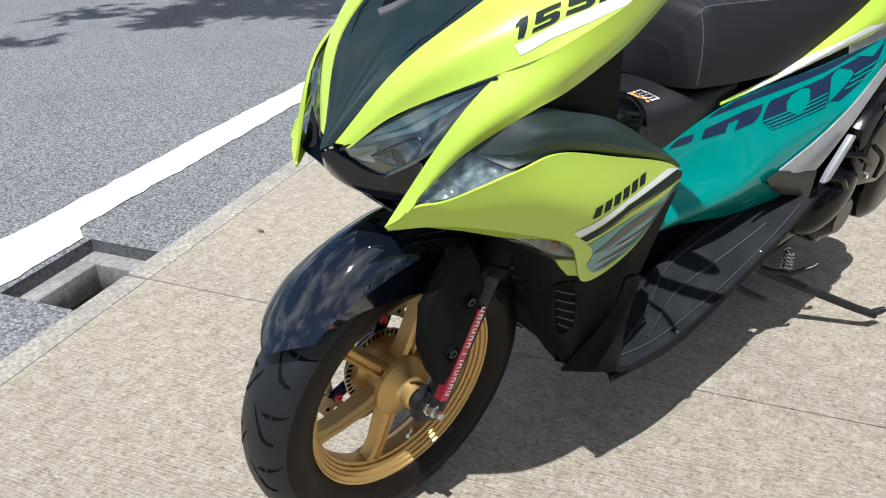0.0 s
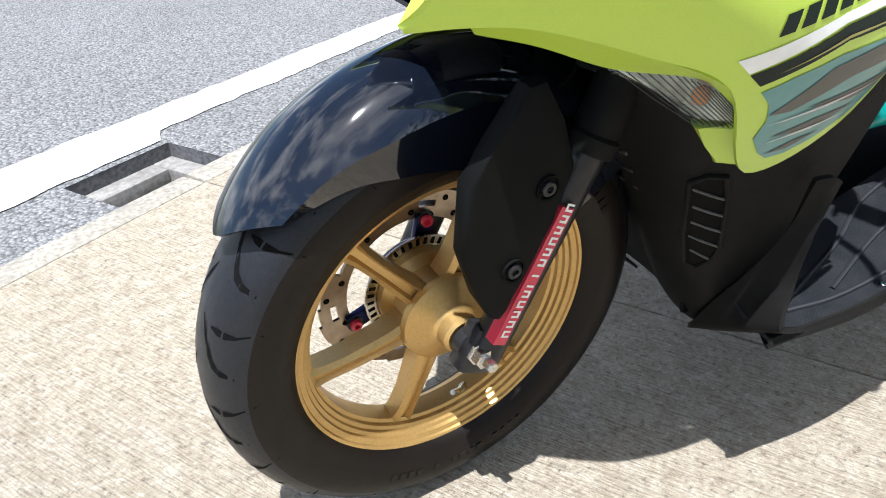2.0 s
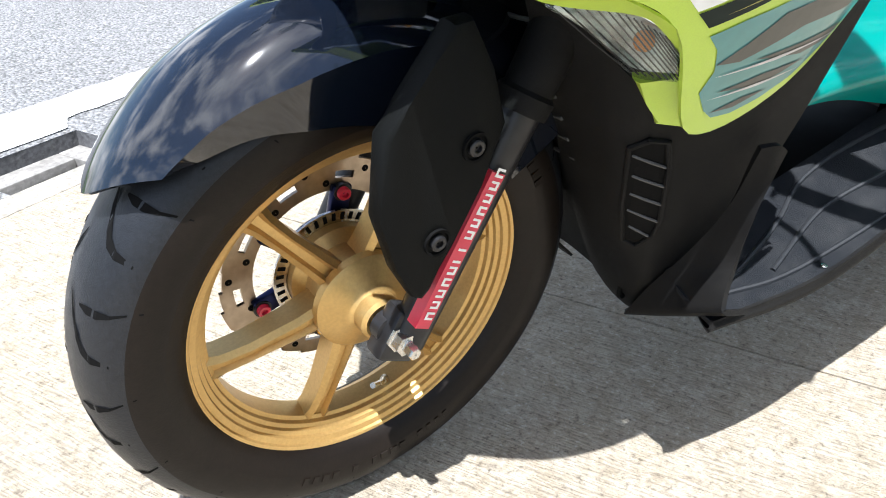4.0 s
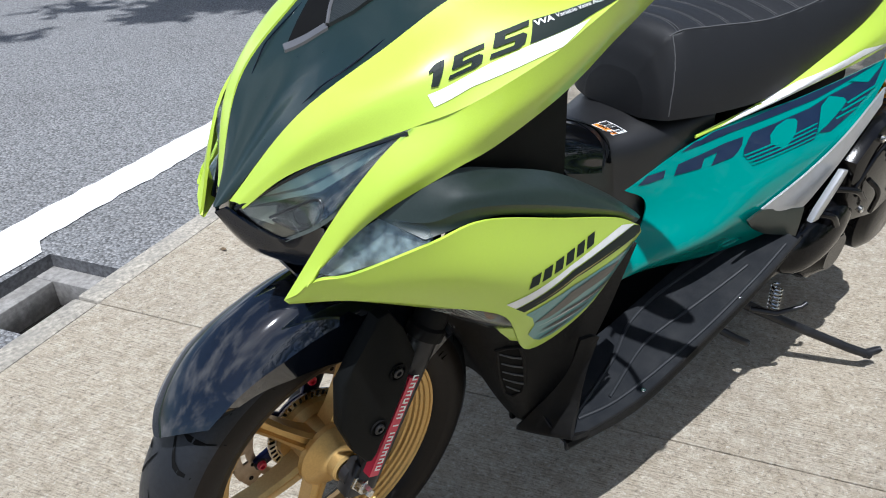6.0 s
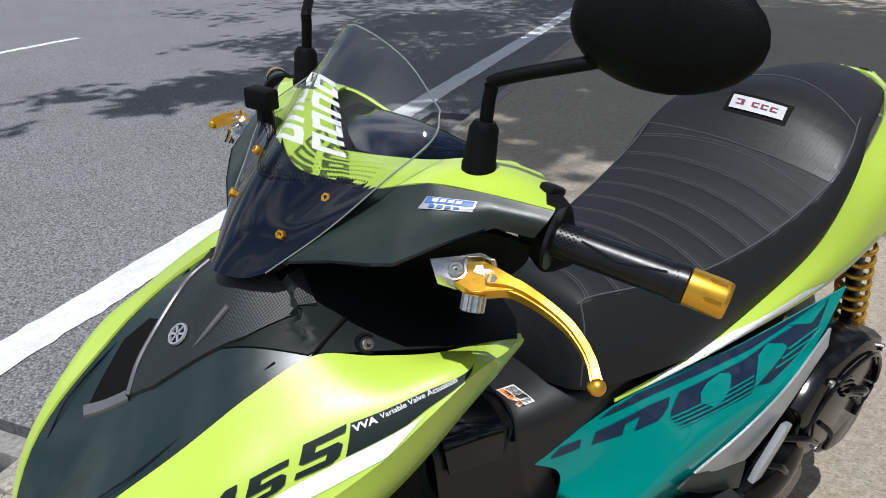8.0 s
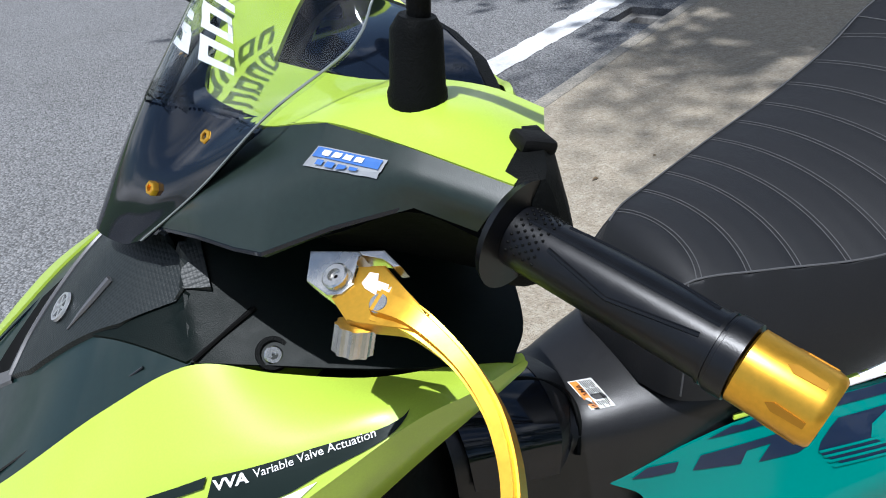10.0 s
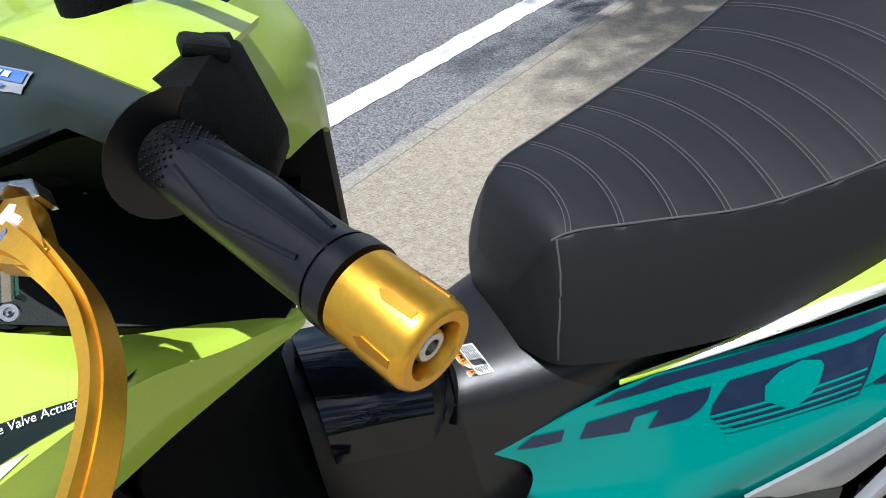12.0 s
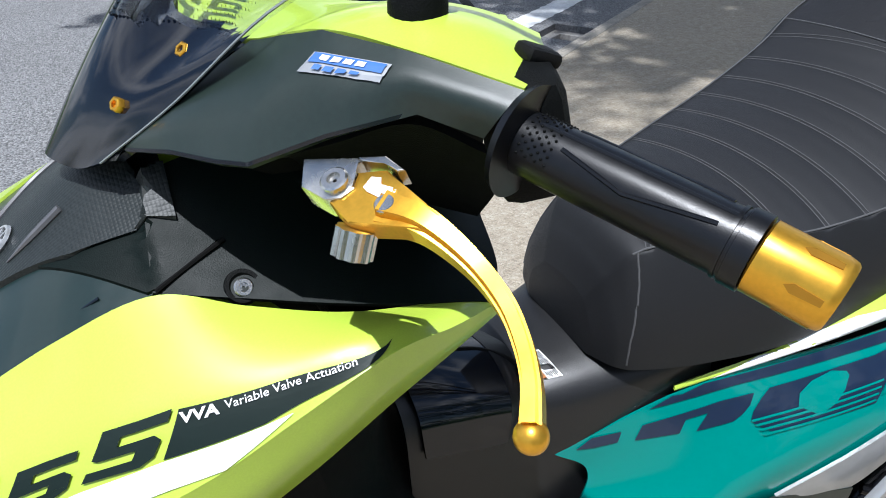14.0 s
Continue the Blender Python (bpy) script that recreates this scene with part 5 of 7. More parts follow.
part("cowl_rear", sheet([
    [(0.378, -0.180, 1.073), (0.398, -0.175, 1.035), (0.400, -0.172, 1.000)],
    [(0.400, -0.135, 1.072), (0.425, -0.12, 1.025), (0.430, -0.12, 0.985)],
    [(0.428, -0.06, 1.044), (0.446, -0.06, 1.01), (0.446, -0.06, 0.95)],
    [(0.434, 0.0, 1.040), (0.453, 0.0, 1.00), (0.452, 0.0, 0.94)],
    [(0.428, 0.06, 1.044), (0.446, 0.06, 1.01), (0.446, 0.06, 0.95)],
    [(0.400, 0.135, 1.072), (0.425, 0.12, 1.025), (0.430, 0.12, 0.985)],
    [(0.378, 0.180, 1.073), (0.398, 0.175, 1.035), (0.400, 0.172, 1.000)]], nu=14, nv=26, inward=(0.3, 0, 1.0)), LIME, scooter, "lime rear face of the handlebar cowl")
SCREEN_NET = [
    [(0.180, -0.050, 0.986), (0.224, -0.084, 1.030), (0.269, -0.112, 1.078), (0.318, -0.112, 1.104), (0.338, -0.096, 1.122)],
    [(0.165, -0.030, 0.976), (0.198, -0.049, 1.020), (0.236, -0.063, 1.054), (0.300, -0.066, 1.122), (0.328, -0.056, 1.160)],
    [(0.150, 0.0, 0.976), (0.178, 0.0, 1.018), (0.214, 0.0, 1.066), (0.278, 0.0, 1.142), (0.314, 0.0, 1.180)],
    [(0.165, 0.030, 0.976), (0.198, 0.049, 1.020), (0.236, 0.063, 1.054), (0.300, 0.066, 1.122), (0.328, 0.056, 1.160)],
    [(0.180, 0.050, 0.986), (0.224, 0.084, 1.030), (0.269, 0.112, 1.078), (0.318, 0.112, 1.104), (0.338, 0.096, 1.122)]]
bm = sheet(SCREEN_NET, nv=28, nu=44, thick=0.003, inward=(0.4, 0, 1.0))
for f in bm.faces:
    if f.calc_center_median().z < 1.056 + 0.12 * abs(f.calc_center_median().y):
        f.material_index = 1
screen = part("windscreen", bm, SCREEN, scooter, "clear tinted windscreen held by gold bolts, black along its foot")
screen.data.materials.append(GLOSS)
bm = bmesh.new()
rim = spline(SCREEN_NET[0], 24) + spline([r[-1] for r in SCREEN_NET], 30)[1:-1] + spline(SCREEN_NET[4], 24)[::-1]
tube(bm, rim, 0.0008, 6)
part("screen_edge", bm, SCREEN_EDGE, screen, "pale polished edge of the windscreen")
part("cowl_front", sheet([
    [(0.192, -0.052, 0.990), (0.232, -0.080, 1.026), (0.254, -0.088, 1.047), (0.275, -0.090, 1.062)],
    [(0.186, -0.030, 0.976), (0.210, -0.046, 1.020), (0.234, -0.050, 1.044), (0.257, -0.050, 1.058)],
    [(0.172, 0.0, 0.974), (0.198, 0.0, 1.016), (0.224, 0.0, 1.044), (0.245, 0.0, 1.055)],
    [(0.186, 0.030, 0.976), (0.210, 0.046, 1.020), (0.234, 0.050, 1.044), (0.257, 0.050, 1.058)],
    [(0.192, 0.052, 0.990), (0.232, 0.080, 1.026), (0.254, 0.088, 1.047), (0.275, 0.090, 1.062)]], nv=18, inward=(0.4, 0, 1.0)), GLOSS, scooter, "black front of the cowl behind the windscreen")


def grips():
    for s in (-1, 1):
        a, b, c = Vector((0.350, s * 0.231, 1.050)), Vector((0.393, s * 0.332, 1.0395)), Vector((0.4055, s * 0.3610, 1.0350))
        bm = bmesh.new()
        d = (b - a).normalized()
        n = (b - a).length
        tube(bm, [a, a + d * 0.004, a + d * 0.0045, a + d * (n - 0.008), a + d * (n - 0.0075), b], [0.0250, 0.0270, 0.0147, 0.0147, 0.0162, 0.0162], 32)
        grip = part("grip", bm, GRIP, scooter, "black rubber handlebar grip with sunk chevrons")
        up = Vector((0, 0, 1))
        e1 = d.cross(up).normalized()
        e2 = e1.cross(d)
        # raised ribs on the grip
        for k, (f0, f1, a0, a1) in enumerate(((0.10, 0.95, 1.35, 1.35), (0.24, 0.52, 1.9, 2.35), (0.52, 0.86, 2.35, 1.9), (0.24, 0.52, 0.85, 0.45), (0.52, 0.86, 0.45, 0.85))):
            bm = bmesh.new()
            pts = []
            for i in range(9):
                f = i / 8
                an = a0 + (a1 - a0) * f
                pts.append(a + d * n * (f0 + (f1 - f0) * f) + 0.0145 * (math.cos(an) * e1 * -s + math.sin(an) * e2))
            tube(bm, pts, 0.0011, 6)
            part("grip_rib", bm, GRIP, grip)
        for f in (0.90, 0.925, 0.955):
            bm = bmesh.new()
            tube(bm, [a + d * n * f, a + d * (n * f + 0.0016)], [0.0156, 0.0156], 28)
            part("grip_ring", bm, GRIP, grip)
        bm = bmesh.new()
        for i in range(7):
            for j in range(10):
                an = 0.2 + j * 0.26
                p = a + d * (0.008 + 0.0024 * i) + 0.0148 * (math.cos(an + 0.13 * (i % 2)) * e1 * -s + math.sin(an + 0.13 * (i % 2)) * e2)
                bmesh.ops.create_icosphere(bm, subdivisions=1, radius=0.0008, matrix=Matrix.Translation(p))
        tagged(part("grip_dots", bm, MATTE, grip), kind="stuff")
        bm = bmesh.new()
        d = (c - b).normalized()
        L = (c - b).length
        lathe(bm, [(0.0130, 0.0), (0.0152, 0.001), (0.0150, L - 0.004), (0.0143, L - 0.001), (0.0132, L), (0.0100, L), (0.0094, L - 0.001), (0.0090, L - 0.012), (0.0005, L - 0.0121)], 40, Matrix.Translation(b) @ d.to_track_quat("Y", "Z").to_matrix().to_4x4())
        end = part("bar_end", bm, ANOD, grip, "gold anodised bar end with a hollow face")
        bm = bmesh.new()
        tube(bm, [c - d * 0.0060, c - d * 0.0116], [0.0091, 0.0091], 28)
        part("end_recess", bm, HOLE, end)
        bolt("end_bolt", c - d * 0.0060, d, 0.0055, STEEL, end, 0.004)
        # notches: thin inlays in the shaded gold, not cut into the barrel
        for k in range(6):
            an = radians(15 + 60 * k)
            o = b + d * (L * 0.62) + 0.0153 * (math.cos(an) * e1 + math.sin(an) * e2)
            bm = bmesh.new()
            nrm = (math.cos(an) * e1 + math.sin(an) * e2)
            tan = nrm.cross(d)
            q = [o - d * 0.006, o + tan * 0.0020 - d * 0.003, o + tan * 0.0014 + d * 0.008, o - tan * 0.0014 + d * 0.008, o - tan * 0.0020 - d * 0.003]
            f = bm.faces.new([bm.verts.new(p) for p in q])
            r = bmesh.ops.extrude_face_region(bm, geom=[f])
            for v in r["geom"]:
                if isinstance(v, bmesh.types.BMVert):
                    v.co -= nrm * 0.002
            part("bar_end_notch", bm, NOTCH, end, smooth=False)
        # lever: a flat root plate, a slim curved blade with a ball, a clamp, an adjuster wheel
        def at_side(*pts):
            return [Vector((x, -s * y, z)) for x, y, z in pts]

        face = Vector((-0.41, s * 0.138, 0.90)).normalized()
        bm = bmesh.new()
        slab(bm, at_side((0.267, -0.208, 1.026), (0.269, -0.226, 1.025), (0.273, -0.230, 1.025), (0.285, -0.243, 1.029), (0.293, -0.252, 1.030), (0.301, -0.248, 1.034), (0.298, -0.241, 1.035), (0.296, -0.227, 1.037), (0.294, -0.212, 1.038), (0.283, -0.202, 1.034), (0.279, -0.211, 1.031), (0.272, -0.212, 1.028)), face, 0.010, 0.0012)
        path = spline(at_side((0.286, -0.228, 1.028), (0.297, -0.246, 1.0275), (0.307, -0.268, 1.0195), (0.310, -0.290, 1.013), (0.308, -0.307, 1.007), (0.303, -0.322, 1.001), (0.296, -0.334, 0.994)), 44)
        wide = [v.x for v in spline([(0.0088, 0, 0), (0.0064, 0, 0), (0.0047, 0, 0), (0.0042, 0, 0), (0.0039, 0, 0), (0.0038, 0, 0), (0.0042, 0, 0)], 44)]
        rings = []
        for i, p in enumerate(path):
            dd = (path[min(i + 1, 43)] - path[max(i - 1, 0)]).normalized()
            side = dd.cross(face).normalized()
            lift = side.cross(dd)
            w, h = wide[i], 0.0080
            rings.append([bm.verts.new(p + side * a * w + lift * b * h) for a, b in ((-1, -0.8), (-0.6, -1), (0.6, -1), (1, -0.8), (1, 0.5), (0.72, 0.5), (0.60, 1), (-0.60, 1), (-0.72, 0.5), (-1, 0.5))])
        for ra, rb in zip(rings, rings[1:]):
            for k in range(10):
                bm.faces.new((ra[k], ra[(k + 1) % 10], rb[(k + 1) % 10], rb[k]))
        bm.faces.new(rings[0][::-1])
        bm.faces.new(rings[-1])
        bmesh.ops.create_uvsphere(bm, u_segments=18, v_segments=12, radius=0.0068, matrix=Matrix.Translation(at_side((0.2945, -0.336, 0.992))[0]))
        lever = part("brake_lever", bm, ANOD, scooter, "gold anodised brake lever with a ball end")
        bm = bmesh.new()
        top, foot = at_side((0.2735, -0.2255, 1.0205), (0.2690, -0.2285, 1.0085))
        axis = (foot - top).normalized().to_track_quat("Y", "Z").to_matrix().to_4x4()
        ln = (foot - top).length
        rim_lo, rim_hi = [], []
        for k in range(36):
            t, r = 2 * math.pi * k / 36, 0.0098 if k % 4 < 2 else 0.0088
            for ring, y, q in ((rim_lo, 0.0, r), (rim_hi, ln, r)):
                ring.append(bm.verts.new(Matrix.Translation(top) @ axis @ Vector((q * math.cos(t), y, q * math.sin(t)))))
        for k in range(36):
            bm.faces.new((rim_lo[k], rim_lo[(k + 1) % 36], rim_hi[(k + 1) % 36], rim_hi[k]))
        bm.faces.new(rim_lo[::-1])
        bm.faces.new(rim_hi)
        part("adjuster_wheel", bm, STEEL, lever, "knurled silver adjuster wheel", smooth=False)
        bm = bmesh.new()
        q = at_side((0.286, -0.231, 1.0295))[0]
        tube(bm, [q - face * 0.002, q + face * 0.0050, q + face * 0.0060], [0.0050, 0.0050, 0.0042], 20)
        part("pivot_pin", bm, STEEL, lever, "polished silver pivot pin")
        bm = bmesh.new()
        slab(bm, [p + face * 0.0012 for p in at_side((0.267, -0.176, 1.031), (0.287, -0.196, 1.037), (0.287, -0.200, 1.037), (0.283, -0.201, 1.035), (0.281, -0.205, 1.033), (0.279, -0.211, 1.031), (0.272, -0.212, 1.028), (0.266, -0.207, 1.026), (0.260, -0.192, 1.026))], face, 0.013, 0.0012)
        clamp = part("lever_clamp", bm, STEEL, lever, "polished metal lever clamp")
        bm = bmesh.new()
        slab(bm, [p + face * 0.0014 for p in at_side((0.287, -0.196, 1.037), (0.297, -0.205, 1.040), (0.300, -0.219, 1.039), (0.297, -0.217, 1.038), (0.295, -0.209, 1.039), (0.287, -0.200, 1.037))], face, 0.010, 0.0008)
        part("clamp_arm", bm, STEEL, clamp, smooth=False)
        q = at_side((0.2725, -0.2035, 1.0322))[0]
        bolt("clamp_screw", q, face, 0.0068, STEEL, clamp, 0.003)
        bm = bmesh.new()
        slab(bm, [p + face * 0.0006 for p in at_side((0.282, -0.213, 1.032), (0.287, -0.211, 1.035), (0.290, -0.215, 1.036), (0.2885, -0.218, 1.0345), (0.293, -0.225, 1.035), (0.290, -0.228, 1.034), (0.2865, -0.222, 1.0328), (0.285, -0.224, 1.032), (0.282, -0.217, 1.032))], face, 0.0005)
        part("lever_mark", bm, WHITE, lever, "plain white printed shape", smooth=False)
        # switch housing
        bm = bmesh.new()
        box(bm, -0.023, 0.018, -0.030, 0.032, -0.034, 0.030, Matrix.Translation((0.371, s * 0.207, 1.046)) @ Matrix.Rotation(radians(s * 25), 4, "Z") @ Matrix.Rotation(radians(-15), 4, "Y"), 0.012)
        house = part("switch_housing", bm, MATTE, scooter, "black switch housing beside the grip")
        bm = bmesh.new()
        box(bm, -0.010, 0.010, -0.008, 0.008, -0.006, 0.002, Matrix.Translation((0.376, s * 0.204, 1.078)) @ Matrix.Rotation(radians(20), 4, "Y"), 0.003)
        part("switch_button", bm, PLASTIC, house, "small black switch button")


grips()


def mirrors():
    for s in (-1, 1):
        bm = bmesh.new()
        tube(bm, [(0.339, s * 0.150, 1.076), (0.339, s * 0.150, 1.090), (0.3395, s * 0.150, 1.092), (0.341, s * 0.151, 1.121), (0.342, s * 0.151, 1.127)], [0.0155, 0.0152, 0.0142, 0.0128, 0.0092], 20)
        tube(bm, [(0.342, s * 0.151, 1.115), (0.345, s * 0.152, 1.152), (0.350, s * 0.160, 1.164), (0.40, s * 0.228, 1.188)], 0.0058, 10, 20)
        stem = part("mirror_stem", bm, MATTE, scooter, "black mirror stem")
        bm = bmesh.new()
        M = Matrix.Translation((0.405, s * 0.262, 1.215)) @ Matrix.Rotation(radians(-s * 12), 4, "Z")
        bmesh.ops.create_uvsphere(bm, u_segments=24, v_segments=14, radius=1.0, matrix=M @ Matrix.Diagonal((0.022, 0.075, 0.045, 1)))
        part("mirror_head", bm, MATTE, stem, "black mirror head")


mirrors()


def engine():
    bm = bmesh.new()
    box(bm, 0.86, 1.50, -0.22, -0.06, 0.24, 0.40, Matrix.Translation((0, 0, 0.02)), 0.04)
    eng = part("engine_case", bm, ENGINE, scooter, "black engine and belt case")
    bm = bmesh.new()
    lathe(bm, [(0.001, -0.275), (0.040, -0.275), (0.046, -0.268), (0.055, -0.262), (0.062, -0.255), (0.072, -0.25), (0.078, -0.235), (0.080, -0.19)], 36, Matrix.Translation((1.055, 0, 0.335)))
    part("belt_cover", bm, ENGINE, eng, "round black belt cover")
    bm = bmesh.new()
    lathe(bm, [(0.001, -0.255), (0.06, -0.255), (0.075, -0.25), (0.095, -0.235), (0.10, -0.19)], 36, Matrix.Translation((1.36, 0, 0.31)))
    part("clutch_cover", bm, ENGINE, eng, "round black clutch cover")
    bm = bmesh.new()
    plate(bm, [(0.955, 0.565), (1.02, 0.625), (1.15, 0.63), (1.24, 0.60), (1.31, 0.50), (1.28, 0.42), (1.17, 0.385), (1.05, 0.41), (0.98, 0.48)], 0.10, Matrix.Translation((0, -0.285, 0)), 0.022)
    box_ob = part("air_box", bm, ENGINE, scooter, "black air filter box with moulded ribs")
    for k in range(5):
        bm = bmesh.new()
        tube(bm, [(1.03 + 0.018 * k, -0.287, 0.60 - 0.016 * k), (1.10 + 0.022 * k, -0.289, 0.575 - 0.020 * k), (1.13 + 0.022 * k, -0.287, 0.53 - 0.018 * k)], 0.005, 8, 10)
        part("rib", bm, ENGINE, box_ob)
    bm = bmesh.new()
    tube(bm, [(0.985, -0.283, 0.50), (1.03, -0.290, 0.585), (1.14, -0.291, 0.60), (1.22, -0.290, 0.565), (1.27, -0.288, 0.49), (1.23, -0.286, 0.42)], 0.004, 8, 40)
    part("cover_edge", bm, ENGINE, box_ob, "raised edge of the filter cover")
    bm = bmesh.new()
    bmesh.ops.create_uvsphere(bm, u_segments=28, v_segments=16, radius=1.0, matrix=Matrix.Translation((0.985, -0.235, 0.405)) @ Matrix.Rotation(radians(-38), 4, "Y") @ Matrix.Diagonal((0.115, 0.055, 0.068, 1)))
    part("crank_cover", bm, ENGINE, eng, "pear-shaped glossy black crank cover")
    for p, q, r in (((0.93, -0.262, 0.515), (1.02, -0.295, 0.48), 0.006), ((1.02, -0.29, 0.52), (1.07, -0.30, 0.44), 0.005), ((1.10, -0.29, 0.55), (1.19, -0.295, 0.50), 0.007), ((0.90, -0.25, 0.47), (0.96, -0.285, 0.44), 0.007)):
        bm = bmesh.new()
        tube(bm, [p, (Vector(p) + Vector(q)) / 2 + Vector((0, -0.012, 0.012)), q], r, 10, 14)
        part("engine_hose", bm, ENGINE, eng, "short black hose on the engine")
    for x, z in ((1.02, 0.60), (1.23, 0.58), (1.26, 0.45), (1.06, 0.44)):
        bolt("case_screw", (x, -0.286, z), (0, -1, 0), 0.007, STEEL, box_ob, 0.004)
    bm = bmesh.new()
    plate(bm, [(0.845, 0.482), (0.855, 0.505), (0.905, 0.568), (0.925, 0.562), (0.915, 0.540), (0.87, 0.480)], 0.012, Matrix.Translation((0, -0.282, 0)), 0.003)
    part("guard_plate", bm, SILVER, scooter, "pale grey guard plate beside the engine")
    # gold rear shock
    top, low = Vector((1.17, -0.205, 0.80)), Vector((1.29, -0.205, 0.55))
    bm = bmesh.new()
    tube(bm, [top, low], 0.013, 14)
    shock = part("rear_shock", bm, DARKSTEEL, scooter, "gold coil rear shock absorber")
    bm = bmesh.new()
    ax = (low - top)
    e1 = ax.cross(Vector((0, 1, 0))).normalized()
    e2 = Vector((0, 1, 0))
    tube(bm, [top + ax * (0.05 + 0.9 * i / 120) + 0.026 * (math.cos(i * 0.42) * e1 + math.sin(i * 0.42) * e2) for i in range(121)], 0.0045, 8)
    part("coil_spring", bm, ANOD, shock, "gold coil spring")
    bm = bmesh.new()
    prof = [(0.178, -0.045), (0.20, -0.065), (0.235, -0.068), (0.262, -0.05), (0.273, 0.0), (0.262, 0.05), (0.235, 0.068), (0.20, 0.065), (0.178, 0.045)]
    lathe(bm, prof, 64, Matrix.Translation((1.35, 0, 0.272)))
    rear = part("rear_wheel", bm, RUBBER, scooter, "black rear tyre on a gold rim")
    bm = bmesh.new()
    lathe(bm, [(0.03, -0.06), (0.16, -0.03), (0.18, -0.042), (0.186, -0.042), (0.186, 0.042), (0.18, 0.042), (0.16, 0.03), (0.03, 0.06)], 48, Matrix.Translation((1.35, 0, 0.272)))
    part("rear_rim", bm, GOLD, rear, "gold rear rim")
    # side stand, its spring, and the folded foot peg
    bm = bmesh.new()
    tube(bm, [(0.985, -0.16, 0.165), (1.06, -0.245, 0.125), (1.15, -0.352, 0.082), (1.182, -0.388, 0.070)], [0.012, 0.011, 0.010, 0.010], 12)
    tube(bm, [(1.170, -0.378, 0.072), (1.200, -0.392, 0.078), (1.206, -0.398, 0.084)], [0.010, 0.009, 0.006], 10)
    stand = part("side_stand", bm, DARKSTEEL, scooter, "black steel side stand folded down")
    bm = bmesh.new()
    tube(bm, [Vector((1.02, -0.205, 0.225)) + Vector((0.03, 0.0, -0.10)) * (i / 90) + 0.011 * Vector((math.cos(i * 0.62), math.sin(i * 0.62), 0)) for i in range(91)], 0.0026, 6)
    part("stand_spring", bm, STEEL, stand, "small steel return spring")
    bm = bmesh.new()
    tube(bm, [(0.93, -0.20, 0.20), (0.955, -0.245, 0.205), (0.99, -0.275, 0.225), (1.0, -0.278, 0.232)], [0.007, 0.006, 0.005, 0.005], 10)
    part("stand_lever", bm, DARKSTEEL, stand, "bent metal stand lever")
    bm = bmesh.new()
    tube(bm, [(0.80, -0.18, 0.21), (0.83, -0.225, 0.19), (0.855, -0.245, 0.175)], 0.008, 10, 12)
    part("under_hook", bm, DARKSTEEL, scooter, "black wire hook under the frame")
    bm = bmesh.new()
    box(bm, 0.55, 1.0, -0.13, 0.13, 0.16, 0.30, Matrix(), 0.03)
    part("under_frame", bm, HOLE, scooter, "dark underside of the frame")


engine()

# ---------- printed shapes and lettering on the panels ----------


def printed(name, onto, outlines, mat, parent, label="", lift=0.0008):
    return part(name, drape(onto, polys(*outlines), lift), mat, parent, label, smooth=False)


NOSE_L, BAND_L, WING_L, TEAL_L = cheek[0], band[0], wing[0], teal[0]
DARKPRINT = material("dark_green_print", (0.006, 0.014, 0.012), 0.5, spec=0.2)
GOLDPRINT = material("dull_gold_print", (0.30, 0.27, 0.06), 0.4, coat=0.3)
BROWNGREY = material("brown_grey_print", (0.055, 0.055, 0.047), 0.4, coat=0.2)
GREYTEAL = material("grey_teal_print", (0.075, 0.24, 0.235), 0.3, coat=0.4)
ONE = [[(0.28, 0.0), (1.0, 0.0), (1.0, 1.0), (0.42, 1.0), (0.28, 0.93)], [(0.28, 0.93), (0.0, 0.80), (0.0, 0.66), (0.28, 0.74)]]
FIVE = [[(0.0, 0.79), (1.0, 0.79), (1.0, 1.0), (0.0, 1.0)], [(0.0, 0.60), (0.32, 0.60), (0.32, 0.79), (0.0, 0.79)], [(0.0, 0.46), (0.10, 0.40), (0.66, 0.40), (0.66, 0.60), (0.0, 0.60)],
        [(0.66, 0.60), (0.66, 0.21), (1.0, 0.21), (1.0, 0.47), (0.86, 0.60)], [(0.0, 0.0), (0.84, 0.0), (1.0, 0.14), (1.0, 0.21), (0.0, 0.21)]]


def digit(outline, a, b, c, d):
    """A block numeral squeezed between four corners in (x, z): lower left, lower right, upper right, upper left."""
    a, b, c, d = (Vector(p) for p in (a, b, c, d))
    return [tuple((a * (1 - u) + b * u) * (1 - v) + (d * (1 - u) + c * u) * v) for u, v in outline]


for outline, corners in ((ONE, ((0.0685, 0.8480), (0.0775, 0.8502), (0.0920, 0.8705), (0.0765, 0.8645))),
                         (FIVE, ((0.0870, 0.8545), (0.1210, 0.8660), (0.1330, 0.8830), (0.1015, 0.8730))),
                         (FIVE, ((0.1300, 0.8705), (0.1650, 0.8808), (0.1822, 0.9012), (0.1465, 0.8903)))):
    printed("model_number", NOSE_L, [digit(bar, *corners) for bar in outline], DARKPRINT, NOSE_L, "dark printed model number", lift=0.0016)
printed("print_flag", NOSE_L, [[(0.1850, 0.9014), (0.1712, 0.8826), (0.2235, 0.8980), (0.2405, 0.9045), (0.2988, 0.9255), (0.2600, 0.9180)]], DARKPRINT, NOSE_L, lift=0.0009)
printed("print_white", NOSE_L, [[(0.0665, 0.8425), (0.0688, 0.8325), (0.1055, 0.8489), (0.1500, 0.8640), (0.1714, 0.8715), (0.1985, 0.8805), (0.2390, 0.9022), (0.2235, 0.8975), (0.1712, 0.8820), (0.1290, 0.8675)]], WHITE, NOSE_L, lift=0.0009)
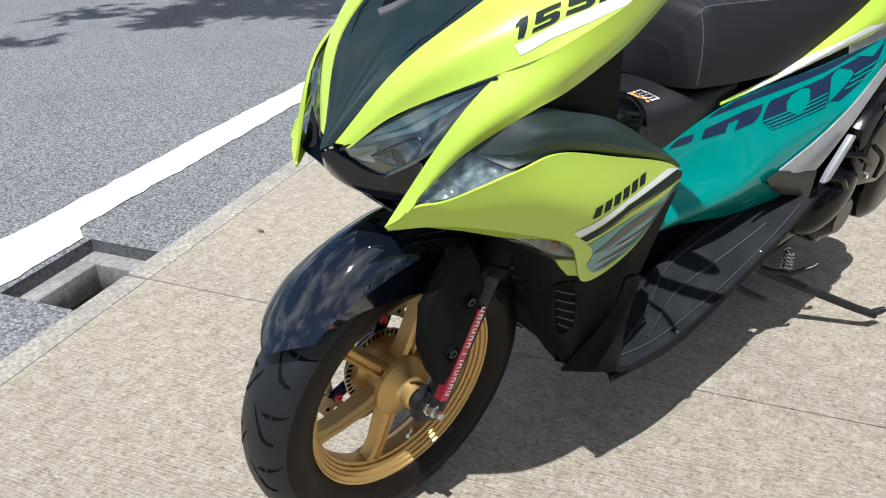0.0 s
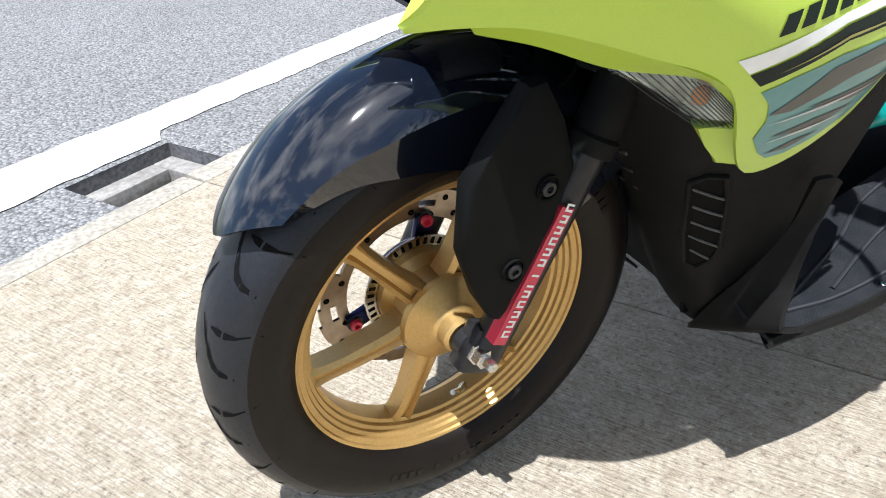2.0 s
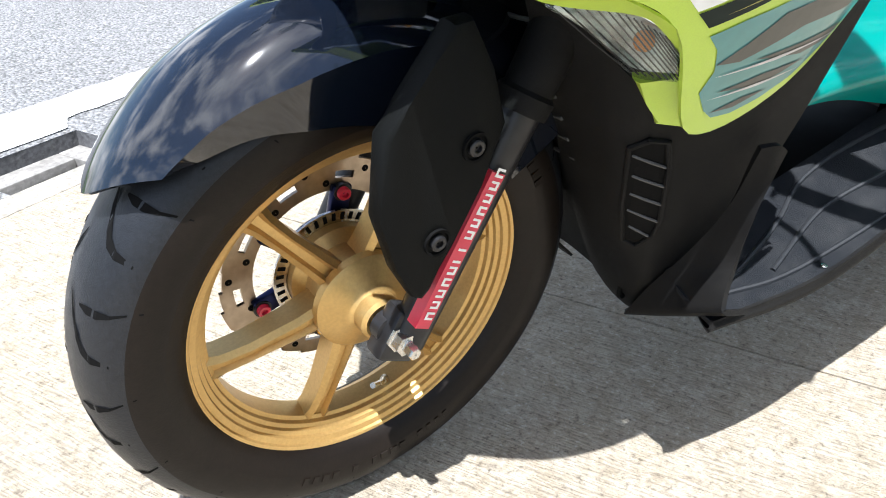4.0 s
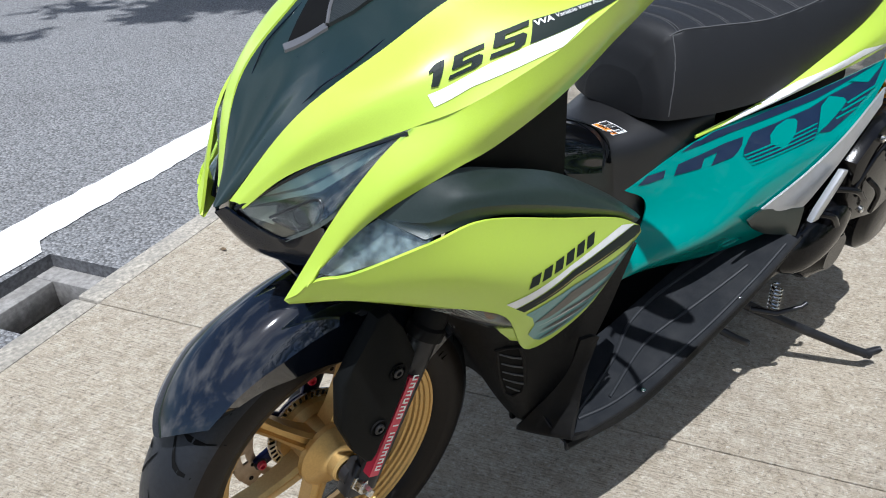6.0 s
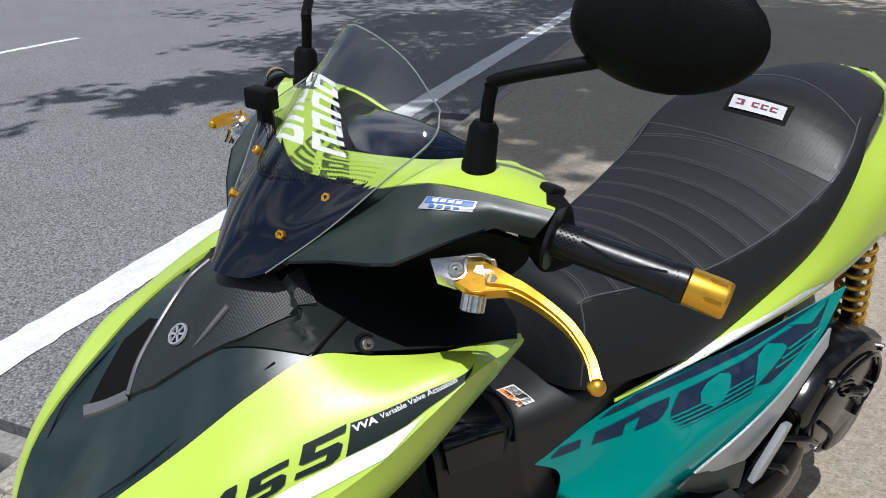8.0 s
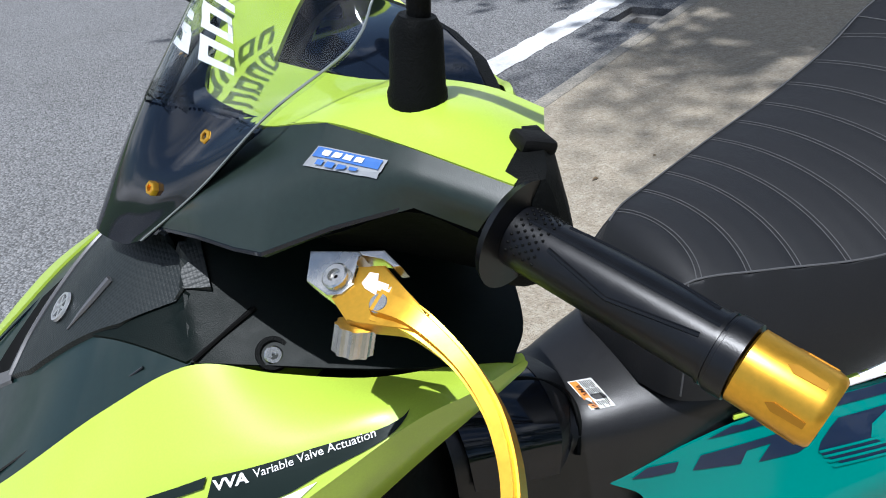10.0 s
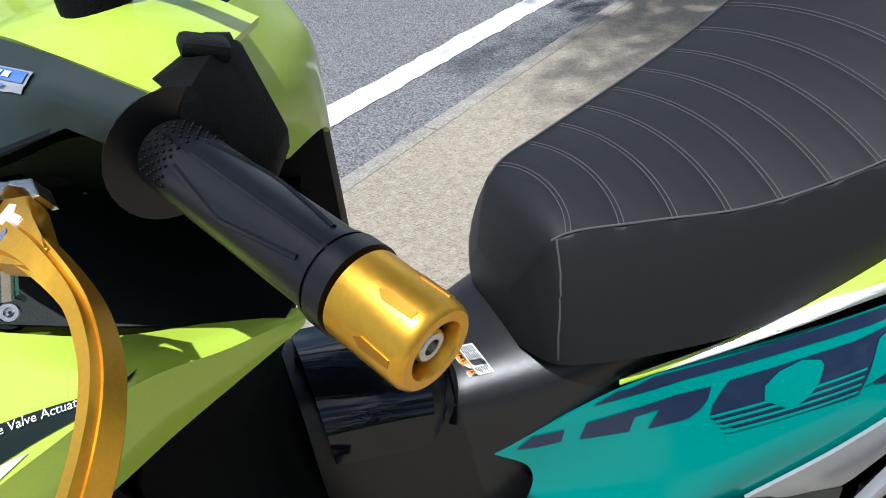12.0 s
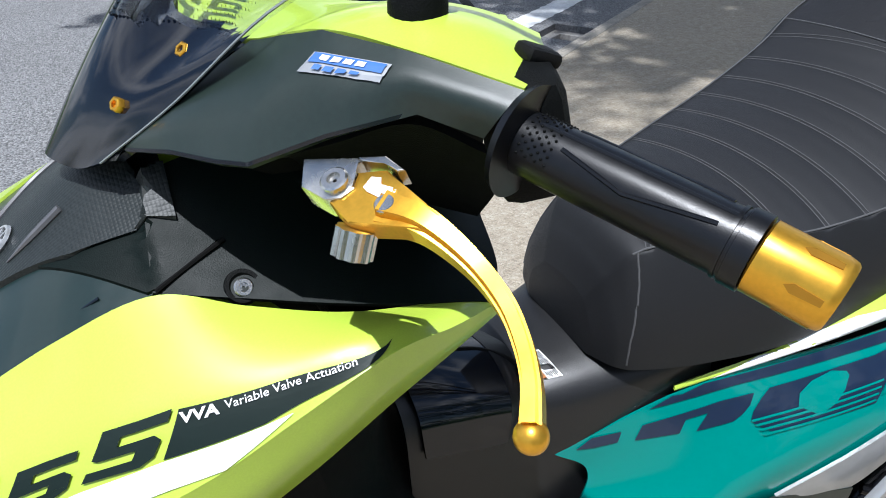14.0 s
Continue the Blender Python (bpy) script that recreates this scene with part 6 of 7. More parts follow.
part("letter_print", drape(NOSE_L, lettering("VVA", (0.1842, 0.8966), (0.0191, 0.0046), (0.0012, 0.0038), bold=0.035, span=0.0205), 0.0018), WHITE, NOSE_L, "small white printed letters", smooth=False)
part("word_print", drape(NOSE_L, lettering("Variable Valve Actuation", (0.2072, 0.9030), (0.0688, 0.0163), (0.0005, 0.0028), bold=0.006, span=0.0712), 0.0018), WHITE, NOSE_L, "small white printed words", smooth=False)
# plain slanted bars where the maker's name stands
a, d = Vector((0.1490, 0.6255)), Vector((0.0180, 0.0040))
for k in range(6):
    o = a + d * k
    w, h, sl = 0.0135, 0.0160, 0.002
    printed("name_bar", WING_L, [[(o.x, o.y), (o.x + w, o.y + w * 0.2), (o.x + w + sl, o.y + w * 0.2 + h), (o.x + sl, o.y + h)]], DARKPRINT, WING_L)
printed("print_stripe", WING_L, [[(0.1251, 0.6091), (0.2120, 0.6350), (0.3071, 0.6543), (0.3344, 0.6469), (0.2160, 0.6275), (0.1400, 0.5972)]], WHITE, WING_L)
printed("print_stripe", WING_L, [[(0.1414, 0.5957), (0.2212, 0.6262), (0.3328, 0.6455), (0.3460, 0.6400), (0.3502, 0.6293), (0.2249, 0.6128), (0.1554, 0.5849)]], DARKPRINT, WING_L)
printed("print_stripe", WING_L, [[(0.1600, 0.5785), (0.1852, 0.5896), (0.2250, 0.6020), (0.3486, 0.6187), (0.3350, 0.5960), (0.3120, 0.5660), (0.2860, 0.5320), (0.2580, 0.5140), (0.2320, 0.5040), (0.2120, 0.5030), (0.1981, 0.5118), (0.1817, 0.5300), (0.1831, 0.5487), (0.1736, 0.5670)]], GREYTEAL, WING_L)
printed("print_stripe", WING_L, [[(0.1640, 0.5945), (0.2235, 0.6175), (0.3085, 0.6275), (0.2242, 0.6150)]], GOLDPRINT, WING_L, lift=0.0013)
printed("print_patch", WING_L, [[(0.1803, 0.5546), (0.2223, 0.5920), (0.2724, 0.6040), (0.3105, 0.6042), (0.3001, 0.5895), (0.2519, 0.5800), (0.2014, 0.5559)], [(0.2184, 0.5557), (0.2635, 0.5650), (0.3141, 0.5768), (0.3040, 0.5640), (0.2710, 0.5540)], [(0.1981, 0.5292), (0.2391, 0.5411), (0.2834, 0.5480), (0.2461, 0.5310)], [(0.2060, 0.5090), (0.2330, 0.5200), (0.2580, 0.5240), (0.2300, 0.5110)]], BROWNGREY, WING_L, lift=0.0014)
printed("print_line", WING_L, [[(0.1850, 0.5440), (0.2400, 0.5560), (0.3080, 0.5690), (0.2420, 0.5530)], [(0.1930, 0.5230), (0.2400, 0.5330), (0.2830, 0.5400), (0.2410, 0.5300)]], TAGGREY, WING_L, lift=0.0019)

# broad navy letter shapes on the teal panel, with teal counters and slits laid over them
for shape in (
        [(0.5628, 0.5631), (0.5801, 0.5770), (0.6108, 0.5844), (0.6056, 0.5723), (0.5823, 0.5659)],
        [(0.6225, 0.5748), (0.6320, 0.5918), (0.7138, 0.6191), (0.7476, 0.6270), (0.7417, 0.6150), (0.7322, 0.6054), (0.7216, 0.5978), (0.6842, 0.5870), (0.6983, 0.6066), (0.6754, 0.5989), (0.6675, 0.5841)],
        [(0.7400, 0.6000), (0.7438, 0.6087), (0.7539, 0.6214), (0.7640, 0.6318), (0.8364, 0.6500), (0.8800, 0.6605), (0.8920, 0.6440), (0.8790, 0.6240), (0.8720, 0.6146), (0.7800, 0.5925), (0.7593, 0.5881), (0.7432, 0.5952)],
        [(0.8800, 0.6605), (0.9270, 0.6765), (0.9878, 0.6922), (1.0495, 0.7130), (1.0618, 0.7189), (1.0231, 0.6784), (0.9686, 0.6480), (0.9100, 0.6230), (0.8870, 0.6230), (0.8920, 0.6440)],
        [(0.6400, 0.6090), (0.6660, 0.6240), (0.7290, 0.6345), (0.8960, 0.6725), (1.0500, 0.7180), (1.1000, 0.7290), (0.8910, 0.6815), (0.6990, 0.6365)]):
    printed("print_shape", TEAL_L, [shape], NAVY, TEAL_L, lift=0.0013)
for shape in (
        [(0.7895, 0.6140), (0.7930, 0.6265), (0.8080, 0.6385), (0.8300, 0.6475), (0.8460, 0.6470), (0.8480, 0.6430), (0.8400, 0.6290), (0.8280, 0.6165), (0.8160, 0.6090), (0.8069, 0.6065)],
        [(0.8787, 0.6220), (0.8910, 0.6439), (0.9013, 0.6615), (0.9231, 0.6751), (0.9522, 0.6706), (0.9562, 0.6649), (0.9420, 0.6549), (0.9045, 0.6341)],
        [(0.9698, 0.6935), (1.0536, 0.7135), (1.0137, 0.6890), (0.9970, 0.6907)]):
    printed("print_counter", TEAL_L, [shape], TEAL, TEAL_L, lift=0.0022)
for k in range(4):
    x0, z0 = 0.7395 + 0.0032 * k, 0.6000 - 0.0046 * k
    x1 = 0.884 - 0.004 * k
    printed("print_slit", TEAL_L, [[(x0, z0), (x0 + 0.002, z0 - 0.0021), (x1, z0 - 0.0021 + 0.268 * (x1 - x0)), (x1, z0 + 0.268 * (x1 - x0))]], TEAL, TEAL_L, lift=0.0022)
for k in range(3):
    x0, z0 = 0.955 - 0.016 * k, 0.6630 - 0.0105 * k
    printed("print_slit", TEAL_L, [[(x0, z0), (x0 + 0.003, z0 - 0.0024), (1.030 - 0.026 * k, z0 + 0.0180 - 0.004 * k), (1.027 - 0.026 * k, z0 + 0.0204 - 0.004 * k)]], TEAL, TEAL_L, lift=0.0022)
plug = BVHTree.FromPolygons([v.co for v in TEAL_L.data.vertices], [p.vertices for p in TEAL_L.data.polygons]).ray_cast(Vector((0.742, -0.6, 0.437)), Vector((0, 1, 0)))
bm = bmesh.new()
lathe(bm, [(0.015, 0.001), (0.0165, -0.002), (0.0185, -0.002), (0.0195, 0.002)], 28, Matrix.Translation(plug[0]) @ plug[1].to_track_quat("-Y", "Z").to_matrix().to_4x4() @ Matrix.Diagonal((1.15, 1, 0.75, 1)))
part("plug_ring", bm, TEAL, TEAL_L, "round teal plug in the side panel")

tail_l = [o for o in scooter.children if o.name == "tail_panel"][0]
printed("print_white", tail_l, [[(0.705, 0.6425), (0.86, 0.690), (1.0, 0.732), (1.06, 0.748), (1.0, 0.7455), (0.86, 0.7045), (0.76, 0.6655)]], WHITE, tail_l)
printed("print_grey", tail_l, [[(1.0, 0.730), (1.06, 0.744), (1.17, 0.797), (1.17, 0.805), (1.06, 0.751)]], SILVER, tail_l, lift=0.0012)


def on_surface(ob):
    return BVHTree.FromPolygons([v.co for v in ob.data.vertices], [p.vertices for p in ob.data.polygons])


def patch(name, onto, corners, mat, parent, out, label="", lift=0.001, spans=((0, 1, 0, 1),), n=8):
    """A thin sticker between four corners, hugging a panel; spans are its rectangles, in fractions."""
    tree = on_surface(onto)
    A, B, C, D = (Vector(c) for c in corners)
    bm = bmesh.new()
    for u0, u1, v0, v1 in spans:
        g = []
        for i in range(n + 1):
            row = []
            for j in range(n + 1):
                u, v = u0 + (u1 - u0) * i / n, v0 + (v1 - v0) * j / n
                p = (A * (1 - u) + B * u) * (1 - v) + (D * (1 - u) + C * u) * v
                near = tree.find_nearest(p)
                nn = near[1] if near[1].dot(Vector(out)) > 0 else -near[1]
                row.append(bm.verts.new(near[0] + nn * lift))
            g.append(row)
        for i in range(n):
            for j in range(n):
                bm.faces.new((g[i][j], g[i + 1][j], g[i + 1][j + 1], g[i][j + 1]))
    return part(name, bm, mat, parent, label, smooth=False)


# blue sticker on the cowl: plain bars where its words stand
BC = [(0.284, -0.147, 1.073), (0.306, -0.185, 1.081), (0.296, -0.190, 1.074), (0.273, -0.148, 1.066)]
patch("sticker_border", cowl[0], BC, SILVER, cowl[0], (0, -1, 1), "small blue and silver sticker", 0.0010)
patch("sticker", cowl[0], BC, BLUELABEL, cowl[0], (0, -1, 1), lift=0.0016, spans=((0.04, 0.96, 0.06, 0.52),))
tagged(patch("sticker_bar", cowl[0], BC, WHITE, cowl[0], (0, -1, 1), lift=0.0021, spans=[(0.18 + 0.15 * k, 0.29 + 0.15 * k, 0.16, 0.42) for k in range(4)], n=2), kind="stuff")
tagged(patch("sticker_bar", cowl[0], BC, BLUELABEL, cowl[0], (0, -1, 1), lift=0.0021, spans=[(0.18 + 0.15 * k, 0.29 + 0.15 * k, 0.64, 0.88) for k in range(4)], n=2), kind="stuff")

# warning sticker on the tunnel
tunnel_ob = [o for o in scooter.children if o.name == "tunnel"][0]
WC = [(0.531, -0.012, 0.646), (0.555, -0.022, 0.650), (0.560, -0.062, 0.645), (0.536, -0.054, 0.640)]
patch("warning_sticker", tunnel_ob, WC, WHITE, tunnel_ob, (0, 0, 1), "white and orange warning sticker", 0.001)
patch("warning_head", tunnel_ob, WC, ORANGE, tunnel_ob, (0, 0, 1), lift=0.0015, spans=((0.04, 0.36, 0.04, 0.96),))
tagged(patch("warning_bars", tunnel_ob, WC, HOLE, tunnel_ob, (0, 0, 1), lift=0.0016, spans=[(0.42 + 0.075 * k, 0.465 + 0.075 * k, 0.06 + 0.30 * q, 0.30 + 0.30 * q + 0.04 * (k % 3)) for k in range(7) for q in range(3)], n=2), kind="stuff")
# the word on its orange head
bm = lettering("AMARAN", (0, 0), (1, 0), (0, 0.0058), 0.0085, 0.01)
A0, B0, D0 = Vector(WC[0]), Vector(WC[1]), Vector(WC[3])
tree = on_surface(tunnel_ob)
for v in bm.verts:
    p = A0 + (D0 - A0).normalized() * (0.008 + v.co.x) + (B0 - A0).normalized() * (0.0088 - v.co.z)
    v.co = tree.find_nearest(p)[0] + Vector((0, 0, 0.0022))
part("warning_word", bm, HOLE, tunnel_ob, "black printed warning word", smooth=False)
# glossy pad with a woven end on the tunnel
part("tunnel_pad", sheet([
    [(0.385, 0.060, 0.676), (0.44, 0.064, 0.662), (0.492, 0.064, 0.646)],
    [(0.385, 0.0, 0.692), (0.44, 0.0, 0.676), (0.500, 0.0, 0.656)],
    [(0.385, -0.060, 0.676), (0.44, -0.064, 0.662), (0.492, -0.064, 0.646)],
    [(0.385, -0.084, 0.630), (0.44, -0.086, 0.615), (0.480, -0.086, 0.605)]], nu=14, nv=24, thick=0.003, inward=(0.45, 0, 0.4)), GLOSS, tunnel_ob, "glossy black pad over the tunnel")
part("tunnel_pad_weave", sheet([
    [(0.492, 0.062, 0.647), (0.510, 0.050, 0.644), (0.520, 0.034, 0.644)],
    [(0.500, 0.0, 0.657), (0.515, 0.0, 0.652), (0.527, 0.0, 0.649)],
    [(0.492, -0.062, 0.647), (0.510, -0.050, 0.644), (0.520, -0.034, 0.644)],
    [(0.480, -0.085, 0.606), (0.492, -0.080, 0.618), (0.503, -0.070, 0.630)]], nu=10, nv=20, thick=0.003, inward=(0.45, 0, 0.4)), WEAVE, tunnel_ob, "woven end of the pad")
bm = bmesh.new()
tube(bm, [(0.38, 0.004, 0.688), (0.45, 0.004, 0.670), (0.495, 0.000, 0.655), (0.521, -0.025, 0.646), (0.519, -0.055, 0.636), (0.505, -0.078, 0.612)], 0.004, 8, 40)
part("tunnel_pad_edge", bm, MATTE, tunnel_ob, "black rolled edge of the pad")

# windscreen: gold bolts, and plain white bars where its print stands
tree = on_surface(screen)
for p in ((0.199, -0.050, 1.019), (0.238, -0.065, 1.05), (0.236, 0.070, 1.053), (0.199, 0.058, 1.021)):
    near = tree.find_nearest(Vector(p))
    n = near[1] if near[1].x < 0 else -near[1]
    bolt("screen_bolt", near[0] + n * 0.001, n, 0.0048, ANOD, screen, 0.003, True, "gold anodised screen bolt")
SB = [(0.294, 0.052, 1.130), (0.279, -0.020, 1.137), (0.262, -0.066, 1.080), (0.240, 0.022, 1.072)]
glyphs = []
for col in range(2):
    for row in range(4):
        u0, v0 = 0.02 + 0.52 * col, 0.02 + 0.25 * row
        glyphs += [(u0, u0 + 0.10, v0, v0 + 0.20), (u0 + 0.10, u0 + 0.42, v0, v0 + 0.06), (u0 + 0.10, u0 + 0.42, v0 + 0.14, v0 + 0.20)]
        if (row + col) % 2:
            glyphs.append((u0 + 0.32, u0 + 0.42, v0 + 0.06, v0 + 0.14))
tagged(patch("screen_print", screen, SB, WHITE, screen, (-1, 0, 0.3), "white printed bars on the windscreen", 0.0012, spans=glyphs, n=3), "white printed bars on the windscreen", kind="stuff")
bm = bmesh.new()
# dotted print along the lower part of the screen
rng = random.Random(9)
tr = on_surface(screen)
for i in range(60):
    for j in range(8):
        y = -0.095 + 0.190 * i / 59
        z = 1.057 + 0.12 * abs(y) + 0.0032 * j
        hit = tr.ray_cast(Vector((0.0, y, z)), Vector((1, 0, 0)))
        if hit[0] is not None:
            r = 0.0012 - 0.00013 * j
            m = Matrix.Translation(hit[0] - Vector((0.0006, 0, 0))) @ Matrix.Rotation(radians(-90), 4, "Y")
            bmesh.ops.create_circle(bm, cap_ends=True, segments=6, radius=r, matrix=m)
tagged(part("screen_dots", bm, HOLE, screen, smooth=False), kind="stuff")

# emblem ring on the nose
tree = on_surface([o for o in scooter.children if o.name == "nose_centre"][0])
near = tree.find_nearest(Vector((0.106, -0.004, 0.925)))
n = near[1] if near[1].z > 0 else -near[1]
bm = bmesh.new()
M = Matrix.Translation(near[0]) @ n.to_track_quat("Y", "Z").to_matrix().to_4x4()
M = Matrix.Translation(n * 0.0045) @ M
lathe(bm, [(0.0085, 0.0), (0.009, 0.002), (0.0108, 0.002), (0.0115, 0.0)], 28, M)
for k in range(3):
    box(bm, -0.0085, 0.0085, 0.0005, 0.0016, -0.0011, 0.0011, M @ Matrix.Rotation(radians(60 * k + 30), 4, "Y"))
part("emblem", bm, SILVER, scooter, "small silver ring emblem on the nose")
# raised shield round the emblem, the inlet and its grey sill, and the layered panels under the handlebar
nose_ob = [o for o in scooter.children if o.name == "nose_centre"][0]
dashes = [o for o in scooter.children if o.name.startswith("dash_panel")]
SHIELD = [(0.0557, 0.0), (0.075, -0.021), (0.103, -0.037), (0.130, -0.052), (0.150, -0.063), (0.176, -0.067), (0.212, -0.082), (0.214, -0.052), (0.196, -0.030), (0.188, 0.0)]
part("nose_shield", lay_down([nose_ob] + dashes, SHIELD + [(x, -y) for x, y in SHIELD[-2:0:-1]], 0.0045, 0.002), DOTTED, nose_ob, "dark dotted shield panel round the emblem")
part("nose_inlet", lay_down([nose_ob], [(0.0287, 0.0438), (0.0566, 0.0078), (0.0828, 0.026), (0.108, 0.046), (0.1031, 0.0664), (0.0777, 0.0760), (0.0512, 0.060)], 0.0012, 0.001), HOLE, nose_ob, "dark inlet beside the emblem")
part("inlet_sill", lay_down([nose_ob], [(0.0237, 0.0464), (0.0566, 0.0088), (0.0547, -0.0024), (0.0205, 0.0362)], 0.0034, 0.002), NOSEGREY, nose_ob, "grey sill of the inlet")
tree = on_surface(nose_ob)
bm = bmesh.new()
tube(bm, [tree.ray_cast(Vector((x, y, 1.2)), Vector((0, 0, -1)))[0] + Vector((0, 0, 0.0045)) for x, y in ((0.0557, 0.0), (0.075, 0.021), (0.103, 0.037), (0.130, 0.052), (0.150, 0.063), (0.172, 0.067))], 0.0026, 8, 30)
part("shield_trim", bm, NOSEGREY, nose_ob, "grey trim along the shield")
# tapered grey sliver that draws the highlight along the shield
bm = bmesh.new()
tube(bm, [tree.ray_cast(Vector((x, y, 1.2)), Vector((0, 0, -1)))[0] + Vector((0, 0, 0.0052)) for x, y in ((0.112, -0.030), (0.130, -0.030), (0.150, -0.028))], [0.0005, 0.0026, 0.0030], 8, 16)
part("shield_highlight", bm, NOSEGREY, nose_ob)
for s in (-1, 1):
    panel = [(0.1287, -0.0507), (0.148, -0.0634), (0.1763, -0.0672), (0.2158, -0.0850), (0.2320, -0.0985), (0.1935, -0.1120), (0.1853, -0.1110)]
    part("dash_cover", lay_down([nose_ob] + dashes, [(x, -s * y) for x, y in panel], 0.0022, 0.001), DASH, scooter, "satin dark cover panel under the handlebar")
    bm = bmesh.new()
    tube(bm, [tree.find_nearest(Vector(p))[0] + Vector((-0.0008, 0, 0.001)) for p in ((-0.05, s * 0.030, 0.76), (0.0, s * 0.062, 0.825), (0.04, s * 0.078, 0.855), (0.16, s * 0.098, 0.925))], 0.0009, 6, 20)
    part("nose_crease", bm, GLOSS, nose_ob)

# dark housing behind the headlights
bm = bmesh.new()
box(bm, -0.062, 0.05, -0.036, 0.036, 0.645, 0.702, Matrix(), 0.006)
box(bm, 0.0, 0.12, -0.12, 0.12, 0.645, 0.745, Matrix(), 0.01)
part("lamp_housing", bm, REFLECTOR, scooter, "dark housing behind the headlights")
# dash: screws and panel joint
for s in (-1, 1):
    bm = bmesh.new()
    lathe(bm, [(0.006, 0.002), (0.008, -0.001), (0.0105, -0.001), (0.0115, 0.003)], 22, Matrix.Translation((0.2365, s * 0.1265, 0.9290)) @ Matrix.Rotation(radians(s * 50), 4, "X") @ Matrix.Diagonal((1, s * -1, 1, 1)))
    seat_ring = part("screw_well", bm, MATTE, scooter)
    bolt("dash_screw", (0.2365, s * 0.1275, 0.9285), (0, s * 0.75, 0.65), 0.0058, STEEL, seat_ring, 0.003)
    bm = bmesh.new()
    tube(bm, [(0.190, s * 0.1135, 0.9315), (0.212, s * 0.106, 0.9390), (0.2345, s * 0.0995, 0.9465)], 0.0016, 6, 16)
    part("dash_joint", bm, HOLE, scooter)
bm = bmesh.new()
box(bm, 0.30, 0.45, -0.065, 0.065, 0.80, 1.02, Matrix(), 0.03)
part("steering_column_cover", bm, MATTE, scooter, "black steering column cover")
bm = bmesh.new()
box(bm, 0.255, 0.36, -0.072, 0.072, 0.93, 1.03, Matrix(), 0.02)
part("neck_cover", bm, MATTE, scooter, "black neck between nose and handlebar")
# instrument hood behind the screen
def hexagon(grow, z0, z1):
    bm = bmesh.new()
    half = [(0.298, 0.0), (0.320, 0.048), (0.344, 0.094), (0.366, 0.122), (0.400, 0.138), (0.420, 0.06), (0.426, 0.0)]
    ring = half + [(x, -y) for x, y in half[-2:0:-1]]
    plate(bm, [(0.37 + (x - 0.37) * grow, y * grow) for x, y in ring], z1 - z0, Matrix.Translation((0, 0, z0)) @ Matrix(((1, 0, 0, 0), (0, 0, 1, 0), (0, 1, 0, 0), (0, 0, 0, 1))), 0.002)
    return bm


meter = part("instrument_panel", hexagon(1.0, 1.025, 1.058), MATTE, scooter, "black instrument panel with a dark glass")
part("instrument_glass", hexagon(0.86, 1.058, 1.0605), GLOSS, meter, "dark instrument glass")
# small clip-on device by the far mirror
bm = bmesh.new()
box(bm, -0.010, 0.010, -0.016, 0.016, -0.010, 0.012, Matrix.Translation((0.262, 0.105, 1.092)) @ Matrix.Rotation(radians(20), 4, "Z"), 0.003)
box(bm, -0.006, 0.006, -0.008, 0.008, -0.030, -0.008, Matrix.Translation((0.264, 0.105, 1.092)), 0.002)
part("clip_mount", bm, MATTE, scooter, "small black clip-on mount")

# seat tag
tree = on_surface(seat_ob)
TC = [(1.134, 0.052, 0.971), (1.134, -0.045, 0.972), (1.112, -0.052, 0.957), (1.110, 0.045, 0.955)]
patch("tag_recess", seat_ob, [(1.142, 0.060, 0.975), (1.142, -0.053, 0.976), (1.106, -0.060, 0.953), (1.104, 0.053, 0.951)], MATTE, seat_ob, (-0.3, 0, 1), lift=0.001, n=6)
patch("seat_tag", seat_ob, TC, TAGGREY, seat_ob, (-0.3, 0, 1), "pale grey tag with dark red bars on the seat step", 0.004, n=6)
tagged(patch("tag_bars", seat_ob, TC, MAROON, seat_ob, (-0.3, 0, 1), lift=0.0052, spans=[(0.10, 0.26, 0.30, 0.36), (0.10, 0.26, 0.62, 0.68), (0.20, 0.26, 0.36, 0.62)] + [q for k in range(3) for q in ((0.40 + 0.17 * k, 0.44 + 0.17 * k, 0.32, 0.66), (0.44 + 0.17 * k, 0.53 + 0.17 * k, 0.58, 0.66), (0.44 + 0.17 * k, 0.53 + 0.17 * k, 0.32, 0.38))], n=2), kind="stuff")

# footboard mat: raised ribs and edge trim
for s, fb in zip((-1, 1), [o for o in scooter.children if o.name.startswith("footboard") and "skirt" not in o.name]):
    tree = on_surface(fb)
    for path in ([(0.33, 0.225), (0.46, 0.190), (0.54, 0.160), (0.64, 0.158), (0.78, 0.185)], [(0.40, 0.235), (0.50, 0.208), (0.56, 0.205), (0.64, 0.215), (0.76, 0.232)], [(0.33, 0.232), (0.41, 0.247), (0.60, 0.256), (0.74, 0.258), (0.83, 0.257)]):
        bm = bmesh.new()
        tube(bm, [tree.ray_cast(Vector((x, s * y, 1.0)), Vector((0, 0, -1)))[0] for x, y in [(p.x, p.y) for p in spline([(x, y, 0) for x, y in path], 26)]], 0.0032, 8)
        part("mat_rib", bm, MATRIB, fb)
    for x, y in ((0.70, 0.262), (0.45, 0.262)):
        bolt("mat_screw", tree.ray_cast(Vector((x, s * y, 1.0)), Vector((0, 0, -1)))[0], (0, 0, 1), 0.004, STEEL, fb, 0.002)

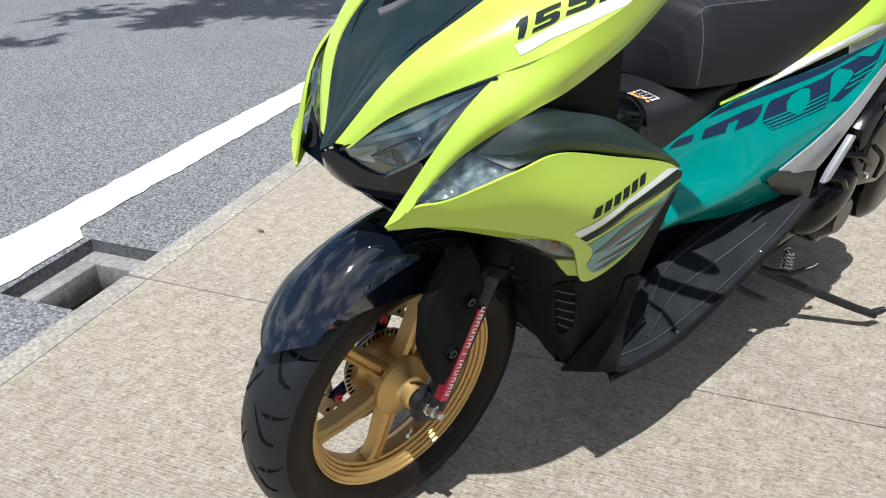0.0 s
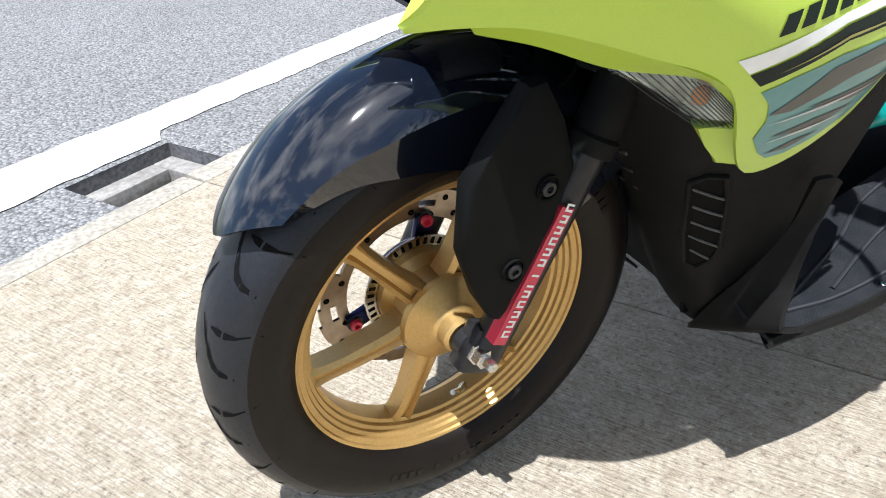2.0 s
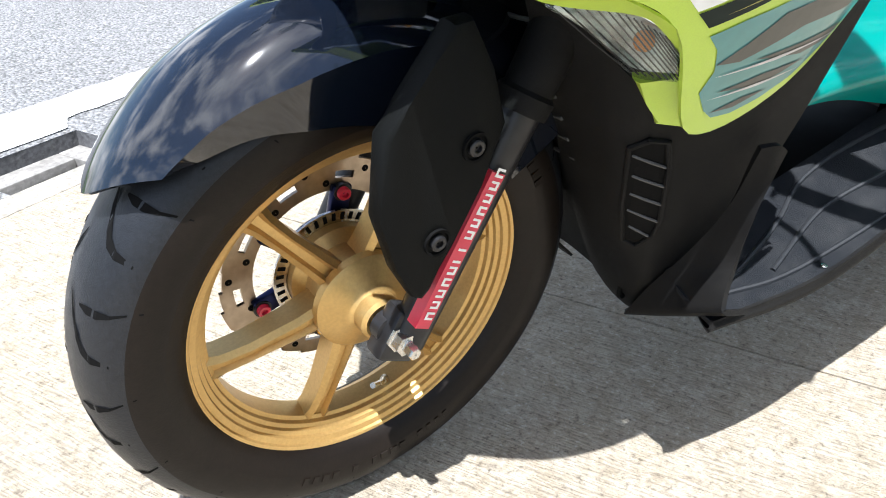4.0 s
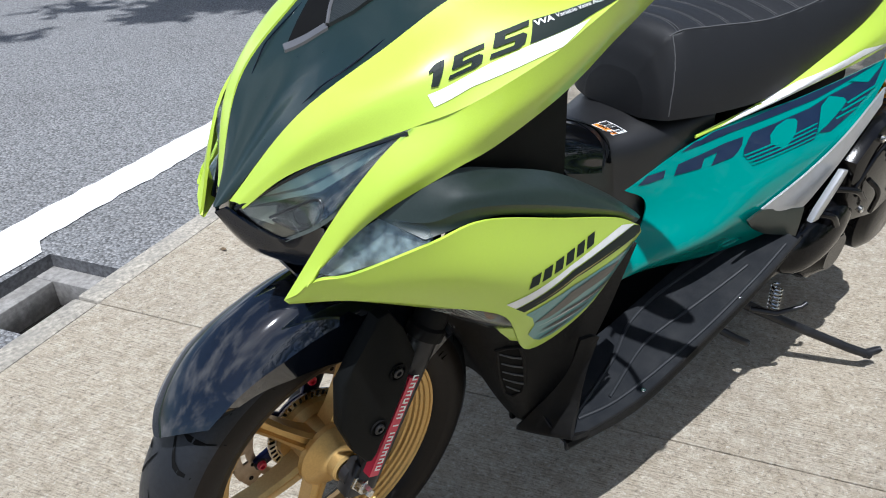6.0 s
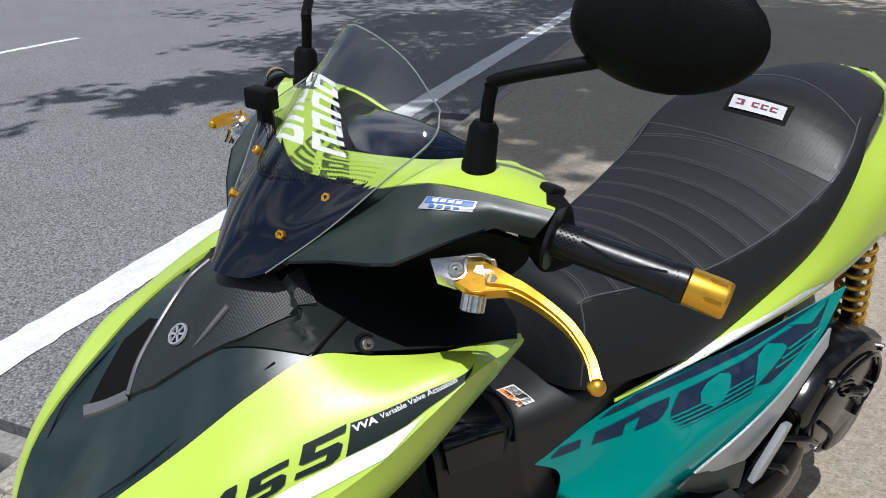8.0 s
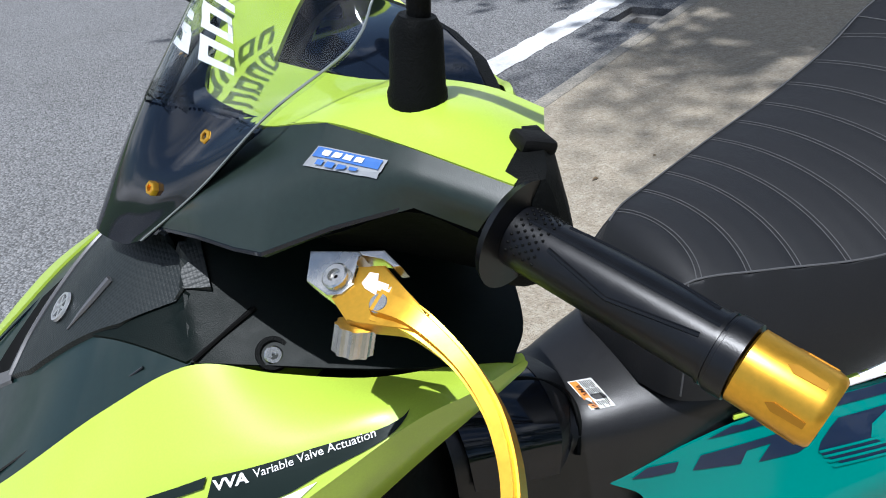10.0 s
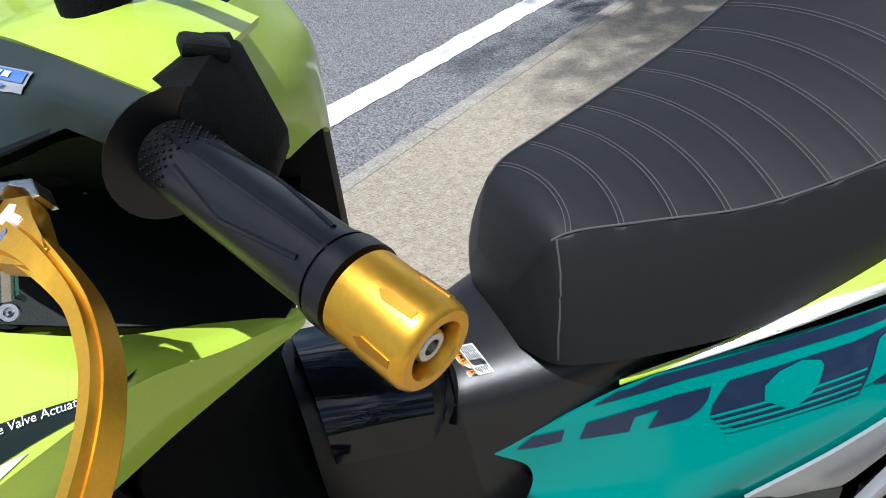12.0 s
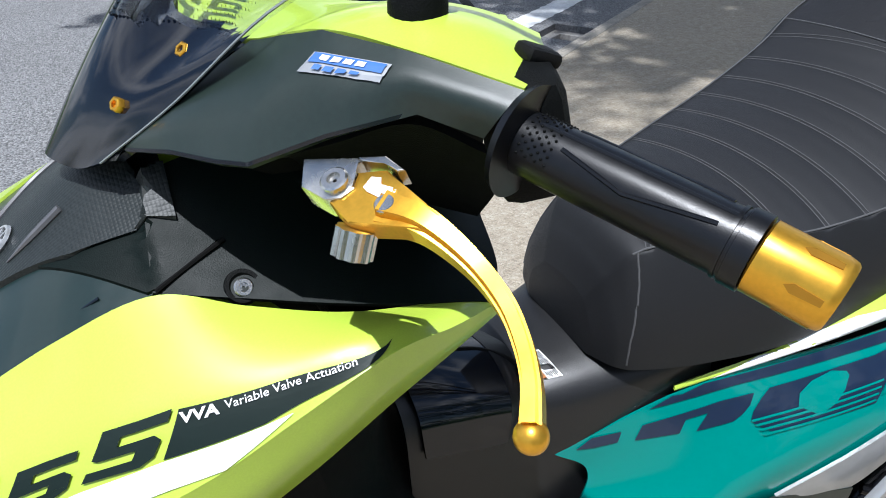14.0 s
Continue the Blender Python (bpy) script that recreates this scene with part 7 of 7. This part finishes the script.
# fairing vents: a flat dark patch as the opening's shade, a rim and a wire mesh
for mir, FA in zip((-1, 1), fairing):
    for outline, k in (([(0.192, 0.455), (0.199, 0.467), (0.214, 0.466), (0.228, 0.434), (0.250, 0.367), (0.252, 0.348), (0.250, 0.328), (0.244, 0.330), (0.221, 0.378)], 0),):
        vent = part("vent_shade_patch", drape(FA, polys(outline), 0.0008, mir), HOLE, FA, "flat dark patch as the shade in the vent, with a wire mesh", smooth=False)
        tree = on_surface(FA)

        def lay(x, z):
            h = tree.ray_cast(Vector((x, mir * 1.0, z)), Vector((0, -mir, 0)))
            if h[0] is None:
                h = tree.find_nearest(Vector((x, mir * 0.2, z)))
            return h[0] + Vector((0, mir * 0.0025, 0))

        bm = bmesh.new()
        loop = outline + outline[:2]
        tube(bm, [lay(x, z) for x, z in loop], 0.003, 8)
        part("vent_rim", bm, PLASTIC, FA)
        zs = [z for x, z in outline]
        z0, z1 = min(zs), max(zs)
        for i in range(1, 6):
            z = z0 + (z1 - z0) * i / 6
            cross = []
            for (xa, za), (xb, zb) in zip(outline, outline[1:] + outline[:1]):
                if (za - z) * (zb - z) < 0:
                    cross.append(xa + (xb - xa) * (z - za) / (zb - za))
            if len(cross) >= 2:
                bm = bmesh.new()
                tube(bm, [lay(min(cross), z + 0.004), lay((min(cross) + max(cross)) / 2, z - 0.001), lay(max(cross), z - 0.006)], 0.0015, 6)
                part("mesh_wire", bm, WIRE, FA)
    bm = bmesh.new()
    lathe(bm, [(0.004, 0.003), (0.006, -0.002), (0.010, -0.0025), (0.012, 0.002)], 20, Matrix.Translation((0.303, mir * 0.124, 0.226)) @ Matrix.Diagonal((0.7, 1 if mir < 0 else -1, 1.5, 1)))
    part("fairing_plug", bm, MATTE, FA)

# rings of the dust boots and ribs of the turn signal
upper, foot = spline(SIGNAL_TOP, 40), spline(SIGNAL_LOW[2:] + [(0.168, -0.228, 0.550)], 14)
bm = bmesh.new()
for k in range(14):
    tube(bm, [upper[1 + 2 * k] + Vector((0.001, 0.001, 0.0)), (upper[1 + 2 * k] + foot[k]) / 2 + Vector((-0.001, -0.002, 0.0)), foot[k] + Vector((0.001, 0.002, 0.001))], 0.0006, 5)
tagged(part("lens_ribs", bm, DARKSTEEL, [o for o in scooter.children if o.name == "turn_signal"][0], smooth=False), kind="stuff")
# added hidden block: keeps sunlight from leaking into the scooter's ground shadow
bm = bmesh.new()
box(bm, 0.335, 0.66, -0.155, 0.155, 0.215, 0.245, Matrix(), 0.01)
part("leak_filler", bm, MATTE, scooter, "hidden black block added under the footboards to stop light leaks")
bm = bmesh.new()
box(bm, 0.80, 1.30, -0.10, 0.10, 0.40, 0.66, Matrix(), 0.04)
part("under_seat_box", bm, HOLE, scooter, "dark storage box under the seat")

# ---------- litter in the drain, specks on the pavement ----------
rng = random.Random(11)
LEAF_DRY = material("dry_leaf", (0.16, 0.11, 0.06), 0.8, spread=0.5, scale=40)
for k in range(46):
    bm = bmesh.new()
    r = rng.uniform(0.012, 0.03)
    vs = [bm.verts.new((r * math.cos(t) * (1.6 if i % 2 else 1.0), r * math.sin(t) * 0.7, rng.uniform(-0.004, 0.006))) for i, t in enumerate([2 * math.pi * q / 7 for q in range(7)])]
    c = bm.verts.new((0, 0, 0.006))
    for i in range(7):
        bm.faces.new((vs[i], vs[(i + 1) % 7], c))
    o = link("dry_leaf", bm, LEAF_DRY, drain, False)
    o.matrix_basis = KM @ pose(rng.uniform(DRAIN0 + 0.02, DRAIN1 - 0.10), rng.uniform(0.03, DRAIN_W - 0.10), ROAD_Z - 0.295 + rng.uniform(0, 0.02), rng.uniform(-25, 25), rng.uniform(-25, 25), rng.uniform(0, 360))
for x, y, r in ((0.336, 1.09, 0.012), (1.565, 1.324, 0.014), (1.85, 1.35, 0.010), (1.3, 1.2, 0.006)):
    bm = bmesh.new()
    vs = [bm.verts.new((r * math.cos(t) * (1.5 if i % 3 == 0 else 0.7), r * 0.6 * math.sin(t), 0.002 + 0.004 * (i % 2))) for i, t in enumerate([2 * math.pi * q / 8 for q in range(8)])]
    bm.faces.new(vs)
    o = tagged(link("fallen_leaf", bm, LEAF_DRY, None, False), "small dry brown leaf lying on the concrete pavement", "leaf", group="fallen leaves")
    o.matrix_basis = pose(x, y, 0.001, 0, 0, 40 * r * 1000)

# ---------- the roadside tree whose shade falls on the road ----------
BARK = material("tree_bark", (0.12, 0.09, 0.065), 0.9, spread=0.4, scale=18, bump=0.8, bump_scale=25)
LEAFY = material("tree_leaves", (0.045, 0.085, 0.022), 0.55, spread=0.4, scale=6)
tree_ob = tagged(new("tree", None), "large spreading green tree on the pavement beside the road", "tree")
tree_ob.matrix_world = pose(9.5, -1.8, 0)


def limb(bm, a, b, r0, r1, sag):
    mid = (Vector(a) + Vector(b)) / 2 + Vector(sag)
    tube(bm, [a, mid, b], [r0, (r0 + r1) / 2, r1], 10, 10)


bm = bmesh.new()
tube(bm, [(0, 0, -0.1), (0.05, 0, 0.5), (-0.1, 0.2, 3.0), (-0.3, 0.5, 6.6)], [0.42, 0.32, 0.27, 0.22], 14, 12)
for b, r in (((-3.2, 4.2, 11.3), 0.05), ((-5.6, 5.2, 11.2), 0.03), ((0.5, 5.5, 11.6), 0.05), ((2.5, 1.0, 11.5), 0.05), ((-2.5, 1.6, 11.6), 0.04), ((-1.5, 7.5, 11.8), 0.03), ((-8.6, 5.2, 10.3), 0.02), ((-8.4, 2.0, 10.3), 0.02)):
    limb(bm, (-0.3, 0.5, 6.4), b, 0.15, r, (0, 0, 0.5))
link("trunk", bm, BARK, tree_ob)
rng = random.Random(21)
verts, faces = [], []
LEAN_X, LEAN_Y = -SUN_TO.x / SUN_TO.z, -SUN_TO.y / SUN_TO.z


def clump(gx, gy, h, size, leaves, small=1.0):
    """Leaves round a twig end at height h, over the ground that they shade at (gx, gy)."""
    c = Vector((gx - LEAN_X * h - 9.5, gy - LEAN_Y * h + 1.8, h))
    for _ in range(leaves):
        p = c + Vector((rng.gauss(0, size * 0.5), rng.gauss(0, size * 0.5), rng.gauss(0, size * 0.3)))
        r = small * rng.uniform(0.07, 0.16)
        m = Matrix.Translation(p) @ Euler((rng.uniform(-0.9, 0.9), rng.uniform(-0.9, 0.9), rng.uniform(0, 6.28))).to_matrix().to_4x4()
        i = len(verts)
        verts.extend(m @ Vector(q) for q in ((-r, 0, 0), (0, -r * 0.5, 0.01), (r, 0, 0), (0, r * 0.5, 0.01)))
        faces.append((i, i + 1, i + 2, i + 3))


for k in range(400):
    clump(rng.uniform(3.5, 12.0), rng.uniform(0.2, 8.0), rng.uniform(9.5, 13.0), rng.uniform(0.4, 0.85), 42)
for k in range(60):
    clump(rng.uniform(4.6, 14.0), rng.uniform(6.0, 12.0), rng.uniform(10.0, 13.0), rng.uniform(0.4, 0.85), 40)
for k in range(34):
    clump(rng.gauss(2.5, 0.75), rng.gauss(5.3, 0.42), rng.uniform(9.4, 11.0), rng.uniform(0.25, 0.45), 24)
for k in range(26):
    clump(rng.uniform(2.8, 4.4), rng.uniform(1.6, 3.2), rng.uniform(9.4, 11.0), rng.uniform(0.3, 0.5), 14)
for k in range(190):
    clump(rng.uniform(3.6, 9.5), rng.uniform(1.8, 5.0), rng.uniform(9.6, 12.0), rng.uniform(0.4, 0.7), 44)
for k in range(36):
    clump(rng.uniform(1.8, 3.7), rng.uniform(1.35, 2.7), rng.uniform(13.0, 15.0), rng.uniform(0.25, 0.45), 34, 0.4)
for k in range(150):
    clump(rng.uniform(4.6, 10.5), rng.uniform(1.6, 4.4), rng.uniform(10.0, 12.5), rng.uniform(0.4, 0.7), 46)
me = bpy.data.meshes.new("crown")
me.from_pydata(verts, [], faces)
me.materials.append(LEAFY)
crown = new("crown", me)
crown.parent = tree_ob

# unseen dense trees along the inner pavement edge, added to darken reflections and fill
verts, faces = [], []
for k in range(520):
    along = rng.uniform(-14, 16)
    c = KM @ Vector((along, -8.6 + rng.gauss(0, 0.6), 0.2 + 6.5 * rng.random() ** 1.1))
    for _ in range(26):
        p = c + Vector((rng.gauss(0, 0.5), rng.gauss(0, 0.35), rng.gauss(0, 0.45)))
        p.z = max(0.05, p.z)
        r = rng.uniform(0.10, 0.22)
        m = Matrix.Translation(p) @ Euler((rng.uniform(0, 3.1), rng.uniform(0, 3.1), rng.uniform(0, 6.28))).to_matrix().to_4x4()
        i = len(verts)
        verts.extend(m @ Vector(q) for q in ((-r, 0, 0), (0, -r * 0.5, 0.01), (r, 0, 0), (0, r * 0.5, 0.01)))
        faces.append((i, i + 1, i + 2, i + 3))
me = bpy.data.meshes.new("hedge_trees")
me.from_pydata(verts, [], faces)
me.materials.append(LEAFY)
tagged(new("hedge", me), "unseen tall green hedge added along the inner pavement edge for dark reflections", "hedge", kind="stuff")
